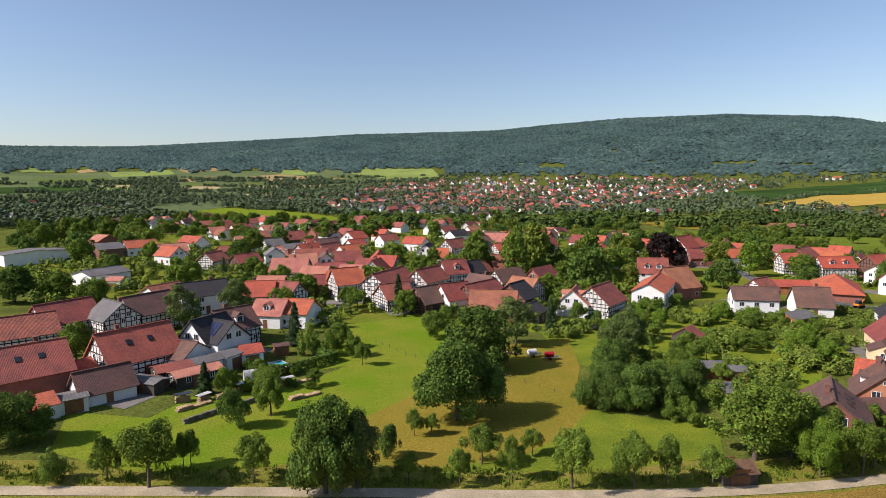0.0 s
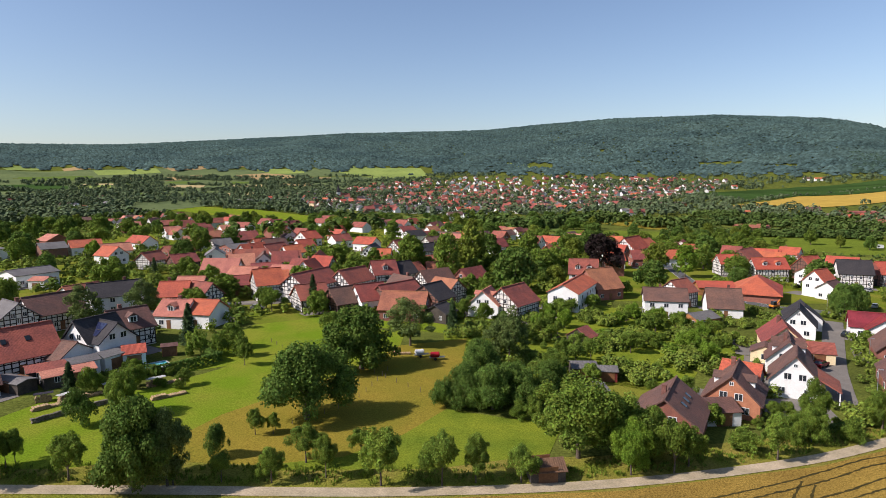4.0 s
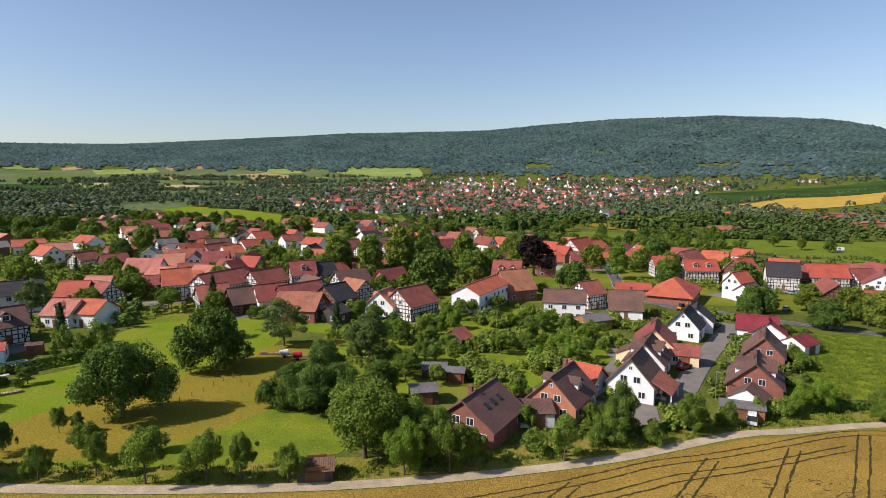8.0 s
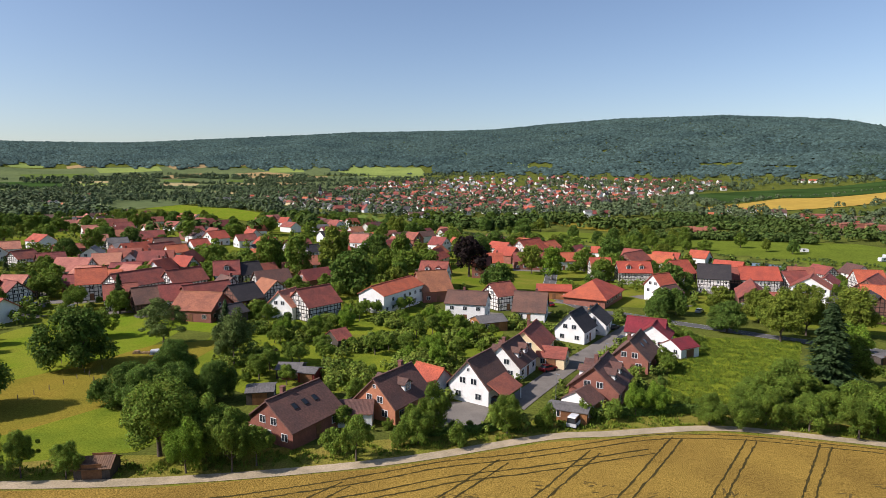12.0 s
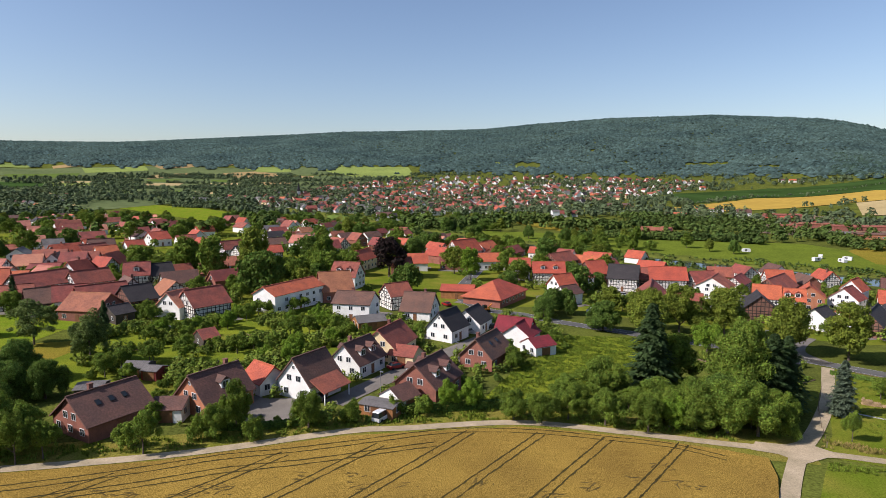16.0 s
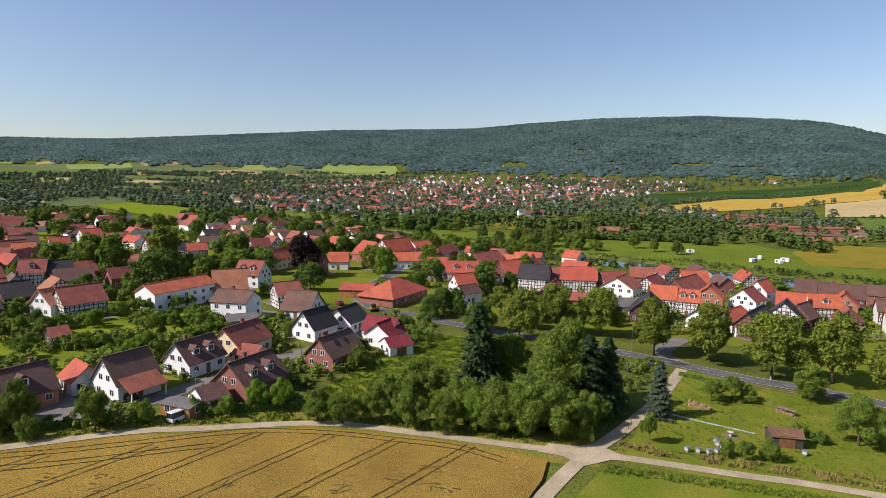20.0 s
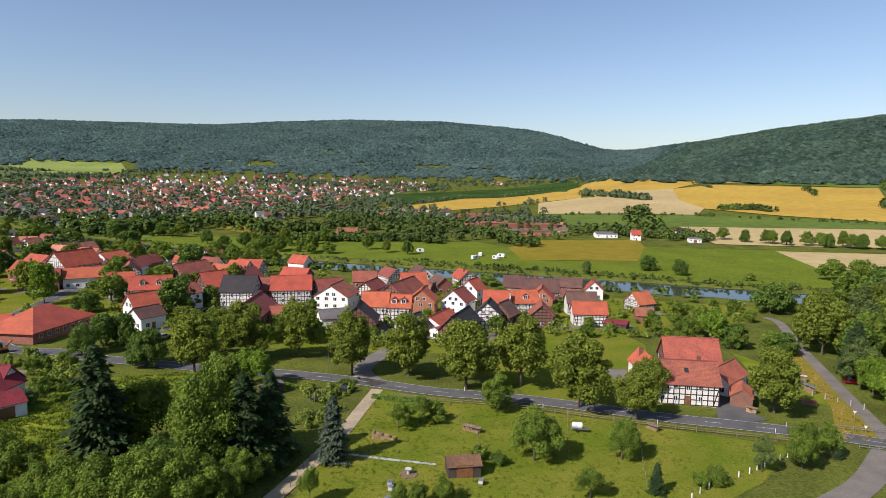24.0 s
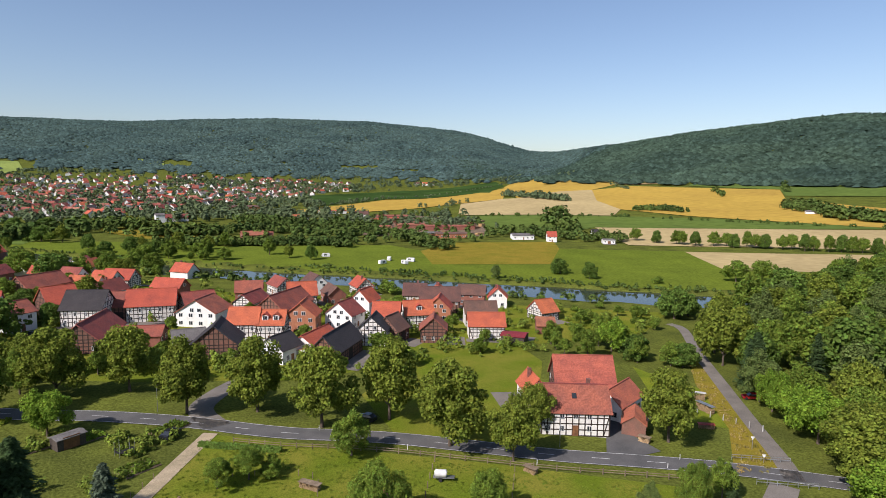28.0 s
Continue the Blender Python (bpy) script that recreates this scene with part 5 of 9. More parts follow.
house(-182.0, 608.5, 21, 13.0, 8.4, 4.1, 7.5, "O", "W", detail=0)
house(-45.4, 595.2, 46, 10.9, 8.8, 3.4, 7.5, "O", "W", chim=1, detail=0)
house(3.5, 506.6, 32, 11.7, 8.8, 4.6, 8.9, "O", "W", chim=1, detail=0)
house(-336.9, 743.4, 129, 13.3, 8.0, 3.6, 6.6, "B", "T", chim=1, detail=0)
house(23.8, 497.2, 30, 13.2, 9.4, 3.5, 7.3, "B", "T", chim=1, detail=0)
house(55.9, 322.3, 54, 10.0, 8.1, 4.6, 8.7, "R", "T", detail=1)
house(32.4, 356.3, 114, 12.9, 8.8, 3.3, 7.6, "P", "W", detail=1)
house(69.9, 397.0, 43, 12.2, 7.6, 4.3, 7.3, "B", "W", detail=0)
house(63.5, 374.9, 134, 9.7, 8.6, 4.2, 8.3, "R", "K", detail=1)
house(23.5, 527.5, 33, 9.8, 7.9, 4.1, 7.3, "R", "W", detail=0)
house(82.1, 538.6, 121, 8.8, 7.7, 3.9, 7.7, "R", "W", detail=0)
house(51.1, 594.3, 133, 11.0, 8.8, 3.2, 7.2, "D", "W", detail=0)
house(67.9, 477.0, 30, 10.4, 7.6, 3.4, 6.5, "R", "K", detail=0)
house(89.4, 447.8, 32, 9.0, 8.0, 4.7, 7.9, "R", "T", chim=1, detail=0)
house(120.6, 436.2, 30, 11.4, 7.6, 4.2, 7.7, "P", "K", detail=0)
house(18.4, 386.5, 42, 12.7, 7.4, 3.5, 6.5, "R", "T", detail=0)
house(83.1, 476.8, 115, 11.6, 8.5, 4.2, 7.9, "Q", "W", detail=0)
house(93.0, 360.3, 130, 11.2, 9.2, 3.2, 7.2, "O", "W", detail=1)
house(56.8, 344.9, 139, 13.3, 9.2, 3.4, 7.9, "R", "T", detail=1)
house(43.4, 503.0, 116, 9.5, 8.7, 3.3, 6.9, "P", "K", detail=0)
house(35.0, 528.3, 28, 12.1, 9.2, 4.1, 8.5, "O", "T", chim=1, detail=0)
house(82.3, 431.4, 33, 9.2, 7.7, 4.3, 8.1, "R", "T", detail=0)
house(115.2, 388.4, 131, 11.4, 9.2, 4.1, 7.7, "P", "T", detail=0)
house(107.8, 372.9, 136, 10.0, 9.0, 4.0, 7.5, "D", "T", detail=1)
house(20.7, 415.1, 47, 9.4, 7.9, 4.3, 7.4, "Q", "W", detail=0)
house(21.2, 486.4, 24, 12.9, 7.5, 3.6, 6.9, "R", "T", detail=0)
house(80.5, 303.8, 17, 10.4, 8.0, 4.7, 7.8, "O", "K", chim=1, detail=1)
house(115.7, 408.1, 39, 10.8, 9.2, 4.0, 8.5, "B", "T", detail=0)
house(34.2, 592.9, 132, 13.2, 7.3, 4.6, 7.7, "O", "T", detail=0)
house(80.5, 349.0, 131, 10.7, 8.8, 4.1, 8.2, "R", "W", detail=1)
house(45.8, 400.5, 44, 10.7, 7.6, 3.5, 6.6, "Q", "T", detail=0)
house(41.2, 544.8, 21, 10.7, 8.5, 3.8, 7.2, "R", "T", detail=0)
house(154.0, 321.3, 33, 11.6, 7.4, 4.0, 7.1, "R", "W", chim=1, detail=1)
house(124.0, 286.0, 90, 13.4, 7.8, 4.2, 7.9, "R", "K", detail=1)
house(159.0, 338.6, 35, 12.4, 7.8, 4.4, 7.8, "R", "K", detail=1)
house(166.5, 377.5, 27, 9.9, 7.1, 3.4, 6.8, "O", "W", detail=0)
house(200.5, 317.3, 131, 10.5, 7.8, 4.5, 8.1, "O", "W", detail=1)
house(200.5, 287.7, 42, 13.1, 8.4, 3.5, 7.4, "R", "W", chim=1, detail=1)
house(223.0, 289.5, 133, 13.1, 7.3, 4.5, 7.8, "O", "K", detail=1)
house(154.0, 301.0, 176, 11.5, 8.5, 4.3, 8.2, "R", "T", detail=1)
house(106.4, 279.6, 87, 9.3, 9.0, 4.0, 8.0, "O", "W", chim=1, detail=1)
house(193.3, 391.4, 33, 12.2, 8.5, 3.5, 7.3, "O", "W", detail=0)
house(148.2, 393.5, 19, 10.1, 7.3, 3.6, 6.6, "O", "T", detail=0)
house(115.1, 334.8, 140, 13.4, 8.0, 4.7, 7.8, "O", "T", detail=1)
house(146.2, 360.7, 133, 9.4, 8.1, 3.5, 6.9, "O", "T", detail=1)
house(236.2, 355.5, 139, 11.0, 8.6, 3.7, 7.7, "O", "W", chim=1, detail=0)
house(176.7, 352.4, 119, 11.8, 7.0, 4.0, 7.2, "O", "W", detail=1)
house(130.8, 362.9, 126, 12.7, 9.2, 4.7, 8.6, "O", "W", chim=1, detail=1)
house(193.4, 300.8, 128, 13.4, 7.6, 4.3, 7.7, "O", "W", detail=1)
house(146.3, 327.3, 29, 8.5, 7.3, 3.7, 6.6, "O", "K", chim=1, detail=1)
house(206.3, 327.2, 125, 13.3, 9.2, 3.9, 7.9, "O", "T", detail=1)
house(189.4, 401.6, 29, 11.9, 8.3, 4.3, 7.5, "R", "T", detail=0)
house(116.1, 307.1, 132, 11.8, 9.3, 4.4, 8.3, "O", "K", chim=1, detail=1)
house(188.1, 329.5, 133, 9.8, 8.0, 4.4, 8.4, "R", "W", detail=1)
house(-551.6, 956.6, 128, 12.1, 8.1, 3.8, 7.4, "B", "W", detail=0)
house(-628.4, 926.1, 125, 9.9, 9.0, 3.6, 7.9, "D", "W", detail=0)
house(-650.7, 1037.2, 37, 13.0, 7.1, 3.4, 6.7, "R", "W", detail=0)
house(-563.3, 1063.8, 128, 12.4, 9.1, 4.7, 8.9, "D", "W", detail=0)
house(-637.1, 1063.3, 31, 9.5, 8.0, 4.5, 7.8, "R", "W", detail=0)
house(-539.2, 954.3, 132, 11.3, 8.6, 4.5, 7.8, "D", "W", detail=0)
house(-542.4, 779.4, 123, 10.3, 7.3, 4.2, 7.2, "R", "W", chim=1, detail=0)
house(-512.9, 990.9, 132, 11.4, 8.4, 4.6, 7.9, "G", "W", detail=0)
house(-557.4, 840.6, 44, 8.8, 7.3, 3.5, 6.9, "D", "W", detail=0)
house(-668.6, 1018.5, 37, 11.8, 8.5, 4.0, 7.3, "D", "W", detail=0)
house(-622.9, 1040.5, 33, 12.7, 7.0, 3.9, 6.8, "D", "W", detail=0)
house(-558.8, 948.0, 125, 10.9, 8.1, 3.8, 7.5, "B", "W", detail=0)
house(-673.3, 1115.6, 28, 11.2, 9.3, 4.6, 8.6, "D", "W", chim=1, detail=0)
house(-708.2, 1050.7, 36, 11.1, 7.2, 4.5, 7.6, "R", "W", chim=1, detail=0)
house(-609.6, 1115.8, 38, 10.4, 9.2, 4.1, 7.8, "D", "W", detail=0)
house(-567.5, 1052.4, 30, 10.1, 8.5, 4.6, 7.9, "D", "W", detail=0)
house(-660.8, 949.7, 119, 8.6, 7.6, 4.4, 8.0, "B", "W", chim=1, detail=0)
house(-623.9, 1177.4, 46, 10.8, 7.5, 3.5, 6.5, "R", "W", detail=0)
house(-61.6, 276.7, 32, 13.4, 8.7, 4.4, 8.2, "O", "T", chim=1, detail=1)
house(-39.2, 247.1, 81, 10.0, 7.6, 4.7, 8.4, "R", "T", chim=1, detail=1)
house(-40.4, 258.2, 73, 9.5, 8.6, 3.7, 7.3, "R", "T", detail=1)
house(-55.9, 220.9, 94, 13.3, 9.3, 4.1, 8.5, "P", "T", chim=1, detail=1)
house(-28.9, 234.1, 112, 9.2, 8.7, 3.5, 7.2, "R", "K", chim=1, detail=1)
house(-25.0, 225.7, 17, 8.6, 8.6, 3.9, 8.1, "O", "W", chim=1, detail=1)
house(-22.2, 239.5, 111, 8.5, 7.4, 4.2, 7.8, "O", "T", detail=1)
house(-32.6, 198.9, 77, 11.7, 7.6, 4.3, 7.7, "O", "T", chim=1, detail=1)
house(-56.1, 257.5, 75, 13.1, 8.2, 4.4, 7.8, "R", "T", chim=1, detail=1)
house(-56.8, 244.1, 71, 10.5, 8.2, 3.2, 7.3, "P", "T", detail=1)
house(-48.8, 249.4, 164, 9.9, 8.3, 3.6, 7.5, "B", "W", chim=1, detail=1)
house(-26.8, 253.4, 176, 12.4, 9.5, 3.7, 7.9, "O", "K", detail=1)
house(12.4, 192.3, 139, 9.8, 7.8, 4.5, 8.1, "B", "T", chim=1, detail=1)
house(26.5, 192.1, 134, 9.5, 9.4, 3.7, 7.5, "Q", "T", detail=1)
house(36.0, 217.3, 43, 11.4, 7.0, 4.3, 7.6, "R", "K", detail=1)
house(24.6, 235.6, 74, 10.8, 7.5, 3.7, 7.2, "Q", "K", detail=1)
house(13.1, 228.1, 41, 10.3, 7.6, 3.9, 7.3, "R", "K", detail=1)
house(22.5, 208.3, 52, 12.0, 8.3, 4.3, 8.0, "B", "T", detail=1)
house(341.2, 226.1, 35, 8.7, 7.7, 4.5, 8.2, "O", "W", chim=1, detail=1)
house(281.6, 259.2, 3, 12.0, 7.1, 4.3, 7.4, "B", "K", detail=1)
house(315.0, 249.9, 123, 9.5, 9.1, 3.3, 7.8, "B", "T", chim=1, detail=1)
house(282.3, 286.0, 179, 11.4, 9.3, 4.8, 8.9, "B", "W", detail=1)
house(334.2, 234.9, 128, 11.1, 7.8, 4.7, 8.2, "B", "K", detail=1)
house(252.2, 279.6, 105, 10.6, 9.1, 3.4, 7.4, "R", "K", chim=1, detail=1)
house(300.8, 275.4, 3, 11.3, 7.7, 4.1, 7.8, "O", "T", chim=1, detail=1)
house(267.5, 287.3, 172, 12.2, 8.1, 4.4, 7.8, "R", "T", detail=1)
house(325.6, 248.5, 29, 8.7, 7.5, 3.4, 7.0, "O", "W", chim=1, detail=1)

# huts on the orchard lawn
house(216.0, 94.6, 104, 5.2, 3.6, 2.0, 3.0, "U", "DW", label="dark wooden garden hut with rusty brown roof", name="garden_hut")
house(233.6, 98.0, 20, 3.0, 2.6, 2.2, 2.9, "R", "DW", label="green-grey wooden shed with red roof", name="garden_shed")
house(192.2, 141.0, 62, 4.6, 2.6, 2.0, 2.3, "G", "DW", label="low dark garden shed with flat grey roof", name="garden_shed")


def hip_house(x, y, head, L, W, eave, ridge, flat, roof, wall, label):
    """A broad building under a hipped roof."""
    h = new("hall")
    h.matrix_basis = pose(x, y, ground_z(x, y), 0, 0, 90 - head)
    tagged(h, label, "building", group="village buildings")
    FOOT.append((x, y, math.cos(radians(head)), math.sin(radians(head)), L / 2, W / 2))
    bm = bmesh.new()
    box(bm, -L / 2, L / 2, -W / 2, W / 2, -0.6, eave)
    part("wall", bm, WALL[wall], h)
    o, f2 = 0.8, flat / 2
    c = [(-L / 2 - o, -W / 2 - o), (L / 2 + o, -W / 2 - o), (L / 2 + o, W / 2 + o), (-L / 2 - o, W / 2 + o)]
    for q in ((c[0], c[1], (f2, 0), (-f2, 0)), (c[1], c[2], (f2, 0)), (c[2], c[3], (-f2, 0), (f2, 0)), (c[3], c[0], (-f2, 0))):
        bm = bmesh.new()
        top = [bm.verts.new((p[0], p[1], eave - 0.1 if abs(p[0]) > L / 2 else ridge)) for p in q]
        low = [bm.verts.new((p[0], p[1], (eave - 0.1 if abs(p[0]) > L / 2 else ridge) - 0.25)) for p in q]
        bm.faces.new(top)
        bm.faces.new(low[::-1])
        for i in range(len(q)):
            j = (i + 1) % len(q)
            bm.faces.new((top[i], low[i], low[j], top[j]))
        bmesh.ops.recalc_face_normals(bm, faces=bm.faces)
        part("roof_slope", bm, ROOF[roof], h)
    for i in range(7):
        for s in (-1, 1):
            child("window", WINDOW[(1.3, 1.25)], h, pose((i - 3) * L / 8, s * W / 2 + s * 0.02, 1.7, 0, 0, 0 if s < 0 else 180))
    return h


hip_house(138.0, 209.5, 30, 23.0, 14.5, 3.2, 8.0, 5.0, "O", "K", "broad brick hall with bright orange hipped roof")
house(124.5, 214.0, 100, 12.0, 8.0, 3.2, 4.8, "O", "OW", label="low wooden wing with orange roof beside the hall", name="hall_wing")

# ---- trees ----
LEAF = {
    "mid": material("summer leaves", (0.17, 0.234, 0.032), 0.75, second=(0.096, 0.146, 0.023), vary=0.25, scale=0.5, fine=2.5, bump=0.0, per_object=0.16, per_island=0.34, spec=0.06, hue=0.02),
    "dark": material("dark leaves", (0.123, 0.19, 0.033), 0.75, second=(0.071, 0.119, 0.023), vary=0.25, scale=0.5, fine=2.5, bump=0.0, per_object=0.12, per_island=0.34, spec=0.06, hue=0.015),
    "linden": material("linden leaves with pale bracts", (0.1928, 0.2294, 0.03172), 0.75, second=(0.1098, 0.1488, 0.02196), vary=0.25, scale=0.6, fine=2.5, bump=0.0, per_object=0.1, per_island=0.34, spec=0.06, hue=0.012),
    "bright": material("bright green leaves", (0.1875, 0.2812, 0.03), 0.75, second=(0.1125, 0.1938, 0.02125), vary=0.25, scale=0.5, fine=2.5, bump=0.0, per_object=0.1, per_island=0.35, spec=0.06, hue=0.012),
    "grey": material("grey-green leaves", (0.1562, 0.2063, 0.05625), 0.75, second=(0.0975, 0.1375, 0.0375), vary=0.25, scale=0.5, fine=2.5, bump=0.0, per_object=0.1, per_island=0.34, spec=0.06, hue=0.012),
    "spruce": material("spruce needles", (0.0575, 0.0943, 0.0322), 0.8, second=(0.0345, 0.0598, 0.023), vary=0.25, scale=0.6, fine=3, bump=0.0, per_object=0.15, per_island=0.35, spec=0.06),
    "blue": material("blue spruce needles", (0.102, 0.1344, 0.084), 0.8, second=(0.06, 0.084, 0.054), vary=0.25, scale=0.6, fine=3, bump=0.0, per_island=0.35, spec=0.06),
    "copper": material("copper beech leaves", (0.033, 0.0198, 0.0198), 0.75, second=(0.0209, 0.0188, 0.0146), vary=0.25, scale=0.6, fine=3, bump=0.0, per_island=0.34, spec=0.06),
}
for _m in LEAF.values():
    _nt = _m.node_tree
    _p = _nt.nodes["Principled BSDF"]
    _tr, _mx = _nt.nodes.new("ShaderNodeBsdfTranslucent"), _nt.nodes.new("ShaderNodeMixShader")
    _mx.inputs[0].default_value = 0.28
    _nt.links.new(_p.inputs["Base Color"].links[0].from_socket, _tr.inputs["Color"])
    _nt.links.new(_p.outputs[0], _mx.inputs[1])
    _nt.links.new(_tr.outputs[0], _mx.inputs[2])
    _nt.links.new(_mx.outputs[0], _nt.nodes["Material Output"].inputs["Surface"])
M["bark"] = material("grey-brown bark", (0.12, 0.092, 0.068), 0.95, vary=0.3, scale=1.0, fine=6, bump=0.5, depth=0.03)


def trunk_mesh(h, r, limbs, rng, spread):
    """A tapered trunk with rising limbs."""
    vs, fs = [], []

    def tube(a, b, ra, rb, n=6):
        d = (b - a).normalized()
        u = d.orthogonal().normalized()
        w = d.cross(u)
        base = len(vs)
        for c, rad in ((a, ra), ((a + b) / 2, (ra + rb) * 0.48), (b, rb)):
            for i in range(n):
                t = 2 * math.pi * i / n
                vs.append(tuple(c + (u * math.cos(t) + w * math.sin(t)) * rad))
        for k in range(2):
            for i in range(n):
                j = (i + 1) % n
                fs.append((base + k * n + i, base + k * n + j, base + (k + 1) * n + j, base + (k + 1) * n + i))

    top = Vector((rng.uniform(-0.1, 0.1), rng.uniform(-0.1, 0.1), h))
    tube(Vector((0, 0, -0.03)), top, r, r * 0.5)
    for i in range(limbs):
        a = 2 * math.pi * i / limbs + rng.uniform(-0.4, 0.4)
        s = Vector((0, 0, h * rng.uniform(0.6, 0.98)))
        e = s + Vector((math.cos(a) * spread, math.sin(a) * spread, spread * rng.uniform(0.6, 1.3)))
        tube(s, e, r * 0.42, r * 0.12, 5)
    return raw_mesh("trunk", vs, fs, M["bark"], True)


def unit(v):
    return v / (np.linalg.norm(v, axis=-1, keepdims=True) + 1e-9)


def crown_mesh(blobs, n, leaf, mat, rng, droop=0.0):
    """A crown of many small leaf tufts over and inside a heap of rounded masses, with gaps between them."""
    g = np.random.default_rng(rng.randrange(1 << 30))
    heap = np.array(blobs)
    area = heap[:, 3] ** 2
    j = np.repeat(np.arange(len(heap)), (n * area / area.sum()).astype(int))
    m = len(j)
    d = unit(g.normal(size=(m, 3)) + (0, 0, 0.15))
    q = heap[j, 3] * np.where(g.random(m) < 0.8, g.uniform(0.72, 1.18, m), g.uniform(0.4, 0.9, m))
    c = heap[j, :3] + d * q[:, None] * np.stack([np.ones(m), np.ones(m), heap[j, 4]], 1)
    nrm = unit(d + g.normal(0, 0.55, (m, 3)) + (0, 0, 0.3))
    u = unit(np.cross(nrm, g.normal(size=(m, 3))))
    w = np.cross(nrm, u)
    s = (leaf * g.uniform(0.55, 1.3, m))[:, None]
    if droop:
        c[:, 2] -= droop * g.random(m) * heap[j, 3] * 0.5
    v = np.stack([c + (u * x + w * y) * s * 0.6 + nrm * k * s for x, y, k in ((-1, -0.45, -0.15), (0.25, -0.95, 0.1), (1, 0.3, -0.15), (-0.2, 0.9, 0.1))], 1)
    return soup("crown", v, 4, mat)


def conifer_mesh(h, r, n, mat, rng, lean=0.66):
    """Drooping sprays in ragged tiers round a thin stem."""
    g = np.random.default_rng(rng.randrange(1 << 30))
    k = g.random(n) ** 1.35
    z = h * (0.04 + 0.96 * k)
    a = g.uniform(0, 6.283, n)
    bough = 0.76 + 0.2 * np.sin(z * 4.2 + 2.2 * np.sin(a * 2)) + 0.2 * np.sin(a * 5 + z * 1.7) + 0.12 * np.sin(a * 3 - z * 0.9)
    rad = r * (1 - k) ** lean * bough * g.uniform(0.4, 1.08, n) + 0.06
    c = np.stack([np.cos(a) * rad, np.sin(a) * rad, z], 1)
    out = unit(np.stack([np.cos(a), np.sin(a), -0.45 + g.normal(0, 0.2, n)], 1))
    side = unit(np.stack([-np.sin(a), np.cos(a), g.normal(0, 0.3, n)], 1))
    s = ((0.13 + 0.045 * r) * g.uniform(0.6, 1.4, n))[:, None]
    v = np.stack([c + out * x * s + side * y * s + np.array((0, 0, 0.12 if abs(y) < 0.1 else 0)) * s for x, y in ((-0.5, -0.6), (0.9, -0.3), (1.3, 0.0), (0.9, 0.3), (-0.5, 0.6))], 1)
    return soup("crown", v, 5, mat)


def blobs_for(rng, r, h0, h1, n, wide=1.0):
    """Rounded masses that fill a crown from h0 to h1 with radius r."""
    widest, phase = rng.uniform(0.22, 0.5), rng.uniform(0, 6.283)
    out = [(0, 0, (h0 + h1) / 2, r * 0.66, (h1 - h0) / 2.1 / r)]
    for i in range(int(n * 2.2)):
        a, k = rng.uniform(0, 6.283), rng.uniform(0.05, 1.0)
        z = h0 + (h1 - h0) * (0.14 + 0.74 * k)
        side = (k - widest) / (1 - widest if k > widest else widest + 0.25)
        prof = max(0.3, 1 - side * side) ** 0.5 * (1 + 0.16 * math.sin(2 * a + phase) + 0.08 * math.sin(3 * a + 2 * phase))
        rr = r * rng.uniform(0.13, 0.34)
        q = max(0.0, r * prof * wide * rng.uniform(0.72, 1.16) - rr * 0.7)
        out.append((math.cos(a) * q, math.sin(a) * q, z, rr, rng.uniform(0.65, 1.25)))
    return out


TREE = collections.defaultdict(list)


def tree_kind(kind, variants, h, r, trunk, n, leaf, mat, masses=13, low=0.2, droop=0.0, trunk_r=0.28):
    """Each kind in a fine build for the near ground and a coarser one for the distance."""
    for tag, many, big in (("", 4.2, 0.47), ("_mid", 2.2, 0.64), ("_far", 0.85, 1.0)):
        for i in range(variants):
            rng = random.Random(len(kind) * 977 + i * 31 + int(h * 10) + n)
            crown = crown_mesh(blobs_for(rng, r, h * low, h, masses), int(n * many), leaf * big, LEAF[mat], rng, droop)
            TREE[kind + tag].append((trunk_mesh(h * trunk, trunk_r, 5, rng, r * 0.45), crown, h, r))


tree_kind("oak", 3, 12, 6.0, 0.42, 6200, 0.62, "dark", 28, 0.02, trunk_r=0.45)
tree_kind("linden", 3, 15, 5.6, 0.26, 6200, 0.6, "linden", 26, 0.12, trunk_r=0.36)
tree_kind("leafy", 3, 9, 4.2, 0.35, 4600, 0.42, "mid", 17, 0.1, trunk_r=0.3)
tree_kind("bright", 2, 10, 4.6, 0.3, 4800, 0.45, "bright", 17, 0.06, trunk_r=0.3)
tree_kind("birch", 2, 12, 3.6, 0.45, 4400, 0.37, "grey", 15, 0.1, 0.5, 0.22)
tree_kind("willow", 1, 11, 4.2, 0.4, 3400, 0.48, "grey", 15, 0.03, 0.9, 0.3)
tree_kind("tall_leafy", 2, 15, 5.6, 0.3, 5600, 0.58, "mid", 25, 0.05, trunk_r=0.36)
tree_kind("tall_bright", 2, 15, 5.8, 0.25, 5600, 0.58, "bright", 25, 0.04, trunk_r=0.36)
tree_kind("tall_birch", 2, 16, 4.6, 0.4, 5200, 0.5, "grey", 22, 0.08, 0.5, 0.28)
tree_kind("fruit", 4, 6, 2.6, 0.38, 2300, 0.31, "mid", 11, 0.24, trunk_r=0.16)
tree_kind("copper", 1, 13, 5.0, 0.35, 4200, 0.58, "copper", 20, 0.1, trunk_r=0.4)
tree_kind("bush", 4, 3, 2.0, 0.2, 1300, 0.28, "mid", 8, 0.0, trunk_r=0.1)
tree_kind("dark_bush", 2, 3, 2.0, 0.2, 1300, 0.28, "dark", 8, 0.0, trunk_r=0.1)
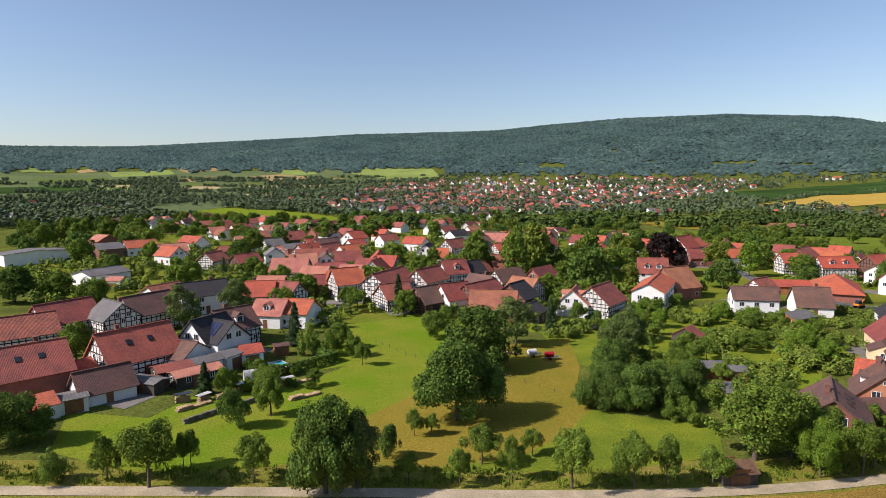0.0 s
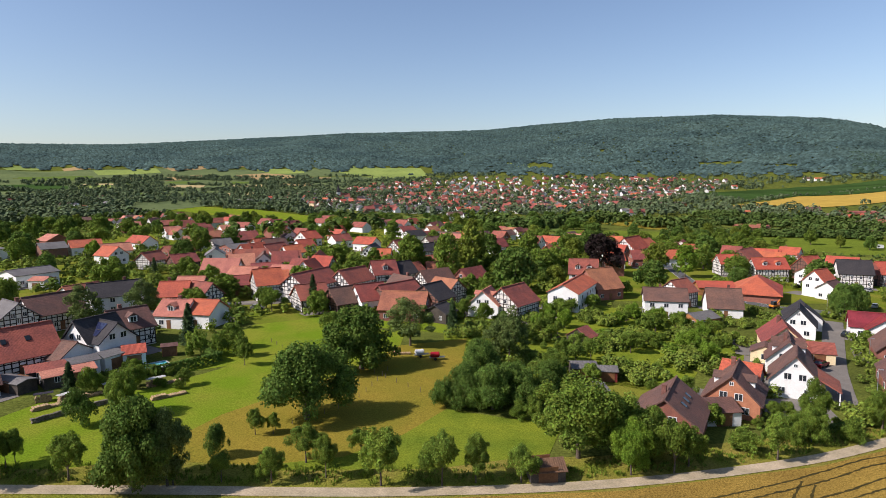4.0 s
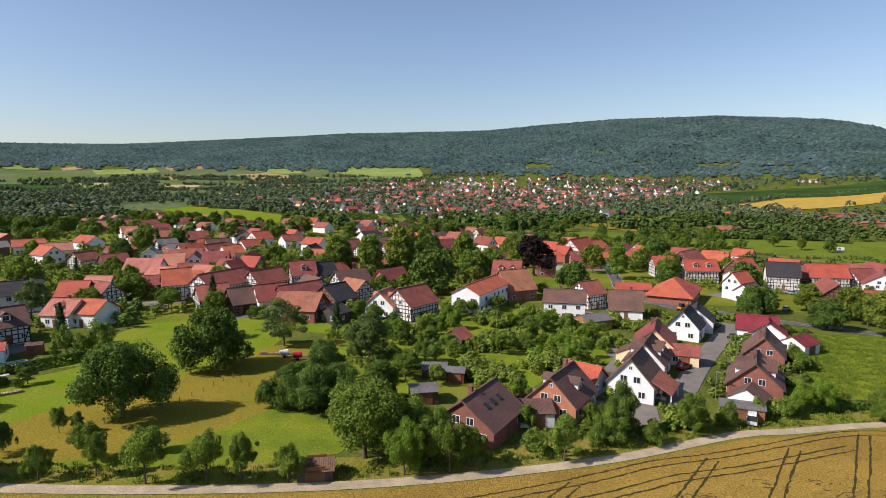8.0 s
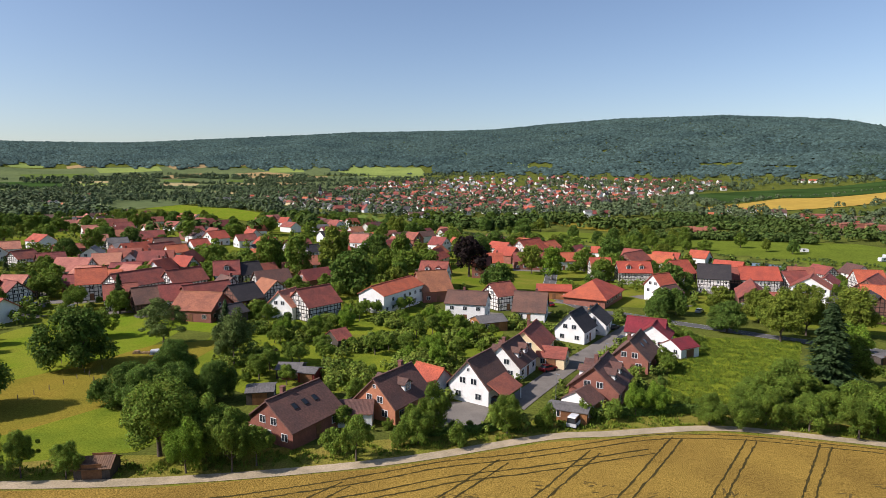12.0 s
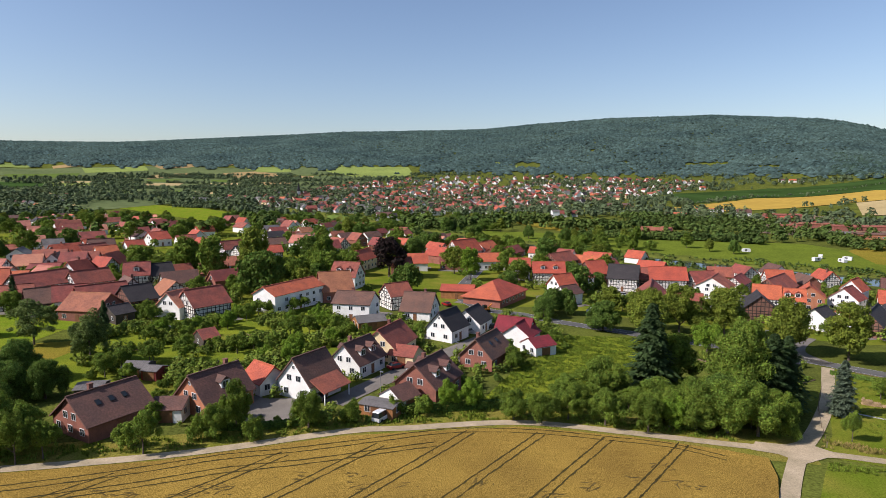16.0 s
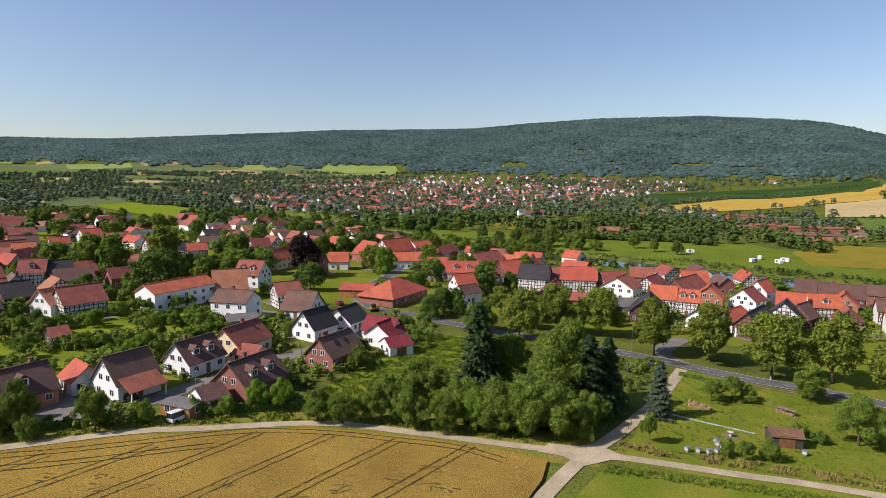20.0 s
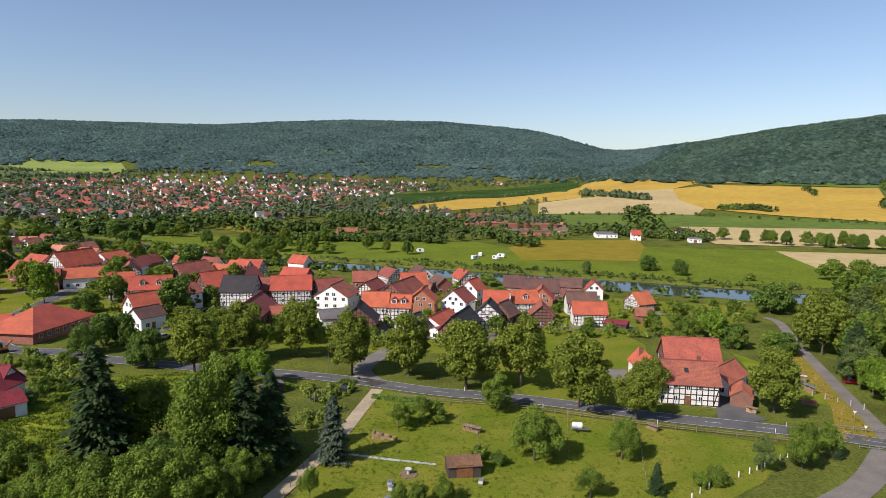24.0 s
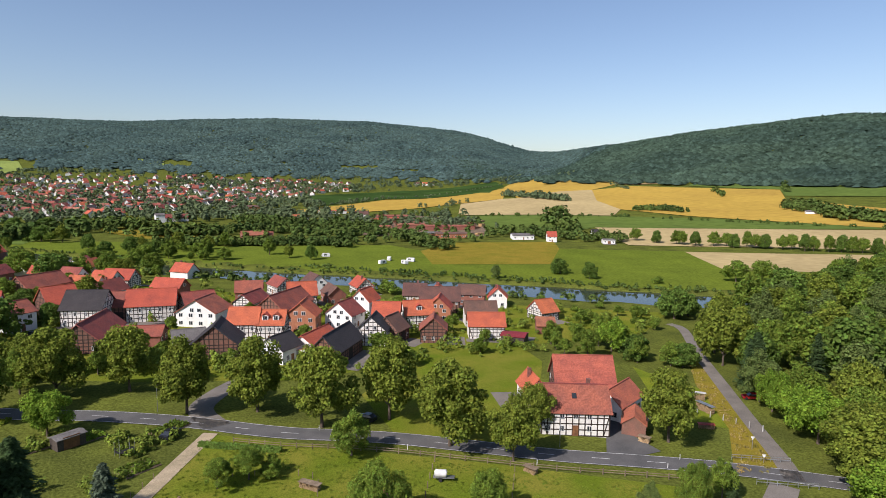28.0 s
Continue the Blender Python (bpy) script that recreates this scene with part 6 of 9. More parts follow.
for _k, _m, _n in (("spruce", "spruce", 2), ("blue_spruce", "blue", 1)):
    for _i in range(_n):
        _rng = random.Random(40 + _i)
        TREE[_k + "_mid"].append((trunk_mesh(14, 0.26, 0, _rng, 1), conifer_mesh(15, 3.6, 6500, LEAF[_m], _rng), 15, 3.6))
        TREE[_k + "_far"].append((trunk_mesh(14, 0.26, 0, _rng, 1), conifer_mesh(15, 3.6, 3200, LEAF[_m], _rng), 15, 3.6))
        TREE[_k].append((trunk_mesh(14, 0.26, 0, _rng, 1), conifer_mesh(15, 3.6, 9000, LEAF[_m], _rng), 15, 3.6))
SAY_TREE = {"oak": ("broad dark-green deciduous tree", "tree"), "linden": ("full yellow-green linden tree", "tree"), "leafy": ("mid-green leafy tree", "tree"),
            "bright": ("bright green bushy tree", "tree"), "birch": ("slender grey-green birch tree", "tree"), "willow": ("drooping grey-green willow tree", "tree"),
            "fruit": ("small round-crowned fruit tree", "tree"), "copper": ("dark purple copper beech tree", "tree"), "bush": ("green garden bush", "bush"),
            "dark_bush": ("dark green bush", "bush"), "spruce": ("tall dark spruce tree", "tree"), "blue_spruce": ("pale blue spruce tree", "tree")}
_count = collections.Counter()
TREES_AT = []


def tree(kind, x, y, h, r=None, where="in the village"):
    """One tree or bush of the given height and crown radius, with its own turn."""
    away = math.hypot(max(0.0, x - 198, -x), y - 10)
    build = "tall_" + kind if h > 12 and kind in ("leafy", "bright", "birch") else kind
    fit = TREE[build + ("" if away < 108 else "_mid" if away < 175 else "_far")]
    v = fit[_count[kind] % len(fit)]
    _count[kind] += 1
    rng = random.Random(int(x * 31) + int(y * 17) * 7)
    sz = h / v[2]
    sr = (r * 0.84 / v[3]) if r else sz * rng.uniform(0.9, 1.1)
    name = "bush" if "bush" in kind else "conifer" if "spruce" in kind else kind + "_tree" if kind in ("oak", "linden", "birch", "willow", "fruit") else "tree"
    bush = "bush" in kind
    t = new(name, v[1] if bush else None)
    t.matrix_basis = pose(x, y, ground_z(x, y), 0, 0, rng.uniform(0, 360)) @ Matrix.Diagonal((sr, sr * rng.uniform(0.92, 1.08), sz, 1))
    lab, cat = SAY_TREE[kind]
    tagged(t, f"{lab} {where}", cat, group="bushes" if cat == "bush" else "trees")
    for nm, me in (("trunk", v[0]), ("crown", v[1])) if not bush else ():
        ob = new(nm, me)
        ob.parent = t
    TREES_AT.append((x, y, (r or h * 0.35)))
    return t


def free(x, y, gap):
    """No house, road or tree within reach."""
    for hx, hy, c, s, l2, w2 in FOOT:
        dx, dy = x - hx, y - hy
        if abs(dx * s + dy * c) < l2 + gap and abs(dx * c - dy * s) < w2 + gap:
            return False
    for rx, ry, w in ROADS_AT:
        if (x - rx) ** 2 + (y - ry) ** 2 < (w + gap * 0.8) ** 2:
            return False
    return True


def scatter(poly, n, kinds, h0, h1, seed, space=0.8, where="in the gardens", gap=1.0):
    rng = random.Random(seed)
    xs, ys = [p[0] for p in poly], [p[1] for p in poly]
    made, tries = 0, 0
    while made < n and tries < n * 30:
        tries += 1
        x, y = rng.uniform(min(xs), max(xs)), rng.uniform(min(ys), max(ys))
        if not inside([x], [y], poly)[0] or any(inside([x], [y], p)[0] for p in PAVED + [OPEN_EDGE, STRIP]):
            continue
        kind = rng.choice(kinds)
        h = rng.uniform(h0, h1) * (0.45 if "bush" in kind else 1)
        rad = h * 0.36
        if not free(x, y, gap + rad * 0.5):
            continue
        if any((x - a) ** 2 + (y - b) ** 2 < (space * (rad + c)) ** 2 for a, b, c in TREES_AT):
            continue
        tree(kind, round(x, 1), round(y, 1), h, where=where)
        made += 1


# ---- the trees that stand out, one by one ----
ROADS_AT += [(x, y, w) for pts, w in LINES for x, y in pts]
tree("oak", 2.0, 92.4, 13.0, 7.6, where="on the pasture")
tree("oak", 7.6, 119.2, 13.2, 7.4, where="on the pasture")
tree("oak", -14.4, 69.1, 13.0, 5, where="on the pasture")
tree("willow", -10.9, 70.4, 11.0, 3.6, where="on the pasture")
tree("oak", 31.5, 111.0, 9.0, 5, where="on the pasture")
tree("oak", 28.0, 99.5, 8.0, 4.5, where="on the pasture")
tree("oak", 32.6, 98.2, 8.5, 5, where="on the pasture")
tree("oak", 36.9, 100.1, 8.0, 4.5, where="on the pasture")
tree("oak", 42.8, 102.2, 8.0, 4, where="on the pasture")
tree("dark_bush", 24.0, 98.7, 5.0, 3, where="on the pasture")
tree("birch", 38.7, 124.1, 13.0, 4.0, where="at the edge of the pasture")
tree("birch", 36.0, 126.3, 10.0, 3.5, where="at the edge of the pasture")
tree("fruit", -23.8, 71.5, 6.5, 2.8, where="beside the farm track")
tree("fruit", -4.6, 71.7, 4.5, 1.7, where="beside the farm track")
tree("fruit", 1.8, 71.7, 5.0, 1.9, where="beside the farm track")
tree("fruit", 8.5, 73.1, 6.0, 1.8, where="beside the farm track")
tree("fruit", 15.8, 71.4, 8.0, 3.2, where="beside the farm track")
tree("fruit", 23.6, 71.7, 7.5, 3.1, where="beside the farm track")
tree("fruit", 28.0, 72.5, 7.0, 2.4, where="beside the farm track")
tree("fruit", 5.0, 77.4, 5.5, 3, where="beside the farm track")
tree("fruit", 12.2, 80.3, 4.0, 2, where="beside the farm track")
tree("fruit", -4.5, 86.1, 4.5, 1.5, where="beside the farm track")
tree("fruit", -1.9, 86.5, 3.5, 1.3, where="beside the farm track")
tree("dark_bush", -7.8, 78.4, 5.0, 2.3, where="beside the farm track")
tree("fruit", -33.8, 74.5, 5.0, 1.6, where="beside the farm track")
tree("fruit", -10.3, 70.7, 4.0, 1.8, where="beside the farm track")
tree("fruit", -36.0, 69.8, 9.0, 4.6, where="beside the meadow")
tree("fruit", -41.8, 71.2, 6.0, 2, where="beside the meadow")
tree("bush", -48.4, 70.6, 4.0, 2.0, where="beside the meadow")
tree("fruit", -33.3, 75.6, 5.0, 1.5, where="beside the meadow")
tree("dark_bush", -31.9, 87.9, 6.0, 3, where="beside the meadow")
tree("leafy", -27.7, 92.9, 8.0, 3, where="beside the meadow")
tree("spruce", -41.5, 101.6, 6.0, 1.8, where="beside the meadow")
tree("bush", -38.2, 101.8, 5.0, 2.5, where="beside the meadow")
tree("oak", -60.1, 80.8, 8.0, 5, where="beside the meadow")
tree("spruce", -33.6, 134.0, 10.0, 2.6, where="in the farm gardens")
tree("bush", -29.0, 126.8, 6.0, 3, where="in the farm gardens")
tree("leafy", -23.3, 132.5, 6.0, 3, where="in the farm gardens")
tree("bush", -19.3, 126.6, 5.0, 2.5, where="in the farm gardens")
tree("fruit", -16.6, 119.9, 5.0, 2, where="in the farm gardens")
tree("bush", -24.1, 126.3, 5.0, 2.5, where="in the farm gardens")
tree("leafy", -74.8, 119.9, 8.0, 4, where="in the farm gardens")
tree("birch", -63.8, 145.4, 12.0, 4.5, where="in the farm gardens")
tree("birch", -54.8, 155.3, 12.0, 4.5, where="in the farm gardens")
tree("leafy", -91.8, 157.1, 11.0, 5, where="in the farm gardens")
tree("leafy", -86.1, 199.5, 11.0, 6, where="in the farm gardens")
tree("oak", -125.1, 173.9, 11.0, 6, where="in the farm gardens")
tree("leafy", -114.5, 177.5, 9.0, 5, where="in the farm gardens")
tree("bright", -130.8, 269.2, 9.0, 4, where="in the farm gardens")
tree("spruce", -79.1, 216.5, 9.0, 2.6, where="in the farm gardens")
tree("oak", -169.2, 281.1, 12.0, 7, where="in the farm gardens")
tree("leafy", 43.2, 80.2, 12.0, 7.0, where="beside the paddock")
tree("leafy", 48.6, 80.6, 9.6, 5.2, where="beside the paddock")
tree("leafy", 53.0, 80.6, 7.8, 4.4, where="beside the paddock")
tree("fruit", 34.0, 72.8, 5.5, 2.4, where="beside the paddock")
tree("bush", 39.2, 93.2, 4.0, 2.6, where="beside the paddock")
tree("bush", 36.6, 94.0, 3.0, 2, where="beside the paddock")
tree("leafy", 95.6, 91.5, 7.0, 3.2, where="at the edge of the estate")
tree("leafy", 83.5, 90.3, 9.0, 2.7, where="at the edge of the estate")
tree("leafy", 81.0, 87.0, 6.0, 3, where="at the edge of the estate")
tree("fruit", 72.2, 80.6, 7.0, 3, where="at the edge of the estate")
tree("bush", 67.7, 92.6, 4.0, 2.6, where="at the edge of the estate")
tree("fruit", 58.2, 78.1, 6.0, 3, where="at the edge of the estate")
tree("fruit", 55.4, 76.1, 8.0, 3, where="at the edge of the estate")
tree("bright", 49.2, 75.3, 8.0, 3, where="at the edge of the estate")
tree("bush", 135.8, 131.3, 5.0, 3, where="at the edge of the estate")
tree("bush", 102.6, 94.3, 4.5, 2, where="at the edge of the estate")
tree("bush", 87.1, 86.7, 4.0, 2.2, where="at the edge of the estate")
tree("bush", 68.4, 82.4, 4.0, 2.6, where="at the edge of the estate")
tree("bush", 78.6, 86.2, 4.0, 2, where="at the edge of the estate")
tree("spruce", -12.9, 172.7, 11.0, 2.6, where="among the houses")
tree("leafy", -1.9, 142.6, 7.0, 4.6, where="among the houses")
tree("birch", 16.9, 137.4, 12.0, 5.9, where="among the houses")
tree("spruce", 27.3, 150.4, 9.0, 2.2, where="among the houses")
tree("leafy", 27.6, 225.8, 20.0, 7.6, where="among the houses")
tree("linden", 38.0, 247.2, 22.0, 8.6, where="among the houses")
tree("oak", 51.4, 210.8, 17.0, 8.6, where="among the houses")
tree("leafy", 64.5, 263.3, 19.0, 6.2, where="among the houses")
tree("copper", 94.8, 256.3, 18.5, 9.4, where="among the houses")
tree("linden", 123.9, 269.5, 14.0, 6.0, where="among the houses")
tree("bright", 130.6, 254.2, 14.5, 6.0, where="among the houses")
tree("leafy", -21.4, 266.1, 10.0, 7.9, where="among the houses")
tree("bush", 90.7, 209.5, 5.0, 3, where="among the houses")
tree("linden", 174.0, 574.7, 14.0, 5.9, where="among the houses")
tree("oak", 192.0, 509.9, 12.0, 5.3, where="among the houses")
tree("oak", 60.5, 413.4, 12.0, 6.6, where="among the houses")
tree("oak", 220.4, 486.5, 10.0, 6.6, where="among the houses")
tree("oak", 230.1, 463.0, 10.0, 7.9, where="among the houses")
tree("leafy", 13.2, 236.8, 19.0, 7.0, where="among the houses")
tree("oak", 160.5, 190.8, 9.0, 4, where="beside the meadow")
tree("linden", 175.5, 192.7, 10.0, 4.5, where="beside the meadow")
tree("linden", 183.5, 182.7, 11.0, 5.5, where="beside the meadow")
tree("leafy", 182.5, 173.6, 10.0, 4, where="beside the meadow")
tree("spruce", 162.8, 114.5, 19.5, 6.8, where="in the grove by the crossing")
tree("leafy", 169.2, 119.5, 13, 6.0, where="in the grove by the crossing")
tree("leafy", 151, 108.6, 9.3, 5.6, where="in the grove by the crossing")
tree("leafy", 177.5, 106.0, 17.5, 6.4, where="in the grove by the crossing")
tree("leafy", 180.5, 110.5, 18.5, 5.6, where="in the grove by the crossing")
tree("spruce", 183.6, 105.4, 16, 5.6, where="in the grove by the crossing")
tree("spruce", 188.0, 108.2, 15, 5.2, where="in the grove by the crossing")
tree("leafy", 159.2, 100.5, 8, 4.6, where="in the grove by the crossing")
tree("leafy", 165.0, 96.8, 9.6, 5.6, where="in the grove by the crossing")
tree("leafy", 170.2, 95.2, 10.2, 5.8, where="in the grove by the crossing")
tree("leafy", 175.2, 94.0, 9.4, 5.4, where="in the grove by the crossing")
tree("fruit", 180.6, 94.4, 6.7, 2.6, where="in the grove by the crossing")
tree("oak", 172.5, 101.5, 9.5, 5.6, where="in the grove by the crossing")
tree("oak", 156.0, 190.2, 9.0, 5, where="in the grove by the crossing")
tree("oak", 151.4, 182.7, 8.0, 4, where="in the grove by the crossing")
tree("leafy", 132.1, 98.6, 6.0, 3, where="in the hedge by the track")
tree("leafy", 137.0, 97.0, 6.0, 3, where="in the hedge by the track")
tree("leafy", 142.4, 99.2, 7.0, 3.5, where="in the hedge by the track")
tree("leafy", 148.7, 96.8, 7.0, 3.5, where="in the hedge by the track")
tree("leafy", 155.8, 94.6, 7.0, 3.5, where="in the hedge by the track")
tree("bright", 160.3, 96.4, 7.0, 3.5, where="in the hedge by the track")
tree("leafy", 164.8, 95.4, 7.0, 4, where="in the hedge by the track")
tree("leafy", 170.4, 95.9, 7.0, 4, where="in the hedge by the track")
tree("leafy", 175.8, 97.6, 6.0, 3.5, where="in the hedge by the track")
tree("bush", 179.3, 92.5, 5.0, 2.5, where="in the hedge by the track")
tree("bright", 124.7, 103.5, 6.0, 2.8, where="in the hedge by the track")
tree("bright", 120.2, 102.4, 6.0, 2.6, where="in the hedge by the track")
tree("bush", 115.4, 99.0, 4.0, 2.4, where="in the hedge by the track")
tree("bush", 110.0, 98.6, 4.0, 2, where="in the hedge by the track")
tree("dark_bush", 186.5, 102.7, 5.0, 2, where="in the hedge by the track")
tree("oak", 166.8, 168.1, 10.0, 5.2, where="beside the main road")
tree("linden", 177.2, 158.5, 15.0, 6.3, where="beside the main road")
tree("linden", 189.3, 167.2, 15.5, 6.5, where="beside the main road")
tree("linden", 202.7, 167.0, 15.5, 6.5, where="beside the main road")
tree("linden", 212.1, 149.1, 15.5, 6.3, where="beside the main road")
tree("linden", 224.8, 144.2, 16.0, 6.7, where="beside the main road")
tree("linden", 234.0, 131.3, 17.0, 6.7, where="beside the main road")
tree("linden", 247.4, 129.6, 17.0, 6.7, where="beside the main road")
tree("linden", 252.1, 113.6, 16.0, 7.4, where="beside the main road")
tree("linden", 269.8, 112.0, 10.5, 3.8, where="beside the main road")
tree("linden", 259.1, 103.7, 12.0, 4.3, where="beside the main road")
tree("linden", 291.5, 97.8, 15.0, 6.0, where="beside the main road")
tree("leafy", 234.6, 117.4, 7.8, 4.0, where="beside the main road")
tree("bright", 188.9, 146.9, 9.0, 4.5, where="on the orchard lawn")
tree("fruit", 212.2, 115.0, 5.0, 3.2, where="on the orchard lawn")
tree("fruit", 217.0, 115.9, 5.4, 3, where="on the orchard lawn")
tree("leafy", 229.4, 94.6, 9.5, 4.6, where="on the orchard lawn")
tree("bush", 220.8, 115.8, 3.2, 2.4, where="on the orchard lawn")
tree("leafy", 244.3, 90.2, 7.4, 3.4, where="on the orchard lawn")
tree("spruce", 241.5, 78.8, 5.0, 1.6, where="on the orchard lawn")
tree("fruit", 230.7, 80.9, 5.0, 2.6, where="on the orchard lawn")
tree("birch", 264.0, 78.6, 7.0, 2.0, where="on the orchard lawn")
tree("leafy", 281.6, 79.2, 6.4, 2.4, where="on the orchard lawn")
tree("leafy", 272.4, 77.4, 8.6, 3.2, where="on the orchard lawn")
tree("spruce", 282.5, 78.0, 5.0, 1.4, where="on the orchard lawn")
tree("bush", 253.1, 77.9, 3.0, 2.2, where="on the orchard lawn")
tree("bush", 249.8, 78.3, 2.6, 1.8, where="on the orchard lawn")
tree("blue_spruce", 197.4, 105.0, 11.3, 3.4, where="beside the gravel track")
tree("bush", 253.2, 78.0, 2.6, 2, where="on the orchard lawn")
tree("fruit", 191.2, 92.8, 6.0, 1.8, where="on the orchard lawn")
tree("linden", 379.3, 151.4, 13.0, 5, where="in the wood beside the lane")
tree("linden", 375.1, 140.3, 13.0, 5, where="in the wood beside the lane")
tree("linden", 358.0, 139.8, 11.0, 4, where="in the wood beside the lane")
tree("birch", 403.0, 150.6, 16.0, 5, where="in the wood beside the lane")
tree("leafy", 400.6, 139.1, 15.0, 5, where="in the wood beside the lane")
tree("birch", 424.5, 140.8, 15.0, 5, where="in the wood beside the lane")
tree("birch", 490.1, 158.8, 16.0, 5, where="in the wood beside the lane")
tree("leafy", 360.0, 118.4, 15.0, 5, where="in the wood beside the lane")
tree("spruce", 349.5, 102.2, 15.0, 4, where="in the wood beside the lane")
tree("birch", 353.6, 94.1, 15.0, 6, where="in the wood beside the lane")
tree("leafy", 376.4, 110.7, 15.0, 5, where="in the wood beside the lane")
tree("bright", 322.6, 92.2, 9.5, 5, where="in the wood beside the lane")
tree("bright", 327.6, 99.4, 10.0, 4.4, where="in the wood beside the lane")
tree("bright", 318.6, 84.6, 11.0, 6, where="in the wood beside the lane")
tree("linden", 314.0, 75.0, 13.0, 7.5, where="in the wood beside the lane")
tree("linden", 307.4, 69.8, 13.0, 7, where="in the wood beside the lane")
tree("bright", 298.0, 63.4, 9.0, 6, where="in the wood beside the lane")
tree("spruce", 340.3, 113.6, 12.0, 3.5, where="in the wood beside the lane")
tree("leafy", 324.5, 79.2, 13.0, 6, where="in the wood beside the lane")
tree("leafy", 338.8, 155.5, 7.0, 4, where="in the farm orchard")
tree("fruit", 332.7, 158.9, 6.0, 3, where="in the farm orchard")
tree("fruit", 329.7, 140.4, 7.0, 3.5, where="in the farm orchard")
tree("leafy", 335.9, 133.9, 7.0, 3.5, where="in the farm orchard")
tree("oak", 397.8, 177.0, 9.0, 5, where="in the farm orchard")
tree("fruit", 331.8, 168.2, 6.0, 3, where="in the farm orchard")
tree("fruit", 366.8, 166.4, 5.0, 2.5, where="in the farm orchard")
tree("fruit", 317.1, 160.8, 6.0, 3, where="in the farm orchard")
tree("fruit", 315.0, 154.5, 5.0, 2.6, where="in the farm orchard")

tree("bush", 203.3, 88.9, 2.9, 1.7, where="beside the beehives")
tree("fruit", 205.4, 87.2, 3.6, 1.7, where="beside the beehives")
tree("bush", 209.9, 87.6, 3.9, 1.9, where="beside the garden hut")
tree("bush", 220.9, 98.0, 2.6, 2.2, where="behind the garden hut")
tree("dark_bush", 222.8, 95.0, 2.2, 1.8, where="behind the garden hut")
tree("linden", 349.6, 127.5, 16.0, 6.6, where="in the wood beside the lane")
tree("linden", 359.0, 137.0, 15.0, 6.6, where="in the wood beside the lane")
tree("spruce", 336.5, 109.5, 15.0, 5.2, where="in the wood beside the lane")
tree("birch", 331.5, 105.0, 12.5, 5.4, where="in the wood beside the lane")
tree("leafy", 320.2, 150.4, 8.7, 4.2, where="in the farm orchard")
tree("bright", 332.2, 152.8, 10.5, 5.0, where="in the farm orchard")
tree("oak", 331.0, 142.6, 7.8, 4.4, where="in the farm orchard")
tree("oak", 338.0, 131.5, 7.4, 4.4, where="in the farm orchard")
tree("oak", 388.9, 176.2, 12.2, 7.0, where="at the end of the lane")
tree("leafy", 320.3, 166.9, 7.5, 3.6, where="in the farm orchard")
tree("oak", 180.4, 345.4, 13.7, 8.5, where="behind the riverside houses")
tree("leafy", 165.3, 374.7, 11.6, 7.5, where="behind the riverside houses")
tree("leafy", 149.0, 314.8, 9.7, 5.0, where="behind the riverside houses")
tree("oak", 141.9, 451.6, 17.0, 10.0, where="by the river")
# orchards and gardens
scatter([(28.7, 145.1), (47.6, 172.5), (76.2, 187.9), (100.5, 157.6), (93.1, 131.1), (71, 121.3), (59.5, 106.9), (47.7, 109.2), (37.8, 118.8)], 90, ['fruit', 'fruit', 'bush', 'bright', 'bush'], 3.5, 6, 1, 0.62, "in the allotment orchard", 1)
scatter([(60.6, 107), (74.7, 92.1), (91.8, 93.1), (85.6, 97.6), (71.4, 107.7)], 14, ['bush', 'fruit'], 3, 5, 11, 0.8, "in the estate gardens", 1)
scatter([(115.9, 112), (128.1, 108.4), (159.2, 102.6), (174.5, 120.5), (156.5, 109.3), (129.8, 107.2)], 24, ['leafy', 'bush', 'fruit'], 4, 6.5, 2, 0.55, "in the hedge by the track", 1)
scatter([(95.8, 151.3), (147.1, 183.5), (157.5, 157), (123.9, 105.2), (114.2, 99.2), (128.4, 134)], 26, ['bush', 'bush', 'fruit', 'dark_bush'], 3, 5, 3, 0.8, "in the estate gardens", 1)
scatter([(-57.8, 161.1), (-30.6, 163.6), (-8.9, 165.5), (31.8, 162.1), (40, 144.9), (58, 259.7), (-16.3, 266.4), (-82.6, 240.5)], 90, ['leafy', 'bush', 'fruit', 'dark_bush', 'leafy'], 5, 9.5, 4, 0.8, "among the old farmhouses", 1)
scatter([(-149.1, 207), (-86.9, 239.9), (-63.6, 325.4), (94.2, 354.5), (223.3, 730.7), (-125.1, 766.2), (-596.2, 824.4)], 260, ['leafy', 'oak', 'fruit', 'bush', 'linden', 'leafy', 'oak'], 7, 14, 5, 0.8, "among the village houses", 1)
scatter([(70.4, 176.3), (113.3, 220.3), (158.2, 227), (169.6, 188.8), (290.9, 522.7), (99.1, 422.5), (42.2, 282.7)], 95, ['leafy', 'bush', 'oak', 'linden', 'leafy'], 7, 14, 6, 0.8, "among the village houses", 1)
scatter([(155.7, 216.9), (207.8, 172.4), (283.8, 154.8), (321.4, 173.4), (370.8, 171.5), (399.8, 196.1), (335.3, 226.7), (232.4, 315.6), (143.2, 324.4)], 60, ['bush', 'fruit', 'leafy'], 4, 7, 7, 0.8, "behind the riverside houses", 1)
scatter([(347.5, 133.1), (410.7, 170.7), (619.8, 207.4), (453.5, 110.3), (313.8, 60.3), (306.3, 78.7), (333.7, 108.4)], 58, ['leafy', 'birch', 'oak', 'linden', 'leafy', 'birch', 'oak'], 10, 18, 8, 0.68, "in the wood beside the lane", 1)
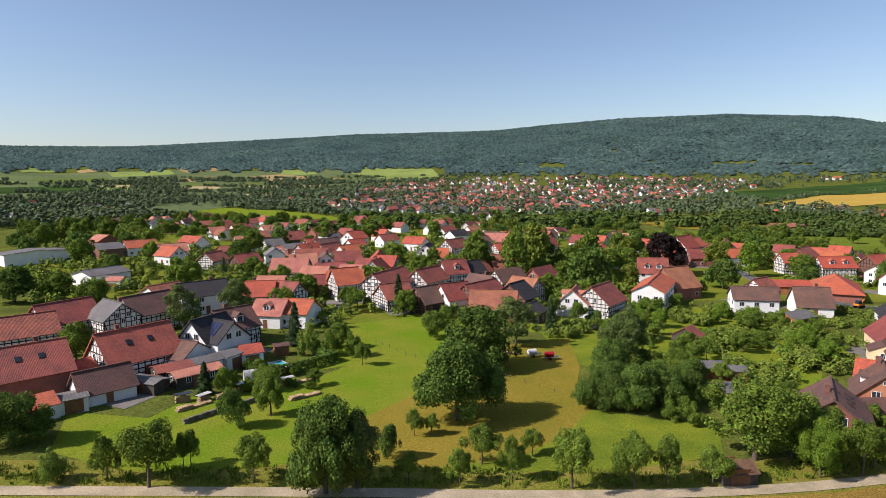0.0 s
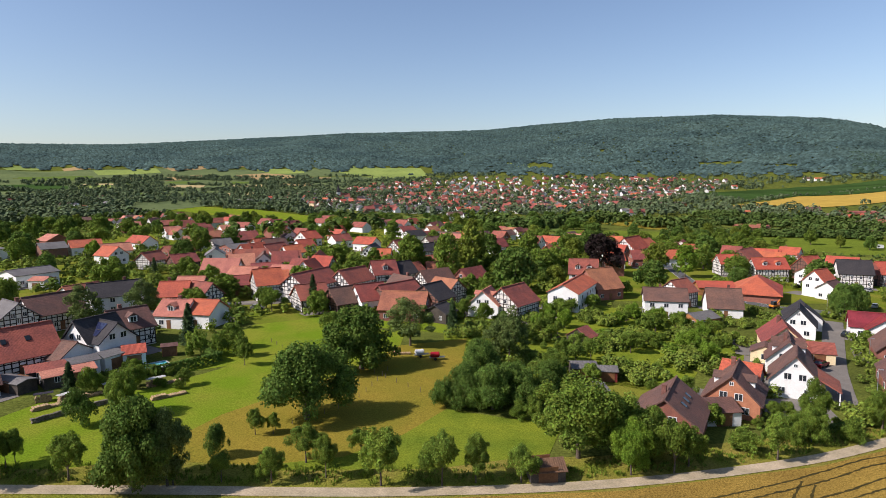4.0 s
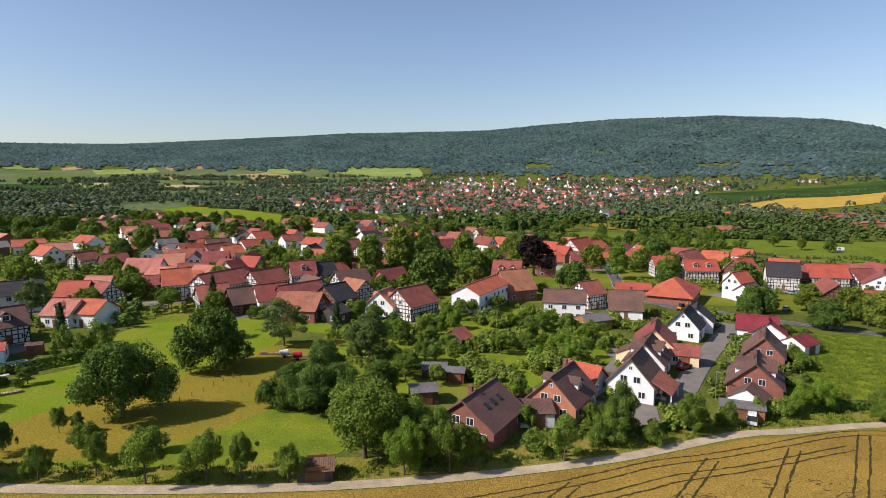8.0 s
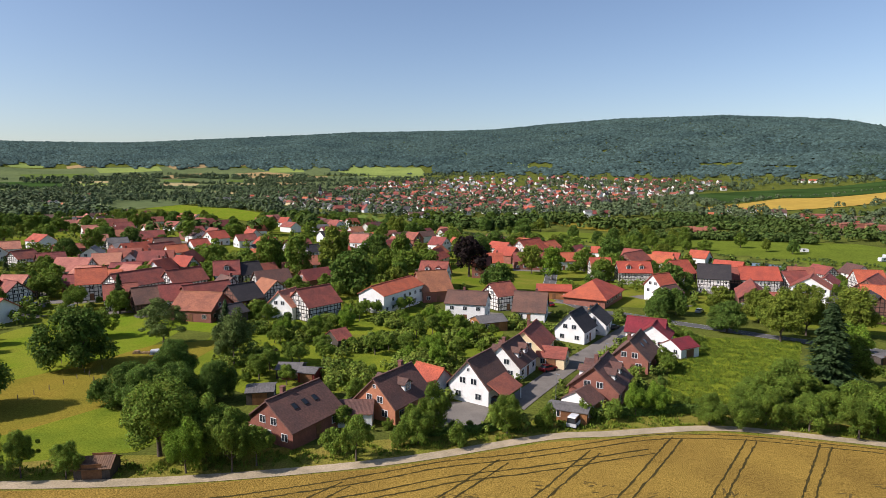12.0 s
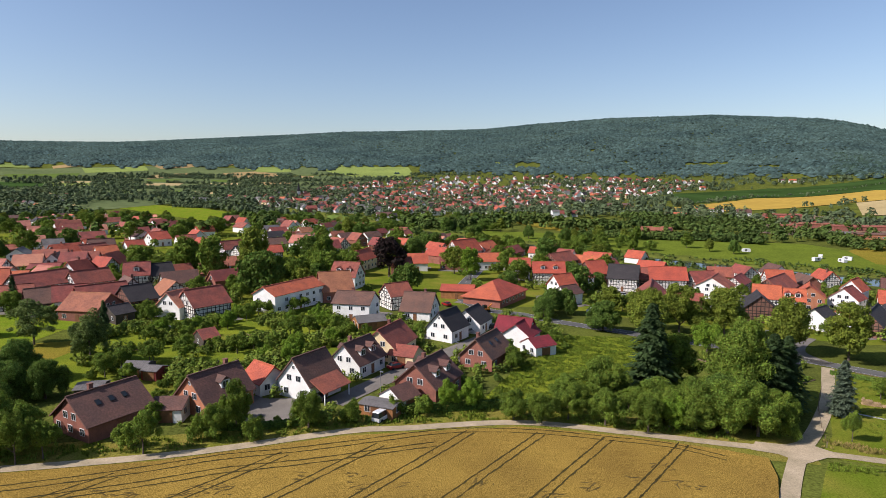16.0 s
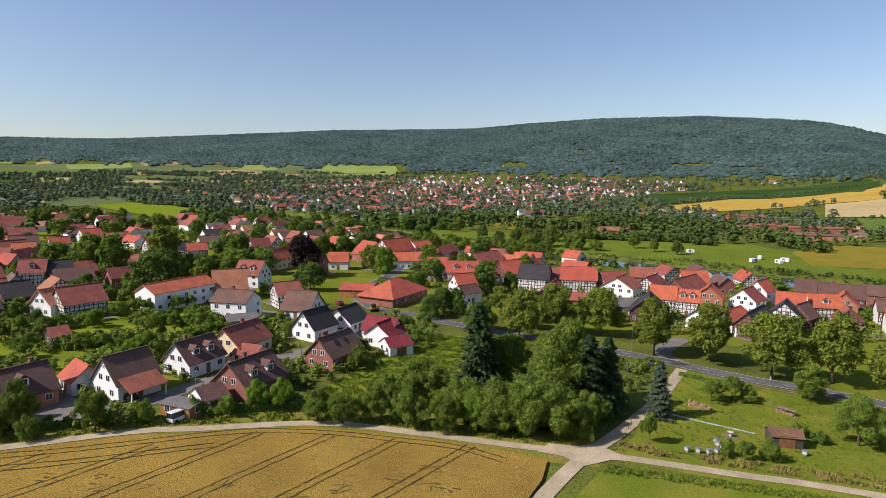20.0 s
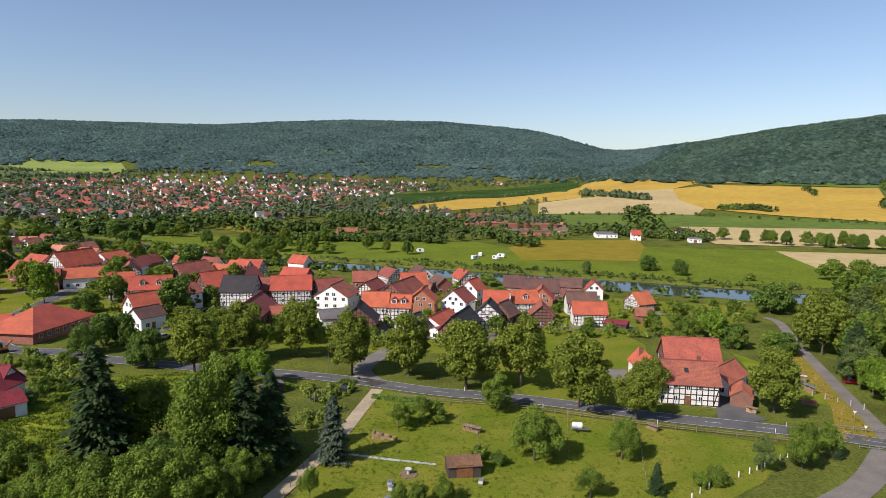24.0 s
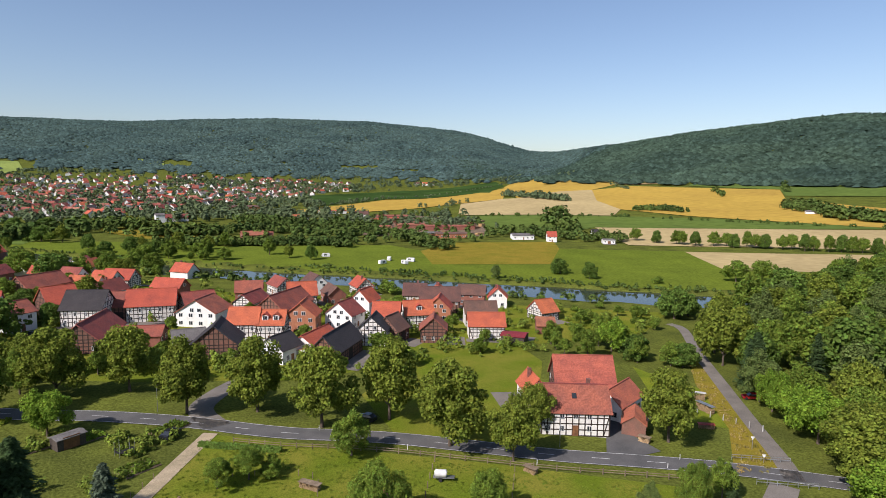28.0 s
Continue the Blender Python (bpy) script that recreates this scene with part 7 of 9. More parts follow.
scatter([(138.0, 104.5), (150.0, 104.0), (166.1, 100.1), (178.1, 96.6), (187.4, 101.9), (184.0, 113.0), (170.0, 111.0), (154.9, 106.7)], 34, ['leafy', 'bush', 'dark_bush', 'bush'], 4, 7, 9, 0.55, "in the grove by the crossing", 1)
scatter([(-75.7, 99.7), (-70.8, 112.2), (-45.8, 104), (-32.1, 101.9), (-19, 105.5), (-35.7, 121.6), (-48.4, 138.7), (-56.1, 120.3)], 16, ['bush', 'fruit', 'bush'], 3, 5, 10, 0.8, "in the farm garden", 1)

# ---- buildings across the river ----
house(378.7, 917.3, 90, 56.8, 20.0, 4.0, 6.0, "B", "OW", detail=0, name="market_hall")
house(473.6, 802.7, 98, 36.1, 12.0, 4.0, 5.0, "O", "W", detail=0)
house(404.5, 732.0, 95, 25.4, 10.0, 4.0, 6.0, "O", "W", detail=0)
house(317.4, 561.4, 91, 23.0, 12.0, 3.5, 6.0, "Q", "K", detail=2)
house(510.7, 691.7, 104, 38.5, 18.0, 4.5, 6.0, "R", "K", detail=0)
house(488.7, 737.3, 101, 16.1, 9.0, 4.0, 8.0, "B", "W", detail=0)
house(485.8, 594.1, 105, 30.1, 22.0, 4.0, 5.0, "Q", "K", detail=0)
house(511.4, 556.7, 109, 50.5, 18.0, 4.0, 5.0, "R", "K", detail=0)
house(454.0, 509.3, 106, 31.7, 12.0, 4.0, 5.0, "G", "K", detail=2)
house(465.3, 642.2, 102, 8.4, 8.0, 4.0, 7.0, "O", "KO", detail=0)
house(477.9, 495.8, 109, 28.8, 12.0, 4.0, 5.0, "B", "KO", detail=2)
house(541.1, 430.8, 119, 7.8, 8.0, 5.0, 9.0, "O", "W", detail=2)
house(530.6, 458.9, 116, 19.0, 14.0, 3.5, 5.0, "G", "W", detail=2)
house(606.0, 444.6, 122, 7.4, 8.0, 3.5, 6.0, "D", "W", detail=2)
house(577.7, 399.6, 124, 10.1, 8.0, 3.0, 4.0, "G", "W", detail=2)
house(962.3, 444.8, 139, 10.9, 8.0, 3.5, 5.0, "G", "W", detail=0)
house(1044.9, 1589.5, 107, 35.0, 10.0, 5.0, 9.0, "O", "W", detail=0)
house(1022.7, 1620.3, 106, 14.9, 9.0, 5.0, 9.0, "B", "W", detail=0)
house(446.6, 571.9, 103, 11.3, 9.0, 4.0, 6.0, "R", "W", detail=0)
house(496.7, 658.2, 104, 11.0, 10.0, 4.0, 6.0, "O", "K", detail=0)
house(320.9, 552.0, 104, 19.0, 12.0, 3.5, 6.0, "Q", "K", detail=0)
house(-295.9, 1026.0, 59, 28.0, 18.0, 9.0, 11.0, "G", "W", detail=0)
house(-321.0, 1035.1, 58, 25.0, 14.0, 5.0, 6.0, "G", "W", detail=0)
house(-267.1, 1062.1, 61, 34.4, 10.0, 6.0, 9.0, "G", "W", detail=0)
house(46.5, 719.8, 77, 18.6, 10.0, 6.0, 10.0, "B", "W", detail=0)
house(62.7, 714.1, 79, 12.6, 9.0, 5.5, 9.0, "D", "W", detail=0)
house(257.1, 741.8, 83, 9.0, 8.0, 8.0, 10.0, "G", "W", detail=0)
house(274.7, 754.8, 85, 24.5, 10.0, 4.0, 8.0, "R", "W", detail=0)

CARAVANS = [(349.8, 362.1), (360.7, 375.7), (362.3, 356.5), (370.7, 364.8), (329.8, 409.4)]
AVENUE = [(609.7, 399.4), (613.5, 379.3), (622.1, 365.6), (623.2, 360.7), (626.6, 350.4), (639.4, 342.6)]
AVENUE_END = (732.6, 211.5)
tree("leafy", 299.1, 436.3, 12.0, 4.5, where="by the river")
tree("linden", 306.6, 414.7, 9.0, 4, where="by the river")
tree("oak", 316.6, 399.9, 10.0, 4, where="by the river")
tree("oak", 425.1, 284.5, 9.0, 6, where="by the river")
tree("oak", 427.8, 263.4, 10.0, 4, where="by the river")
tree("leafy", 493.5, 222.2, 12.0, 7, where="by the river")
tree("leafy", 507.1, 216.1, 12.0, 7, where="by the river")
tree("bush", 450.4, 236.7, 4.0, 4, where="by the river")
tree("birch", 382.1, 286.3, 8.0, 3.5, where="by the river")
tree("leafy", 238.4, 450.0, 12.0, 6, where="by the river")
tree("oak", 218.2, 477.2, 12.0, 7, where="by the river")
tree("bush", 312.7, 272.0, 6.0, 6, where="by the river")
tree("leafy", 267.5, 421.8, 8.0, 6, where="by the river")
tree("leafy", 255.6, 425.0, 7.0, 5, where="by the river")
tree("oak", 602.2, 201.2, 14.0, 8, where="by the river")
CHURCH = (-150.8, 1161.7)
HEDGES = []
for _side, _n, _h, _w in ((25, 130, 3.6, 5), (-20, 460, 1.6, 4)):
    HEDGES.append(([(RIVER_A[0] + RD[0] * u + RN[0] * (_side + float(np.interp(u, BEND[0], BEND[1]))), RIVER_A[1] + RD[1] * u + RN[1] * (_side + float(np.interp(u, BEND[0], BEND[1])))) for u in range(-120, 800, 40)], _n, _h, _w))
HEDGES.append(([(243.3, 545.4), (272.9, 514.3), (313, 497.4), (354, 480), (364.3, 457.2)], 260, 6, 9))
HEDGES.append(([(277.7, 598.2), (318.5, 623.2), (367.4, 580.1), (401.2, 548.7)], 160, 7, 14))
HEDGES.append(([(839.9, 915.4), (836.6, 837.4), (836.4, 751.4)], 90, 10, 14))
HEDGES.append(([(829, 600.3), (856, 580.6), (860, 551.8)], 70, 7, 10))
HEDGES.append(([(1000.2, 500.1), (996.5, 464.3), (947.5, 397.9), (936.8, 335.8)], 150, 12, 20))
HEDGES.append(([(596.3, 684.1), (637.4, 641.7), (688.2, 603.7), (749.9, 559.4), (812.8, 449.1), (886.2, 313.9)], 70, 4, 4))
HEDGES.append(([(485.2, 947.1), (698.6, 1109.4), (1011.8, 1209.8), (1130.1, 1279.6)], 110, 4, 5))
HEDGES.append(([(207.1, 409.7), (228.2, 379.6), (267.1, 346.4), (288, 332.4)], 90, 4, 6))
HEDGES.append(([(301.2, 373.8), (348.1, 321.8), (382, 285.7), (422.3, 241.5), (456.7, 207)], 160, 2, 7))
HEDGES.append(([(416.9, 603.4), (427.4, 555.4), (436.4, 479.3), (421.7, 415.2)], 90, 7, 12))
HEDGES.append(([(535.4, 499.4), (555.9, 472.5), (565.3, 443), (595.8, 402.9)], 90, 8, 14))
HEDGES.append(([(697.5, 614.8), (640.8, 538.3), (599.9, 474)], 50, 11, 14))
HEDGES.append(([(1300.9, 1133.9), (1144.9, 960.4), (1073.1, 845.4)], 40, 5, 6))
HEDGES.append(([(1157.1, 724.2), (1085.2, 650.3)], 14, 9, 8))
HEDGES.append(([(1376, 732.8), (1219.5, 627.6)], 16, 9, 8))
HEDGES.append(([(-125.9, 877.5), (-48.2, 784.4), (14.8, 710.3)], 130, 4, 9))
HEDGES.append(([(67.8, 687), (124.4, 614.4), (195.2, 676.8), (244.8, 671.4)], 200, 10, 22))
HEDGES.append(([(-292.7, 929), (-198.7, 903.3), (-109.2, 795.4)], 160, 6, 14))
HEDGES.append(([(345.1, 733.2), (375.6, 653.4), (441, 609.5)], 190, 8, 18))
HEDGES.append(([(237.6, 604.7), (281.7, 600.2)], 60, 9, 16))
HEDGES.append(([(480.7, 1134.1), (526.7, 1024.7)], 60, 7, 14))
HEDGES.append(([(-654.2, 904.9), (-560.0, 1060.0), (-470.0, 1110.0)], 260, 9, 30))

_rng = random.Random(23)
for _k in range(46):
    _a, _r = _rng.uniform(-46, -7), _rng.uniform(1250, 2450)
    _x, _y, _t, _l = 100 + _r * math.sin(radians(_a)), _r * math.cos(radians(_a)), _rng.uniform(-0.5, 0.5), _rng.uniform(90, 260)
    HEDGES.append(([(_x, _y), (_x + _l * math.cos(_t) * 0.5, _y + _l * math.sin(_t) * 0.5 + _rng.uniform(-15, 15)), (_x + _l * math.cos(_t), _y + _l * math.sin(_t))], int(_l / 4), 9, 9))

# ---- far trees, hedges and the far town ----
FIELD_PLOTS = COVER + PAVED + [OPEN_EDGE]


def off_fields(x, y):
    k = np.ones(len(x), bool)
    for p in FIELD_PLOTS:
        k &= ~inside(x, y, p)
    return k & ((np.abs(river_off(x, y)) > 17) | (y > 860))


def tufted(x, y, h, rng, name, label, per=56, squat=1.0, grain=0.115, mat=None):
    """Far trees as one mesh: each a heap of leaf tufts round an uneven crown."""
    n = len(x)
    z = land(x, y)
    r = h * 0.42 * squat * rng.uniform(0.8, 1.2, n)
    d = rng.normal(size=(n, per, 3))
    d /= np.linalg.norm(d, axis=2, keepdims=True)
    d[..., 2] = np.where(d[..., 2] < -0.55, -d[..., 2], d[..., 2])
    q = rng.uniform(0.55, 1.08, (n, per, 1)) * (1 + 0.22 * np.sin(d[..., :1] * 5 + rng.uniform(0, 6, (n, 1, 1))))
    c = d * q * np.stack([r, r, h * 0.5], 1)[:, None, :]
    c += np.stack([x, y, z + h * 0.52], 1)[:, None, :]
    nr = d + rng.normal(scale=0.36, size=d.shape) + np.array([0, 0, 0.45])
    nr /= np.linalg.norm(nr, axis=2, keepdims=True)
    u = np.cross(nr, np.array([0.3, 0.2, 0.93]))
    u /= np.linalg.norm(u, axis=2, keepdims=True) + 1e-9
    w = np.cross(nr, u)
    s = (h[:, None, None] * grain + (0.05 if mat == M.get("shrub") else 0.15)) * rng.uniform(0.7, 1.3, (n, per, 1))
    corners = [c + u * s * a + w * s * b for a, b in ((-1, -0.4), (0.3, -1), (1, 0.4), (-0.3, 1))]
    ob = new(name, soup(name, np.stack(corners, 2), 4, mat or M["leaf_far_hazy"]))
    return tagged(ob, label, "shrubs" if mat == M.get("shrub") else "trees", kind="stuff")


def far_trees(n, az0, az1, r0, r1, h0, h1, seed, label, keep=None, mat="leaf_far_hazy"):
    rng = np.random.default_rng(seed)
    az = np.radians(rng.uniform(az0, az1, n))
    r = 1 / (1 / r0 - rng.random(n) * (1 / r0 - 1 / r1))
    x, y = 100 + r * np.sin(az), r * np.cos(az)
    k = off_fields(x, y)
    if keep is not None:
        k &= keep(x, y)
    x, y = x[k], y[k]
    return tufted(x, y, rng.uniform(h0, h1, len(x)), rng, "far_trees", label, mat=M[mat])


def clumped(x, y):
    return np.sin(x * 0.013 + 2 * np.sin(y * 0.004)) + np.sin(y * 0.011 + x * 0.004) > 0.1


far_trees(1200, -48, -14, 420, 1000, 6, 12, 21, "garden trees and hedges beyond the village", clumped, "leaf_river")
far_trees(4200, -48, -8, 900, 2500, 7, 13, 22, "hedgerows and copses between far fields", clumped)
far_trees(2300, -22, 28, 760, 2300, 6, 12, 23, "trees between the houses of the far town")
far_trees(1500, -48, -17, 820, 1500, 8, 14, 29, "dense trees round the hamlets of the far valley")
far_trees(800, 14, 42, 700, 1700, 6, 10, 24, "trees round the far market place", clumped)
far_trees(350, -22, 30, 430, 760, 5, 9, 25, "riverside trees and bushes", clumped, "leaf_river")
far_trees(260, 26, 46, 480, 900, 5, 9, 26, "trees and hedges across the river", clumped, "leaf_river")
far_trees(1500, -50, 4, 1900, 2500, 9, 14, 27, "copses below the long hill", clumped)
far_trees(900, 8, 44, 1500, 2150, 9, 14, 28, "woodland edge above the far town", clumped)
for _k, (_line, _n, _h, _w) in enumerate(HEDGES):
    _rng = np.random.default_rng(60 + _k)
    _p = np.array(curve_points(_line, 2.0))
    _j = _rng.integers(0, len(_p), _n)
    _x, _y = _p[_j, 0] + _rng.normal(0, _w * 0.4, _n), _p[_j, 1] + _rng.normal(0, _w * 0.4, _n)
    tufted(_x, _y, _rng.uniform(0.55, 1.25, _n) * _h, _rng, "hedgerow", "uneven leafy hedgerow", 60 if _h > 3 else 30, 1.1, mat=M["leaf_river" if _y.mean() < 760 else "leaf_far_hazy"])
_ax, _ay = AVENUE[-1]
for _k in range(20):
    _t = (_k + 1) / 20
    AVENUE.append((_ax + (AVENUE_END[0] - _ax) * _t + random.Random(_k).uniform(-4, 4), _ay + (AVENUE_END[1] - _ay) * _t + random.Random(_k + 50).uniform(-2, 2)))
for _k, (_x, _y) in enumerate(AVENUE):
    tree(("leafy", "oak", "leafy")[_k % 3], _x, _y, 11.5 + 2.5 * random.Random(_k + 7).random(), 5.2, where="in the avenue between fields")


def shared(name, build, mat):
    bm = bmesh.new()
    build(bm)
    bmesh.ops.recalc_face_normals(bm, faces=bm.faces)
    me = bpy.data.meshes.new(name)
    bm.to_mesh(me)
    bm.free()
    for m in mat if isinstance(mat, list) else [mat]:
        me.materials.append(m)
    return me


def gable_body(L, W, e, r):
    def go(bm):
        pr = [(-W / 2, -1), (W / 2, -1), (W / 2, e), (0, r), (-W / 2, e)]
        a, b = [bm.verts.new((-L / 2, *p)) for p in pr], [bm.verts.new((L / 2, *p)) for p in pr]
        bm.faces.new(a)
        bm.faces.new(b)
        for i in range(5):
            bm.faces.new((a[i], b[i], b[(i + 1) % 5], a[(i + 1) % 5]))
    return go


def gable_roof(L, W, e, r):
    def go(bm):
        k = (r - e) / (W / 2)
        pr = [(-W / 2 - 0.5, e - 0.5 * k), (0, r), (W / 2 + 0.5, e - 0.5 * k), (W / 2 + 0.5, e - 0.5 * k + 0.3), (0, r + 0.3), (-W / 2 - 0.5, e - 0.5 * k + 0.3)]
        a, b = [bm.verts.new((-L / 2 - 0.5, *p)) for p in pr], [bm.verts.new((L / 2 + 0.5, *p)) for p in pr]
        bm.faces.new(a)
        bm.faces.new(b)
        for i in range(6):
            bm.faces.new((a[i], b[i], b[(i + 1) % 6], a[(i + 1) % 6]))
    return go


TOWN = []
for _i, (_l, _w, _e, _r, _roof, _wall) in enumerate((
        (11, 9, 4.5, 7.8, "R", "W"), (12, 9, 5, 8.8, "O", "W"), (10, 9, 4, 9, "R", "W"), (13, 10, 5.5, 8.8, "P", "W"), (11, 10, 4.5, 8.3, "O", "T"),
        (12, 9, 4, 8.5, "B", "W"), (11, 9, 5, 8.3, "R", "Y"), (10, 9, 4.5, 9, "D", "W"), (14, 11, 5, 8.8, "R", "K"), (12, 10, 4.5, 8.3, "G", "W"))):
    TOWN.append((shared("wall", gable_body(_l, _w, _e, _r), WALL[_wall]), shared("roof", gable_roof(_l, _w, _e, _r), ROOF[_roof]), f"{SAY_WALL[_wall]} house with {SAY_ROOF[_roof]} roof far off", (_l, _w, _e, _r, _roof, _wall)))


def in_town(az, r):
    lo = np.interp(az, (-19, -12, 0, 6, 12, 16, 24), (1100, 860, 790, 790, 930, 1080, 1480))
    hi = np.interp(az, (-19, -12, -6, 0, 12, 24), (1300, 1550, 1900, 2150, 2150, 1850))
    return (r > lo) & (r < hi)


_rng = np.random.default_rng(77)
_taken, _made, _rest = [], 0, []
for _ in range(5200):
    _az = _rng.uniform(-19, 24)
    _rr = 1 / (1 / 780 - _rng.random() * (1 / 780 - 1 / 2150))
    if not in_town(_az, _rr):
        continue
    _x, _y = 100 + _rr * math.sin(radians(_az)), _rr * math.cos(radians(_az))
    if not off_fields(np.array([_x]), np.array([_y]))[0] or any((_x - a) ** 2 + (_y - b) ** 2 < 16 ** 2 for a, b in _taken):
        continue
    _taken.append((_x, _y))
    _v = int(_rng.choice(10, p=[.2, .07, .16, .06, .06, .14, .07, .1, .05, .09]))
    _turn = float(_rng.choice([10, 100, 25, 115, 60, 150])) + float(_rng.normal(0, 6))
    if _rr < 1500 and _made < 130:
        _h = new("town_house")
        _h.matrix_basis = pose(_x, _y, ground_z(_x, _y), 0, 0, _turn)
        tagged(_h, TOWN[_v][2], "house", group="far town houses")
        for _nm, _me in (("wall", TOWN[_v][0]), ("roof", TOWN[_v][1])):
            _o = new(_nm, _me)
            _o.parent = _h
        _made += 1
    else:
        _rest.append((_x, _y, _turn, _v))
    if len(_taken) > 760:
        break
_vs, _fs, _mi, _mats = [], [], [], []
for _x, _y, _turn, _v in _rest:
    _m = pose(_x, _y, ground_z(_x, _y), 0, 0, _turn)
    for _me in TOWN[_v][:2]:
        if _me.materials[0] not in _mats:
            _mats.append(_me.materials[0])
        _k = len(_vs)
        _vs += [tuple(_m @ p.co) for p in _me.vertices]
        for p in _me.polygons:
            _fs.append(tuple(i + _k for i in p.vertices))
            _mi.append(_mats.index(_me.materials[0]))
tagged(new("town_houses", raw_mesh("town_houses", _vs, _fs, _mats, index=_mi)), "many small white houses with red roofs far away", "town", kind="stuff")

# the church with its grey spire
_x, _y = CHURCH
church = new("church")
church.matrix_basis = pose(_x, _y, ground_z(_x, _y), 0, 0, 20)
tagged(church, "small church with a dark pointed spire in the far town", "church")
for _nm, _me in (("nave", shared("nave", gable_body(20, 11, 7, 13), WALL["W"])), ("roof", shared("roof", gable_roof(20, 11, 7, 13), ROOF["R"]))):
    child(_nm, _me, church, pose(0, 0, 0))


def _tower(bm):
    box(bm, -14, -8, -3, 3, -1, 16)


def _spire(bm):
    b = [bm.verts.new((-11 + 3.4 * c, 3.4 * s, 16)) for c, s in ((-1, -1), (1, -1), (1, 1), (-1, 1))]
    t = bm.verts.new((-11, 0, 31))
    bm.faces.new(b)
    for i in range(4):
        bm.faces.new((b[i], b[(i + 1) % 4], t))


child("tower", shared("tower", _tower, WALL["T"]), church, pose(0, 0, 0))
child("spire", shared("spire", _spire, ROOF["D"]), church, pose(0, 0, 0))


def caravan(x, y, turn):
    c = new("caravan")
    c.matrix_basis = pose(x, y, ground_z(x, y), 0, 0, turn)
    tagged(c, "white caravan parked on the river meadow", "caravan", group="caravans")
    bm = bmesh.new()
    pr = [(-2.6, 0.5), (2.4, 0.5), (2.7, 1.2), (2.3, 2.5), (1.6, 2.7), (-2.2, 2.7), (-2.7, 2.2)]
    a, b = [bm.verts.new((px, -1.1, pz)) for px, pz in pr], [bm.verts.new((px, 1.1, pz)) for px, pz in pr]
    bm.faces.new(a)
    bm.faces.new(b[::-1])
    for i in range(7):
        bm.faces.new((a[i], b[i], b[(i + 1) % 7], a[(i + 1) % 7]))
    bmesh.ops.recalc_face_normals(bm, faces=bm.faces)
    part("body", bm, M["white_paint"], c)
    for s in (-1, 1):
        child("window", WINDOW[(1.8, 1.3)], c, pose(0.4, s * 1.1, 1.75, 0, 0, 0 if s < 0 else 180))
        bm = bmesh.new()
        bmesh.ops.create_cone(bm, cap_ends=True, segments=12, radius1=0.35, radius2=0.35, depth=0.22, matrix=pose(-0.2, s * 1.0, 0.34, 90))
        part("wheel", bm, M["timber"], c)
    bm = bmesh.new()
    box(bm, 2.5, 3.8, -0.06, 0.06, 0.4, 0.5)
    part("drawbar", bm, M["asphalt"], c)


for _k, (_x, _y) in enumerate(CARAVANS):
    caravan(_x, _y, 20 + 37 * _k)

# ---- shrubs, beds and yards of the gardens ----
M["shrub"] = material("mixed garden shrubs", (0.168, 0.212, 0.02968), 0.8, second=(0.08736, 0.1251, 0.0212), vary=0.3, scale=0.22, fine=1.5, bump=0.0, per_island=0.38, spec=0.05, hue=0.02)


def open_ground(x, y, gap):
    """Which of the points are clear of houses, roads and fields."""
    k = off_fields(x, y)
    for hx, hy, c, s, l2, w2 in FOOT:
        dx, dy = x - hx, y - hy
        k &= ~((np.abs(dx * s + dy * c) < l2 + gap) & (np.abs(dx * c - dy * s) < w2 + gap))
    for pts, w in LINES:
        for rx, ry in curve_points(pts, 2.5) if abs(pts[0][1]) < 400 else ():
            k &= (x - rx) ** 2 + (y - ry) ** 2 > (w + gap + 0.4) ** 2
    return k


def shrubbery(poly, n, h0, h1, seed, label, per=100, grain=0.07, thin=-0.2):
    rng = np.random.default_rng(seed)
    xs, ys = [p[0] for p in poly], [p[1] for p in poly]
    x, y = rng.uniform(min(xs), max(xs), n), rng.uniform(min(ys), max(ys), n)
    k = inside(x, y, poly)
    x, y = x[k], y[k]
    k = (np.sin(x * 0.31 + 2 * np.sin(y * 0.11)) + np.sin(y * 0.27 + 1.5 * np.sin(x * 0.13)) > thin) & open_ground(x, y, 0.9)
    x, y = x[k], y[k]
    h = h0 + (h1 - h0) * rng.random(len(x)) ** 2
    tufted(x, y, h, rng, "garden_shrubs", label, per, 1.15, grain, M["shrub"])


shrubbery([(25.2, 134.6), (24.6, 170), (46.8, 193.4), (76.7, 192.4), (101.4, 160.9), (94.4, 131.3), (70.8, 119.4), (59.5, 106.9), (47.8, 106.2), (39.1, 108.6)], 4200, 0.7, 3.0, 201, "shrubs and small trees crowding the allotment gardens", 130, 0.06, 0.45)
shrubbery([(57.6, 120.5), (72, 149.8), (113.6, 181.8), (156.4, 187.6), (154.2, 159.5), (128.1, 108.4), (105.8, 94.7), (77.4, 88.1), (62.9, 96.2)], 3000, 0.8, 3.0, 202, "hedges and shrubs of the estate gardens")
shrubbery([(-79.6, 118.7), (-60.4, 137.7), (-32.1, 145.2), (-14.6, 158.7), (10.4, 167.8), (39.2, 170.3), (65.6, 208.4), (68.7, 280.3), (-13.1, 310.1), (-103.9, 319.2), (-175.1, 251.9)], 6000, 1.0, 4.5, 203, "shrubs in the gardens of the old village")
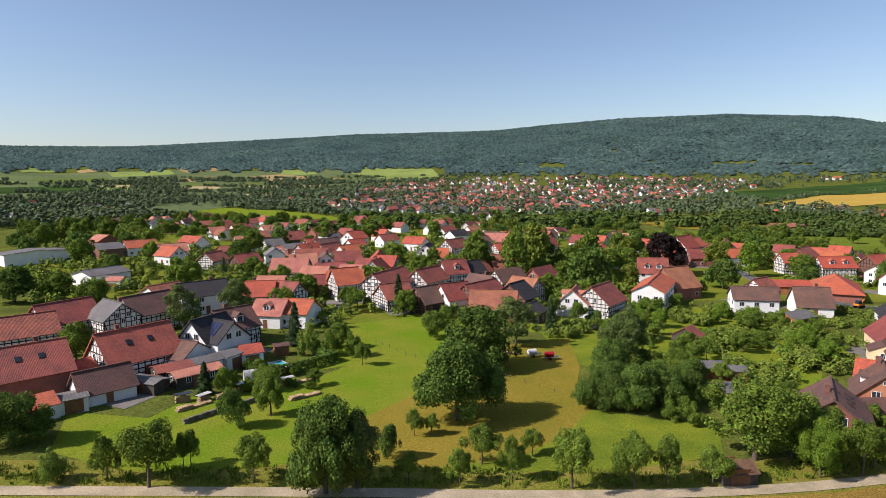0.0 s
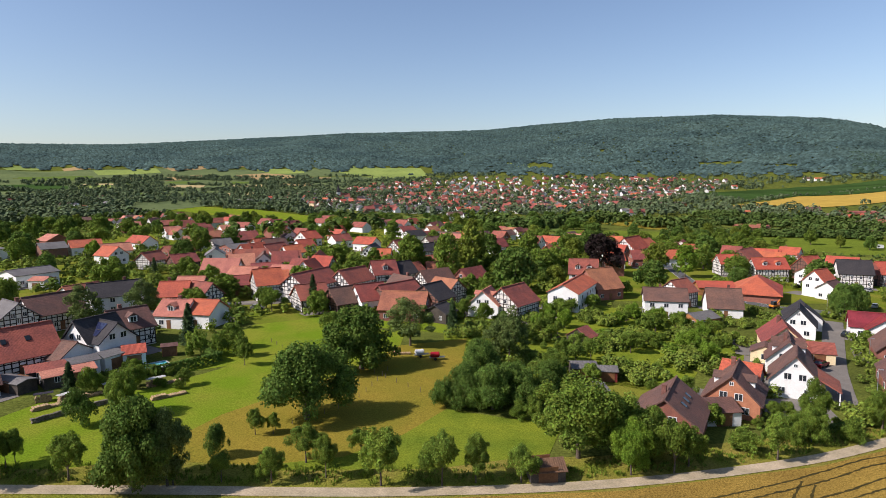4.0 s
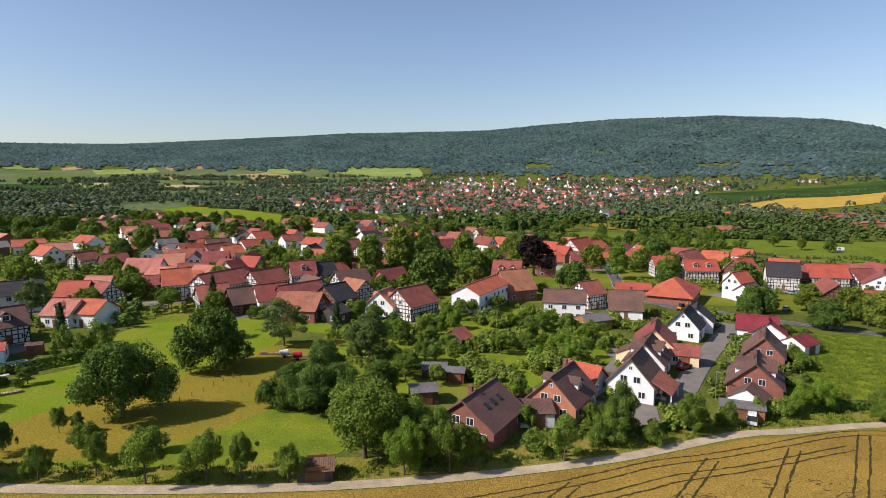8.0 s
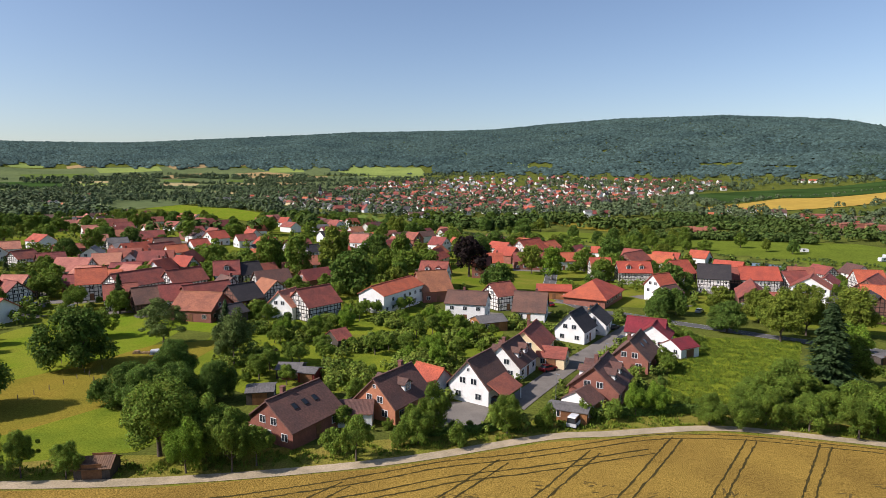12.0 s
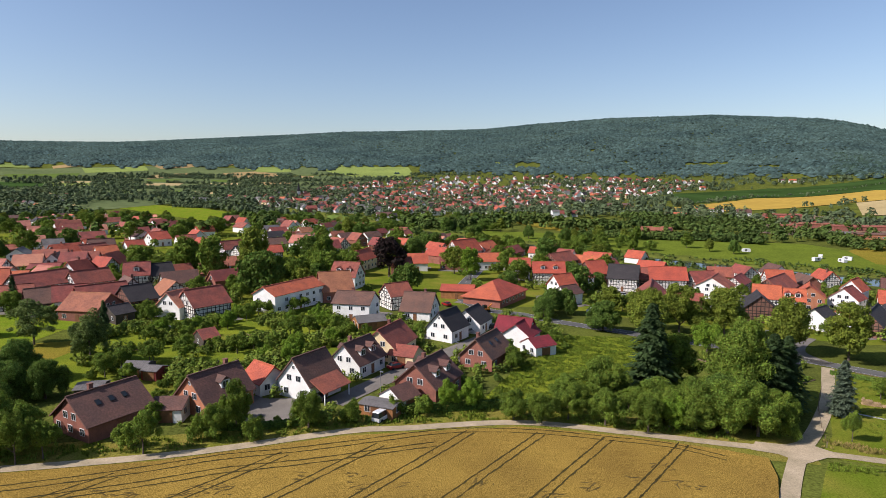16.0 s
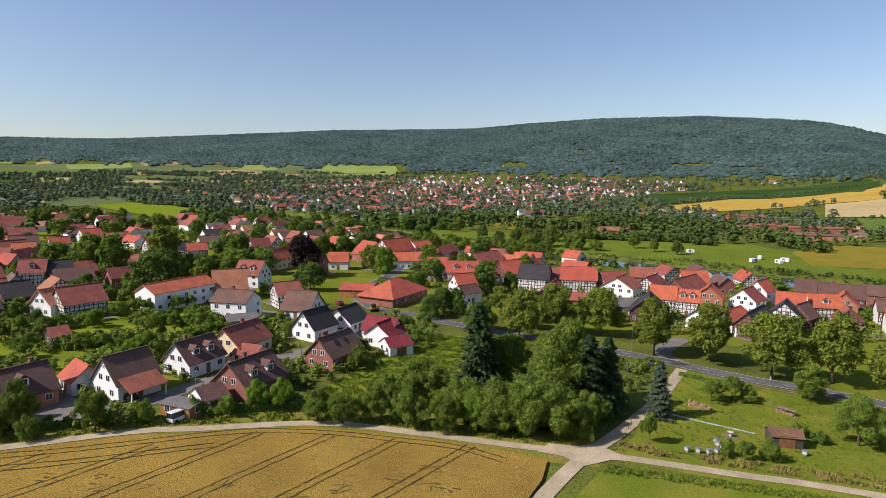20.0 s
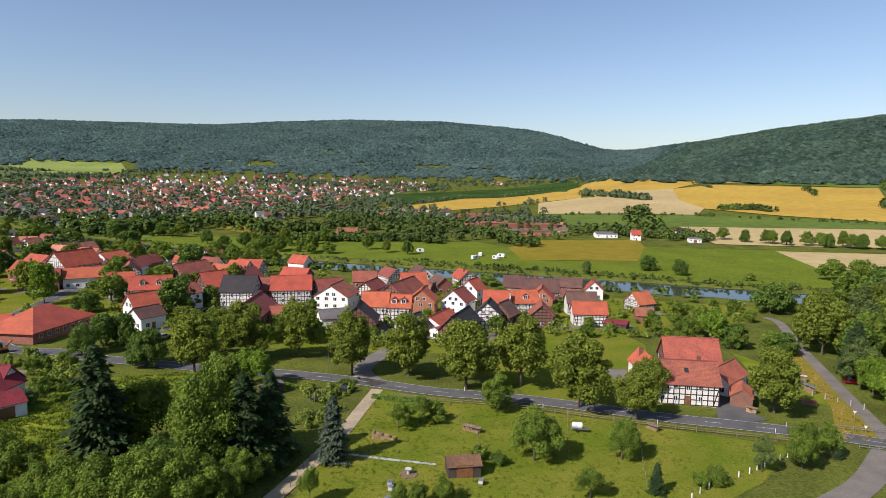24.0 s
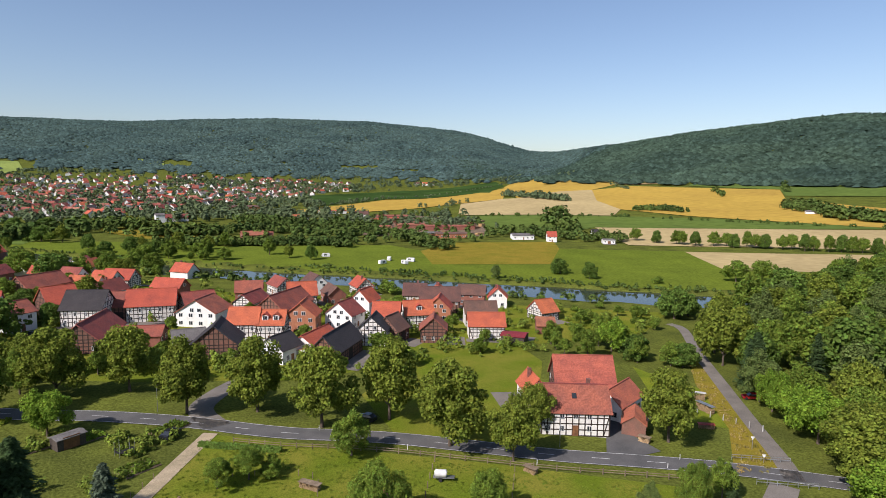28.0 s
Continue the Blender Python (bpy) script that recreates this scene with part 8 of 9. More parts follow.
shrubbery([(-175.1, 251.9), (-95.7, 295.8), (-11.6, 287.8), (64.8, 261.9), (117.7, 269.2), (212, 268.3), (317.6, 410.8), (224.3, 480.9), (130.5, 576.1), (14.3, 712.5), (-233.3, 876.3), (-701.4, 984.6)], 9000, 1.5, 6.0, 204, "garden trees and shrubs between the village houses", 50, 0.11)
shrubbery([(155.7, 216.9), (195.5, 182.9), (237.1, 160.8), (287.7, 160.3), (360.6, 160.3), (386.6, 182), (335.3, 226.7), (230.6, 305), (143.2, 324.4)], 2600, 1.0, 4.0, 205, "shrubs behind the riverside houses")
shrubbery([(183.5, 130), (187, 149), (202, 141.6), (209.4, 138), (204, 128.6), (196.5, 118.5)], 520, 0.4, 2.2, 206, "flowering shrubs and beds of the garden beside the track", 110, 0.06, 0.1)

# paved yards beside the houses
_rng = random.Random(8)
_vs, _fs = [], []
for _hx, _hy, _c, _s, _l2, _w2 in FOOT:
    if _hy < 100 or _hy > 420 or _l2 < 3.2 or _rng.random() < 0.3:
        continue
    _side, _d, _e = _rng.choice((-1, 1)), _rng.uniform(3.0, 6.5), _rng.uniform(-0.5, 3.0)
    _k = len(_vs)
    for _a, _b in ((-_l2 - 1, _w2), (_l2 + _e, _w2), (_l2 + _e, _w2 + _d), (-_l2 - 1, _w2 + _d)):
        _b *= _side
        _x, _y = _hx + _a * _s - _b * _c, _hy + _a * _c + _b * _s
        _vs.append((_x, _y, ground_z(_x, _y) + 0.07))
    _fs.append((_k, _k + 1, _k + 2, _k + 3) if _side > 0 else (_k + 3, _k + 2, _k + 1, _k))
tagged(new("paved_yards", raw_mesh("paved_yards", _vs, _fs, M["asphalt_old"])), "pale paved yards beside the village houses", "pavement", kind="structure")


def grass_tufts(poly, n, h0, h1, seed, label, mat="tall_grass"):
    """Seeding grass and weeds as many thin upright blades."""
    rng = np.random.default_rng(seed)
    xs, ys = [p[0] for p in poly], [p[1] for p in poly]
    x, y = rng.uniform(min(xs), max(xs), n), rng.uniform(min(ys), max(ys), n)
    k = inside(x, y, poly) & (np.sin(x * 0.9 + np.sin(y * 0.7) * 2) + np.sin(y * 1.1 + x * 0.3) > -0.9)
    x, y = x[k], y[k]
    m, per = len(x), 9
    h = rng.uniform(h0, h1, m)
    a = rng.uniform(0, 6.283, (m, per))
    r = rng.uniform(0.05, 0.35, (m, per))
    bx, by = x[:, None] + np.cos(a) * r, y[:, None] + np.sin(a) * r
    bz = land(x, y)[:, None] + 0.04 + 0 * bx
    tx, ty, tz = bx + np.cos(a) * 0.25 * h[:, None] + 0.1 * h[:, None], by + np.sin(a) * 0.25 * h[:, None], bz + h[:, None] * rng.uniform(0.6, 1.1, (m, per))
    b = rng.uniform(0, 6.283, (m, per))
    wx, wy = np.cos(b) * 0.045, np.sin(b) * 0.045
    v = np.stack([np.stack([bx - wx, by - wy, bz], -1), np.stack([bx + wx, by + wy, bz], -1), np.stack([tx + wx * 1.4, ty + wy * 1.4, tz], -1), np.stack([tx - wx * 1.4, ty - wy * 1.4, tz], -1)], 2).reshape(-1, 3)
    ob = new("tall_grass", soup("tall_grass", v, 4, M[mat]))
    tagged(ob, label, "grass", kind="stuff")


grass_tufts([(154.1, 161.3), (184.1, 160), (166.1, 131.1), (151, 110.4), (127, 108.3), (135.8, 128.1)], 9000, 0.2, 0.55, 301, "overgrown weeds and seeding grass on the meadow")
grass_tufts([(-60, 69.9), (-37.5, 70.5), (-10.4, 71.1), (17.4, 71.5), (46.8, 74.6), (77, 82.3), (102, 92.7), (112, 94.7), (133, 98.7), (152, 95.6), (170, 91.5), (170, 96.3), (152, 100.4), (133, 103.5), (112, 99.5), (102, 97.5), (77, 87.1), (46.8, 79.4), (17.4, 76.3), (-10.4, 75.9), (-37.5, 75.3), (-60, 74.7)], 15000, 0.2, 0.6, 302, "tall dry grass along the track")
grass_tufts([(184.0, 90.0), (196.0, 86.4), (208.0, 83.2), (221.0, 79.4), (240.0, 72.4), (242.0, 75.4), (223.0, 82.6), (209.0, 86.0), (197.0, 89.0), (186.0, 92.6)], 6000, 0.2, 0.7, 303, "straw-coloured tall grass between the track and the lawn", "dry_grass")
grass_tufts([(181.6, 84.0), (190.0, 82.0), (203.0, 78.9), (218.0, 74.4), (217.0, 72.6), (200.0, 77.0), (188.0, 79.8), (180.0, 81.4)], 2500, 0.15, 0.5, 304, "rough grass below the gravel track")
grass_tufts([(213.7, 134.9), (237.6, 116), (255.7, 102), (276.0, 84.2), (261, 77.0), (240, 77.0), (212, 87.0), (193.0, 95.3)], 8000, 0.06, 0.2, 306, "uneven clumps of grass on the orchard lawn")
grass_tufts([(291.3, 83.7), (298.8, 80.3), (307.7, 91.3), (342.7, 129.4), (353.5, 143.7), (328.5, 120.2), (308.8, 97.0)], 4000, 0.15, 0.5, 305, "dry grass along the lane", "dry_grass")

# ---- fences, vehicles and small things ----
M["car_dark"] = material("dark car paint", (0.02, 0.022, 0.026), 0.25, vary=0.03, bump=0.0, spec=0.5)
M["car_red"] = material("red car paint", (0.35, 0.015, 0.02), 0.25, vary=0.03, bump=0.0, spec=0.5)
M["car_silver"] = material("silver car paint", (0.45, 0.46, 0.47), 0.3, metal=0.4, vary=0.03, bump=0.0, spec=0.5)
M["car_white"] = material("white car paint", (0.75, 0.75, 0.74), 0.3, vary=0.03, bump=0.0, spec=0.5)
M["orange_paint"] = material("orange machine paint", (0.62, 0.20, 0.02), 0.5, vary=0.1, bump=0.0)
M["tyre"] = material("black rubber", (0.02, 0.02, 0.02), 0.9, vary=0.1, bump=0.0)
M["fence_wood"] = material("weathered fence wood", (0.24, 0.18, 0.12), 0.9, vary=0.25, scale=1, fine=6, bump=0.3, depth=0.01, per_object=0.15)
M["concrete"] = material("pale concrete", (0.5, 0.49, 0.46), 0.9, vary=0.15, scale=0.6, fine=5, bump=0.2, depth=0.01)
M["logs"] = material("cut log ends", (0.36, 0.25, 0.13), 0.9, second=(0.25, 0.17, 0.095), vary=0.25, scale=2, fine=8, bump=0.2, per_object=0.25)
M["pool"] = material("pool water", (0.10, 0.50, 0.52), 0.05, vary=0.05, bump=0.05, spec=0.6)
M["metal"] = material("galvanised metal", (0.5, 0.51, 0.52), 0.45, metal=0.8, vary=0.1, bump=0.0)
# straw and soil colour, darkened to include the shade of the standing wheat
M["lane"] = material("trampled straw and soil with painted wheat shade", (0.06, 0.045, 0.012), 0.95, second=(0.045, 0.036, 0.011), vary=0.3, scale=0.4, fine=3, bump=0.6, depth=0.1, spec=0.1)
# dark tone paints the shadow side of flattened stalks
M["lodged"] = material("lodged wheat with painted shade", (0.12, 0.08, 0.022), 0.95, second=(0.075, 0.055, 0.018), vary=0.35, scale=0.8, fine=3, bump=0.8, depth=0.2, spec=0.1)
M["road_paint"] = material("white road paint", (0.62, 0.62, 0.6), 0.7, vary=0.1, bump=0.0)


def wheel_mesh(r, w):
    bm = bmesh.new()
    bmesh.ops.create_cone(bm, cap_ends=True, segments=14, radius1=r, radius2=r, depth=w, matrix=pose(0, 0, 0, 90))
    me = bpy.data.meshes.new("wheel")
    bm.to_mesh(me)
    bm.free()
    me.materials.append(M["tyre"])
    return me


WHEEL = wheel_mesh(0.32, 0.22)


def prism(prof, y0, y1, inset=0.0):
    bm = bmesh.new()
    a = [bm.verts.new((x, y0 + (inset if z > 1.0 else 0), z)) for x, z in prof]
    b = [bm.verts.new((x, y1 - (inset if z > 1.0 else 0), z)) for x, z in prof]
    bm.faces.new(a)
    bm.faces.new(b[::-1])
    for i in range(len(prof)):
        j = (i + 1) % len(prof)
        bm.faces.new((a[i], b[i], b[j], a[j]))
    bmesh.ops.recalc_face_normals(bm, faces=bm.faces)
    return bm


def car(x, y, turn, paint, label, van=False):
    c = new("car" if not van else "van")
    c.matrix_basis = pose(x, y, ground_z(x, y) + 0.11, 0, 0, turn)
    tagged(c, label, "car" if not van else "van", group="parked cars")
    k = 1.25 if van else 1.0
    body = [(-2.1, 0.3), (2.1, 0.3), (2.15, 0.62), (1.95, 0.85), (0.95, 0.95), (-1.7, 0.98), (-2.1, 0.9)]
    part("body", prism(body, -0.86, 0.86), M[paint], c)
    cabin = [(-1.75, 0.97), (1.0, 0.94), (0.35, 1.4 * k), (-1.25, 1.45 * k)] if not van else [(-2.05, 0.95), (1.6, 0.94), (1.2, 1.85), (-2.0, 1.9)]
    part("cabin_glass", prism(cabin, -0.8, 0.8, 0.14), M["glass"], c)
    roof = [(-1.25, 1.44 * k), (0.35, 1.39 * k), (0.25, 1.46 * k), (-1.15, 1.5 * k)] if not van else [(-2.02, 1.88), (1.22, 1.84), (1.1, 1.95), (-1.95, 2.0)]
    part("roof", prism(roof, -0.76, 0.76, 0.08), M[paint], c)
    for wx in (-1.3, 1.3):
        for s in (-1, 1):
            child("wheel", WHEEL, c, pose(wx, s * 0.78, 0.32))
    return c


car(108.1, 126.6, 35, "car_red", "small red car parked beside the estate street")
car(94.0, 105.2, 160, "car_dark", "dark car parked on the turning place")
car(107.9, 96.6, 60, "car_white", "white van parked beside the timber sheds", True)
car(121.5, 152.5, 50, "car_dark", "dark car in front of white houses")
car(137.5, 158.0, 60, "car_silver", "silver car parked on the estate street")
car(-37.0, 170.5, 100, "car_white", "white van on the village street", True)
car(-29.5, 173.5, 10, "car_silver", "silver car beside the half-timbered house")
car(-66.0, 128.0, 100, "car_white", "white car parked in the farm lane")
car(120.0, 198.0, 120, "car_red", "red car beside the main road")
car(189.5, 226.0, 110, "car_silver", "silver car in front of the long barn")
car(181.0, 228.0, 60, "car_dark", "dark car beside the white house")
car(208.0, 138.0, 50, "car_dark", "dark car under trees beside the track")
car(243.0, 131.0, 124, "car_dark", "dark car parked under the linden trees")
car(299.0, 110.0, 20, "car_dark", "dark covered vehicle in the farm yard")
car(303.0, 108.0, 120, "car_silver", "silver car wreck in the farm yard")
car(331.0, 106.6, 140, "car_red", "red car parked beside the lane")


def digger(x, y):
    d = new("digger")
    d.matrix_basis = pose(x, y, ground_z(x, y) + 0.1, 0, 0, 20)
    tagged(d, "small orange digger parked beside the road", "digger")
    bm = bmesh.new()
    box(bm, -1.4, 1.4, -0.9, 0.9, 0.75, 1.3)
    part("chassis", bm, M["orange_paint"], d)
    part("cab", prism([(-1.0, 1.3), (0.4, 1.3), (0.3, 2.5), (-0.9, 2.5)], -0.6, 0.6), M["glass"], d)
    part("boom", prism([(0.6, 1.2), (1.0, 1.2), (2.6, 2.6), (2.3, 2.8)], -0.15, 0.15), M["orange_paint"], d)
    for s in (-1, 1):
        part("crawler_track", prism([(-1.5, 0.2), (-1.2, 0.0), (1.2, 0.0), (1.5, 0.2), (1.5, 0.6), (1.2, 0.8), (-1.2, 0.8), (-1.5, 0.6)], s * 0.75 - 0.22, s * 0.75 + 0.22), M["tyre"], d)


digger(133.0, 189.5)


def fence(line, gap, h, rails, label, mat="fence_wood", post=0.07, step=1.0):
    """Posts along a line with rails between them."""
    pts = curve_points(line, gap)
    f = new("fence")
    x0, y0 = pts[0]
    f.matrix_basis = pose(x0, y0, ground_z(x0, y0))
    tagged(f, label, "fence")
    bm = bmesh.new()
    box(bm, -post, post, -post, post, -0.2, h)
    pm = bpy.data.meshes.new("post")
    bm.to_mesh(pm)
    bm.free()
    pm.materials.append(M[mat])
    z0 = ground_z(x0, y0)
    for k, (x, y) in enumerate(pts):
        z = ground_z(x, y)
        child("post", pm, f, pose(x - x0, y - y0, z - z0))
        if k and rails:
            xa, ya = pts[k - 1]
            za = ground_z(xa, ya)
            d = math.hypot(x - xa, y - ya)
            bm = bmesh.new()
            for r in range(1):
                for zz in rails:
                    box(bm, 0, d, -0.025, 0.025, zz - 0.05, zz + 0.05)
            ob = part("rail", bm, M[mat], f)
            ob.matrix_basis = pose(xa - x0, ya - y0, za - z0, 0, -math.degrees(math.atan2(z - za, d)), math.degrees(math.atan2(y - ya, x - xa)))
    return f


def shifted(line, o):
    out = []
    pts = curve_points(line, 6.0)
    for k, (x, y) in enumerate(pts):
        x0, y0 = pts[max(0, k - 1)]
        x1, y1 = pts[min(len(pts) - 1, k + 1)]
        d = math.hypot(x1 - x0, y1 - y0) or 1
        out.append((x - (y1 - y0) / d * o, y + (x1 - x0) / d * o))
    return out


_tail = [p for p in MAIN_ROAD if p[0] > 212]
fence(shifted(_tail, -6.2)[:-3], 2.6, 1.1, (0.45, 0.85), "weathered wooden post-and-rail fence along the road")
fence([(20.0, 106.0), (8.0, 118.0), (-6.0, 126.0), (-16.0, 138.0)], 3.0, 1.0, (), "row of thin pasture fence posts", post=0.05)
fence([(-2.0, 88.0), (8.0, 100.0), (13.0, 118.0)], 3.0, 1.0, (), "thin wooden pasture fence posts", post=0.05)
fence([(185.0, 90.0), (194.0, 107.0), (204.0, 122.0)], 2.8, 1.1, (), "slim posts of a wire fence beside the track", post=0.05)
fence([(305.0, 112.0), (311.0, 103.0), (314.0, 93.0)], 2.2, 1.4, (), "white concrete fence posts round the farm yard", "concrete")
fence([(215.0, 118.0), (226.0, 112.0), (222.0, 100.0)], 3.0, 1.1, (), "garden fence posts across the orchard", post=0.05)


def strip(name, line, width, mat, lift, label, parent_label="marking"):
    return ribbon(name, line, width, M[mat], lift, label, parent_label, step=2.0)


strip("garden_path", [(200.4, 106.8), (206.5, 102.6), (213.0, 98.6)], 0.7, "concrete", 0.08, "thin pale garden path to the hut", "path")
fence([(276.5, 81.8), (261.6, 78.9), (250.7, 77.2), (240.0, 73.5)], 2.4, 1.1, (), "row of white wooden posts along the field road", "white_paint", 0.07)
fence([(256.9, 100.3), (249.0, 90.5), (241.6, 81.0)], 3.0, 1.2, (), "thin fence posts across the orchard lawn", post=0.05)
fence([(246.5, 109.2), (241.0, 101.5), (235.9, 94.0)], 2.6, 1.2, (), "grey fence posts beside the garden shed", post=0.06)
# road markings: dashed centre line and edge lines
_pts = curve_points(MAIN_ROAD, 1.5)
_k = 0
while _k + 3 < len(_pts):
    strip("road_marking", _pts[_k:_k + 3], 0.14, "road_paint", 0.118, "short white dash on the asphalt")
    _k += 6
for _o in (-2.5, 2.5):
    strip("road_marking", shifted(MAIN_ROAD, _o), 0.12, "road_paint", 0.118, "thin white edge line of the road")

# tractor lanes in the wheat


def wheel_track(line, seed, label):
    """One wheel's lane through the crop: a ribbon whose edges wander and fray."""
    rng = random.Random(seed)
    pts = curve_points(line, 0.6)
    vs, fs = [], []
    drift = 0.0
    for k, (x, y) in enumerate(pts):
        x0, y0 = pts[max(0, k - 1)]
        x1, y1 = pts[min(len(pts) - 1, k + 1)]
        d = math.hypot(x1 - x0, y1 - y0) or 1
        nx, ny = -(y1 - y0) / d, (x1 - x0) / d
        drift = drift * 0.9 + rng.gauss(0, 0.025)
        for o in (drift - rng.uniform(0.05, 0.24), drift + rng.uniform(0.05, 0.24)):
            vs.append((x + nx * o, y + ny * o, ground_z(x + nx * o, y + ny * o) + 0.475))
        if k:
            fs.append((2 * k - 1, 2 * k - 2, 2 * k, 2 * k + 1))
    tagged(new("wheat_lane", raw_mesh("wheat_lane", vs, fs, M["lane"], True)), label, "lane", kind="structure")


_seed = 0
for _x0, _y0, _x1, _y1 in ((86.7, 71.6, 94.2, 81.3), (99.0, 72.3, 108.8, 85.5), (110.5, 73.1, 123.8, 91.5), (123.2, 73.8, 136.1, 91.6), (135.8, 74.6, 147.6, 90.3), (148.0, 74.0, 160.0, 89.0), (66.0, 66.0, 72.0, 73.0)):
    _dx, _dy = _x1 - _x0, _y1 - _y0
    for _s in (-0.8, 0.8):
        _n = math.hypot(_dx, _dy)
        _ox, _oy = -_dy / _n * _s, _dx / _n * _s
        _seed += 1
        wheel_track([(_x1 + _ox, _y1 + _oy), (_x0 + _ox, _y0 + _oy), (_x0 - _dx * 2.2 + _ox, _y0 - _dy * 2.2 + _oy), (_x0 - _dx * 4 + _ox, _y0 - _dy * 4 + _oy)], _seed, "dark tractor lane through the wheat")
_head = [(20.0, 62.0), (50.0, 66.0), (72.0, 73.5), (85.1, 79.5), (94.8, 82.4), (102.7, 85.2), (109.1, 87.7), (116.2, 90.4), (124.4, 92.2), (135.9, 92.3), (147.3, 90.3), (156.9, 88.4), (165.0, 84.0)]
for _o in (-0.8, 0.8):
    wheel_track(shifted(_head, _o), 60 + int(_o * 10), "dark tractor lane round the field edge")
    wheel_track(shifted(shifted(_head[:8], -4.5), _o), 80 + int(_o * 10), "dark tractor lane round the field edge")
# flattened wheat as thin streaks, their shadow lines given by dark colour
_rng = random.Random(12)
for _k in range(34):
    _x = _rng.uniform(60, 162)
    _y = 58 + _rng.random() * max(2.0, min(30, (_x - 40) * 0.3))
    _a = _rng.uniform(-0.2, 0.7)
    _vs, _fs = [], []
    for _j in range(_rng.randint(4, 11)):
        _cx, _cy = _x + _rng.gauss(0, 1.1), _y + _rng.gauss(0, 0.6)
        _b, _l, _w = _a + _rng.gauss(0, 0.4), _rng.uniform(0.3, 1.4), _rng.uniform(0.06, 0.2)
        _n0 = len(_vs)
        for _i in range(7):
            _t = _i / 7 * 6.283
            _px, _py = math.cos(_t) * _l * _rng.uniform(0.5, 1.2), math.sin(_t) * _w * _rng.uniform(0.4, 1.4)
            _qx, _qy = _cx + _px * math.cos(_b) - _py * math.sin(_b), _cy + _px * math.sin(_b) + _py * math.cos(_b)
            _vs.append((_qx, _qy, ground_z(_qx, _qy) + 0.468 + 0.002 * (_j % 3)))
        _fs.append(tuple(range(_n0, _n0 + 7)))
    tagged(new("lodged_wheat", raw_mesh("lodged_wheat", _vs, _fs, M["lodged"])), "flattened torn patch of wheat with painted shadow streaks", "patch", kind="structure")


def log_pile(x, y, turn, length, height, label):
    p = new("log_pile")
    p.matrix_basis = pose(x, y, ground_z(x, y) + 0.04, 0, 0, turn)
    tagged(p, label, "log pile")
    bm = bmesh.new()
    bmesh.ops.create_cone(bm, cap_ends=True, segments=8, radius1=0.2, radius2=0.2, depth=1.1, matrix=pose(0, 0, 0, 90))
    me = bpy.data.meshes.new("log")
    bm.to_mesh(me)
    bm.free()
    me.materials.append(M["logs"])
    rng = random.Random(int(x))
    n = int(length / 0.4)
    for i in range(n):
        for j in range(max(1, int(height / 0.36 * (1 - i / n * 0.75)))):
            child("log", me, p, pose(-length / 2 + i * 0.4 + (j % 2) * 0.2, rng.uniform(-0.08, 0.08), 0.2 + j * 0.35, rng.uniform(-4, 4), 0, 0))


log_pile(208.3, 110.8, -28, 4.8, 1.5, "heap of split firewood on the lawn")
log_pile(15.5, 130.2, 8, 4.0, 0.9, "stack of planks and logs on the pasture")
log_pile(-24.0, 101.5, 40, 6.0, 1.0, "covered firewood stack beside the meadow")
log_pile(-27.0, 108.5, 40, 6.5, 1.0, "covered firewood stack beside the hedge")
log_pile(-41.0, 96.0, 50, 6.0, 1.0, "long firewood stack in the farm garden")
log_pile(-37.5, 101.0, 50, 4.0, 1.0, "firewood stack in the farm garden")


def tank_trailer(x, y, turn, paint, label):
    t = new("trailer")
    t.matrix_basis = pose(x, y, ground_z(x, y) + 0.07, 0, 0, turn)
    tagged(t, label, "trailer")
    bm = bmesh.new()
    bmesh.ops.create_cone(bm, cap_ends=True, segments=16, radius1=0.6, radius2=0.6, depth=2.0, matrix=pose(0, 0, 1.15, 0, 90, 0))
    bmesh.ops.bevel(bm, geom=[e for e in bm.edges if abs(e.verts[0].co.x - e.verts[1].co.x) < 0.01], offset=0.15, segments=2, affect="EDGES")
    part("tank", bm, M[paint], t)
    bm = bmesh.new()
    box(bm, -1.2, 2.2, -0.5, 0.5, 0.5, 0.6)
    part("frame", bm, M["metal"], t)
    for s in (-1, 1):
        child("wheel", WHEEL, t, pose(0, s * 0.7, 0.32))


tank_trailer(19.3, 128.2, 20, "car_white", "white water tank trailer on the pasture")
tank_trailer(22.7, 126.4, 10, "car_red", "red spreader trailer on the pasture")
tank_trailer(244.2, 103.0, -34, "car_white", "long white boat trailer with red frame on the lawn")


def hive(x, y, turn):
    b = new("beehive")
    b.matrix_basis = pose(x, y, ground_z(x, y) + 0.05, 0, 0, turn)
    tagged(b, "grey-white wooden beehive box on the lawn", "beehive", group="beehives")
    for nm, z0, z1, q, m in (("stand", 0, 0.3, 0.3, "fence_wood"), ("box", 0.3, 0.85, 0.34, "concrete"), ("lid", 0.85, 0.95, 0.4, "metal")):
        bm = bmesh.new()
        box(bm, -q, q, -q, q, z0, z1)
        part(nm, bm, M[m], b)


for _x, _y in ((196.9, 90.1), (198.6, 89.7), (200.3, 89.3), (201.8, 89.6), (203.2, 92.5), (203.4, 91.0), (203.6, 94.0), (217.0, 90.0)):
    hive(_x, _y, random.Random(int(_x * 10)).uniform(0, 60))

# stone circle with a bird bath
_o = new("bird_bath")
_o.matrix_basis = pose(207.5, 96.8, ground_z(207.5, 96.8) + 0.05)
tagged(_o, "white stone bird bath in a round gravel bed", "bird bath")
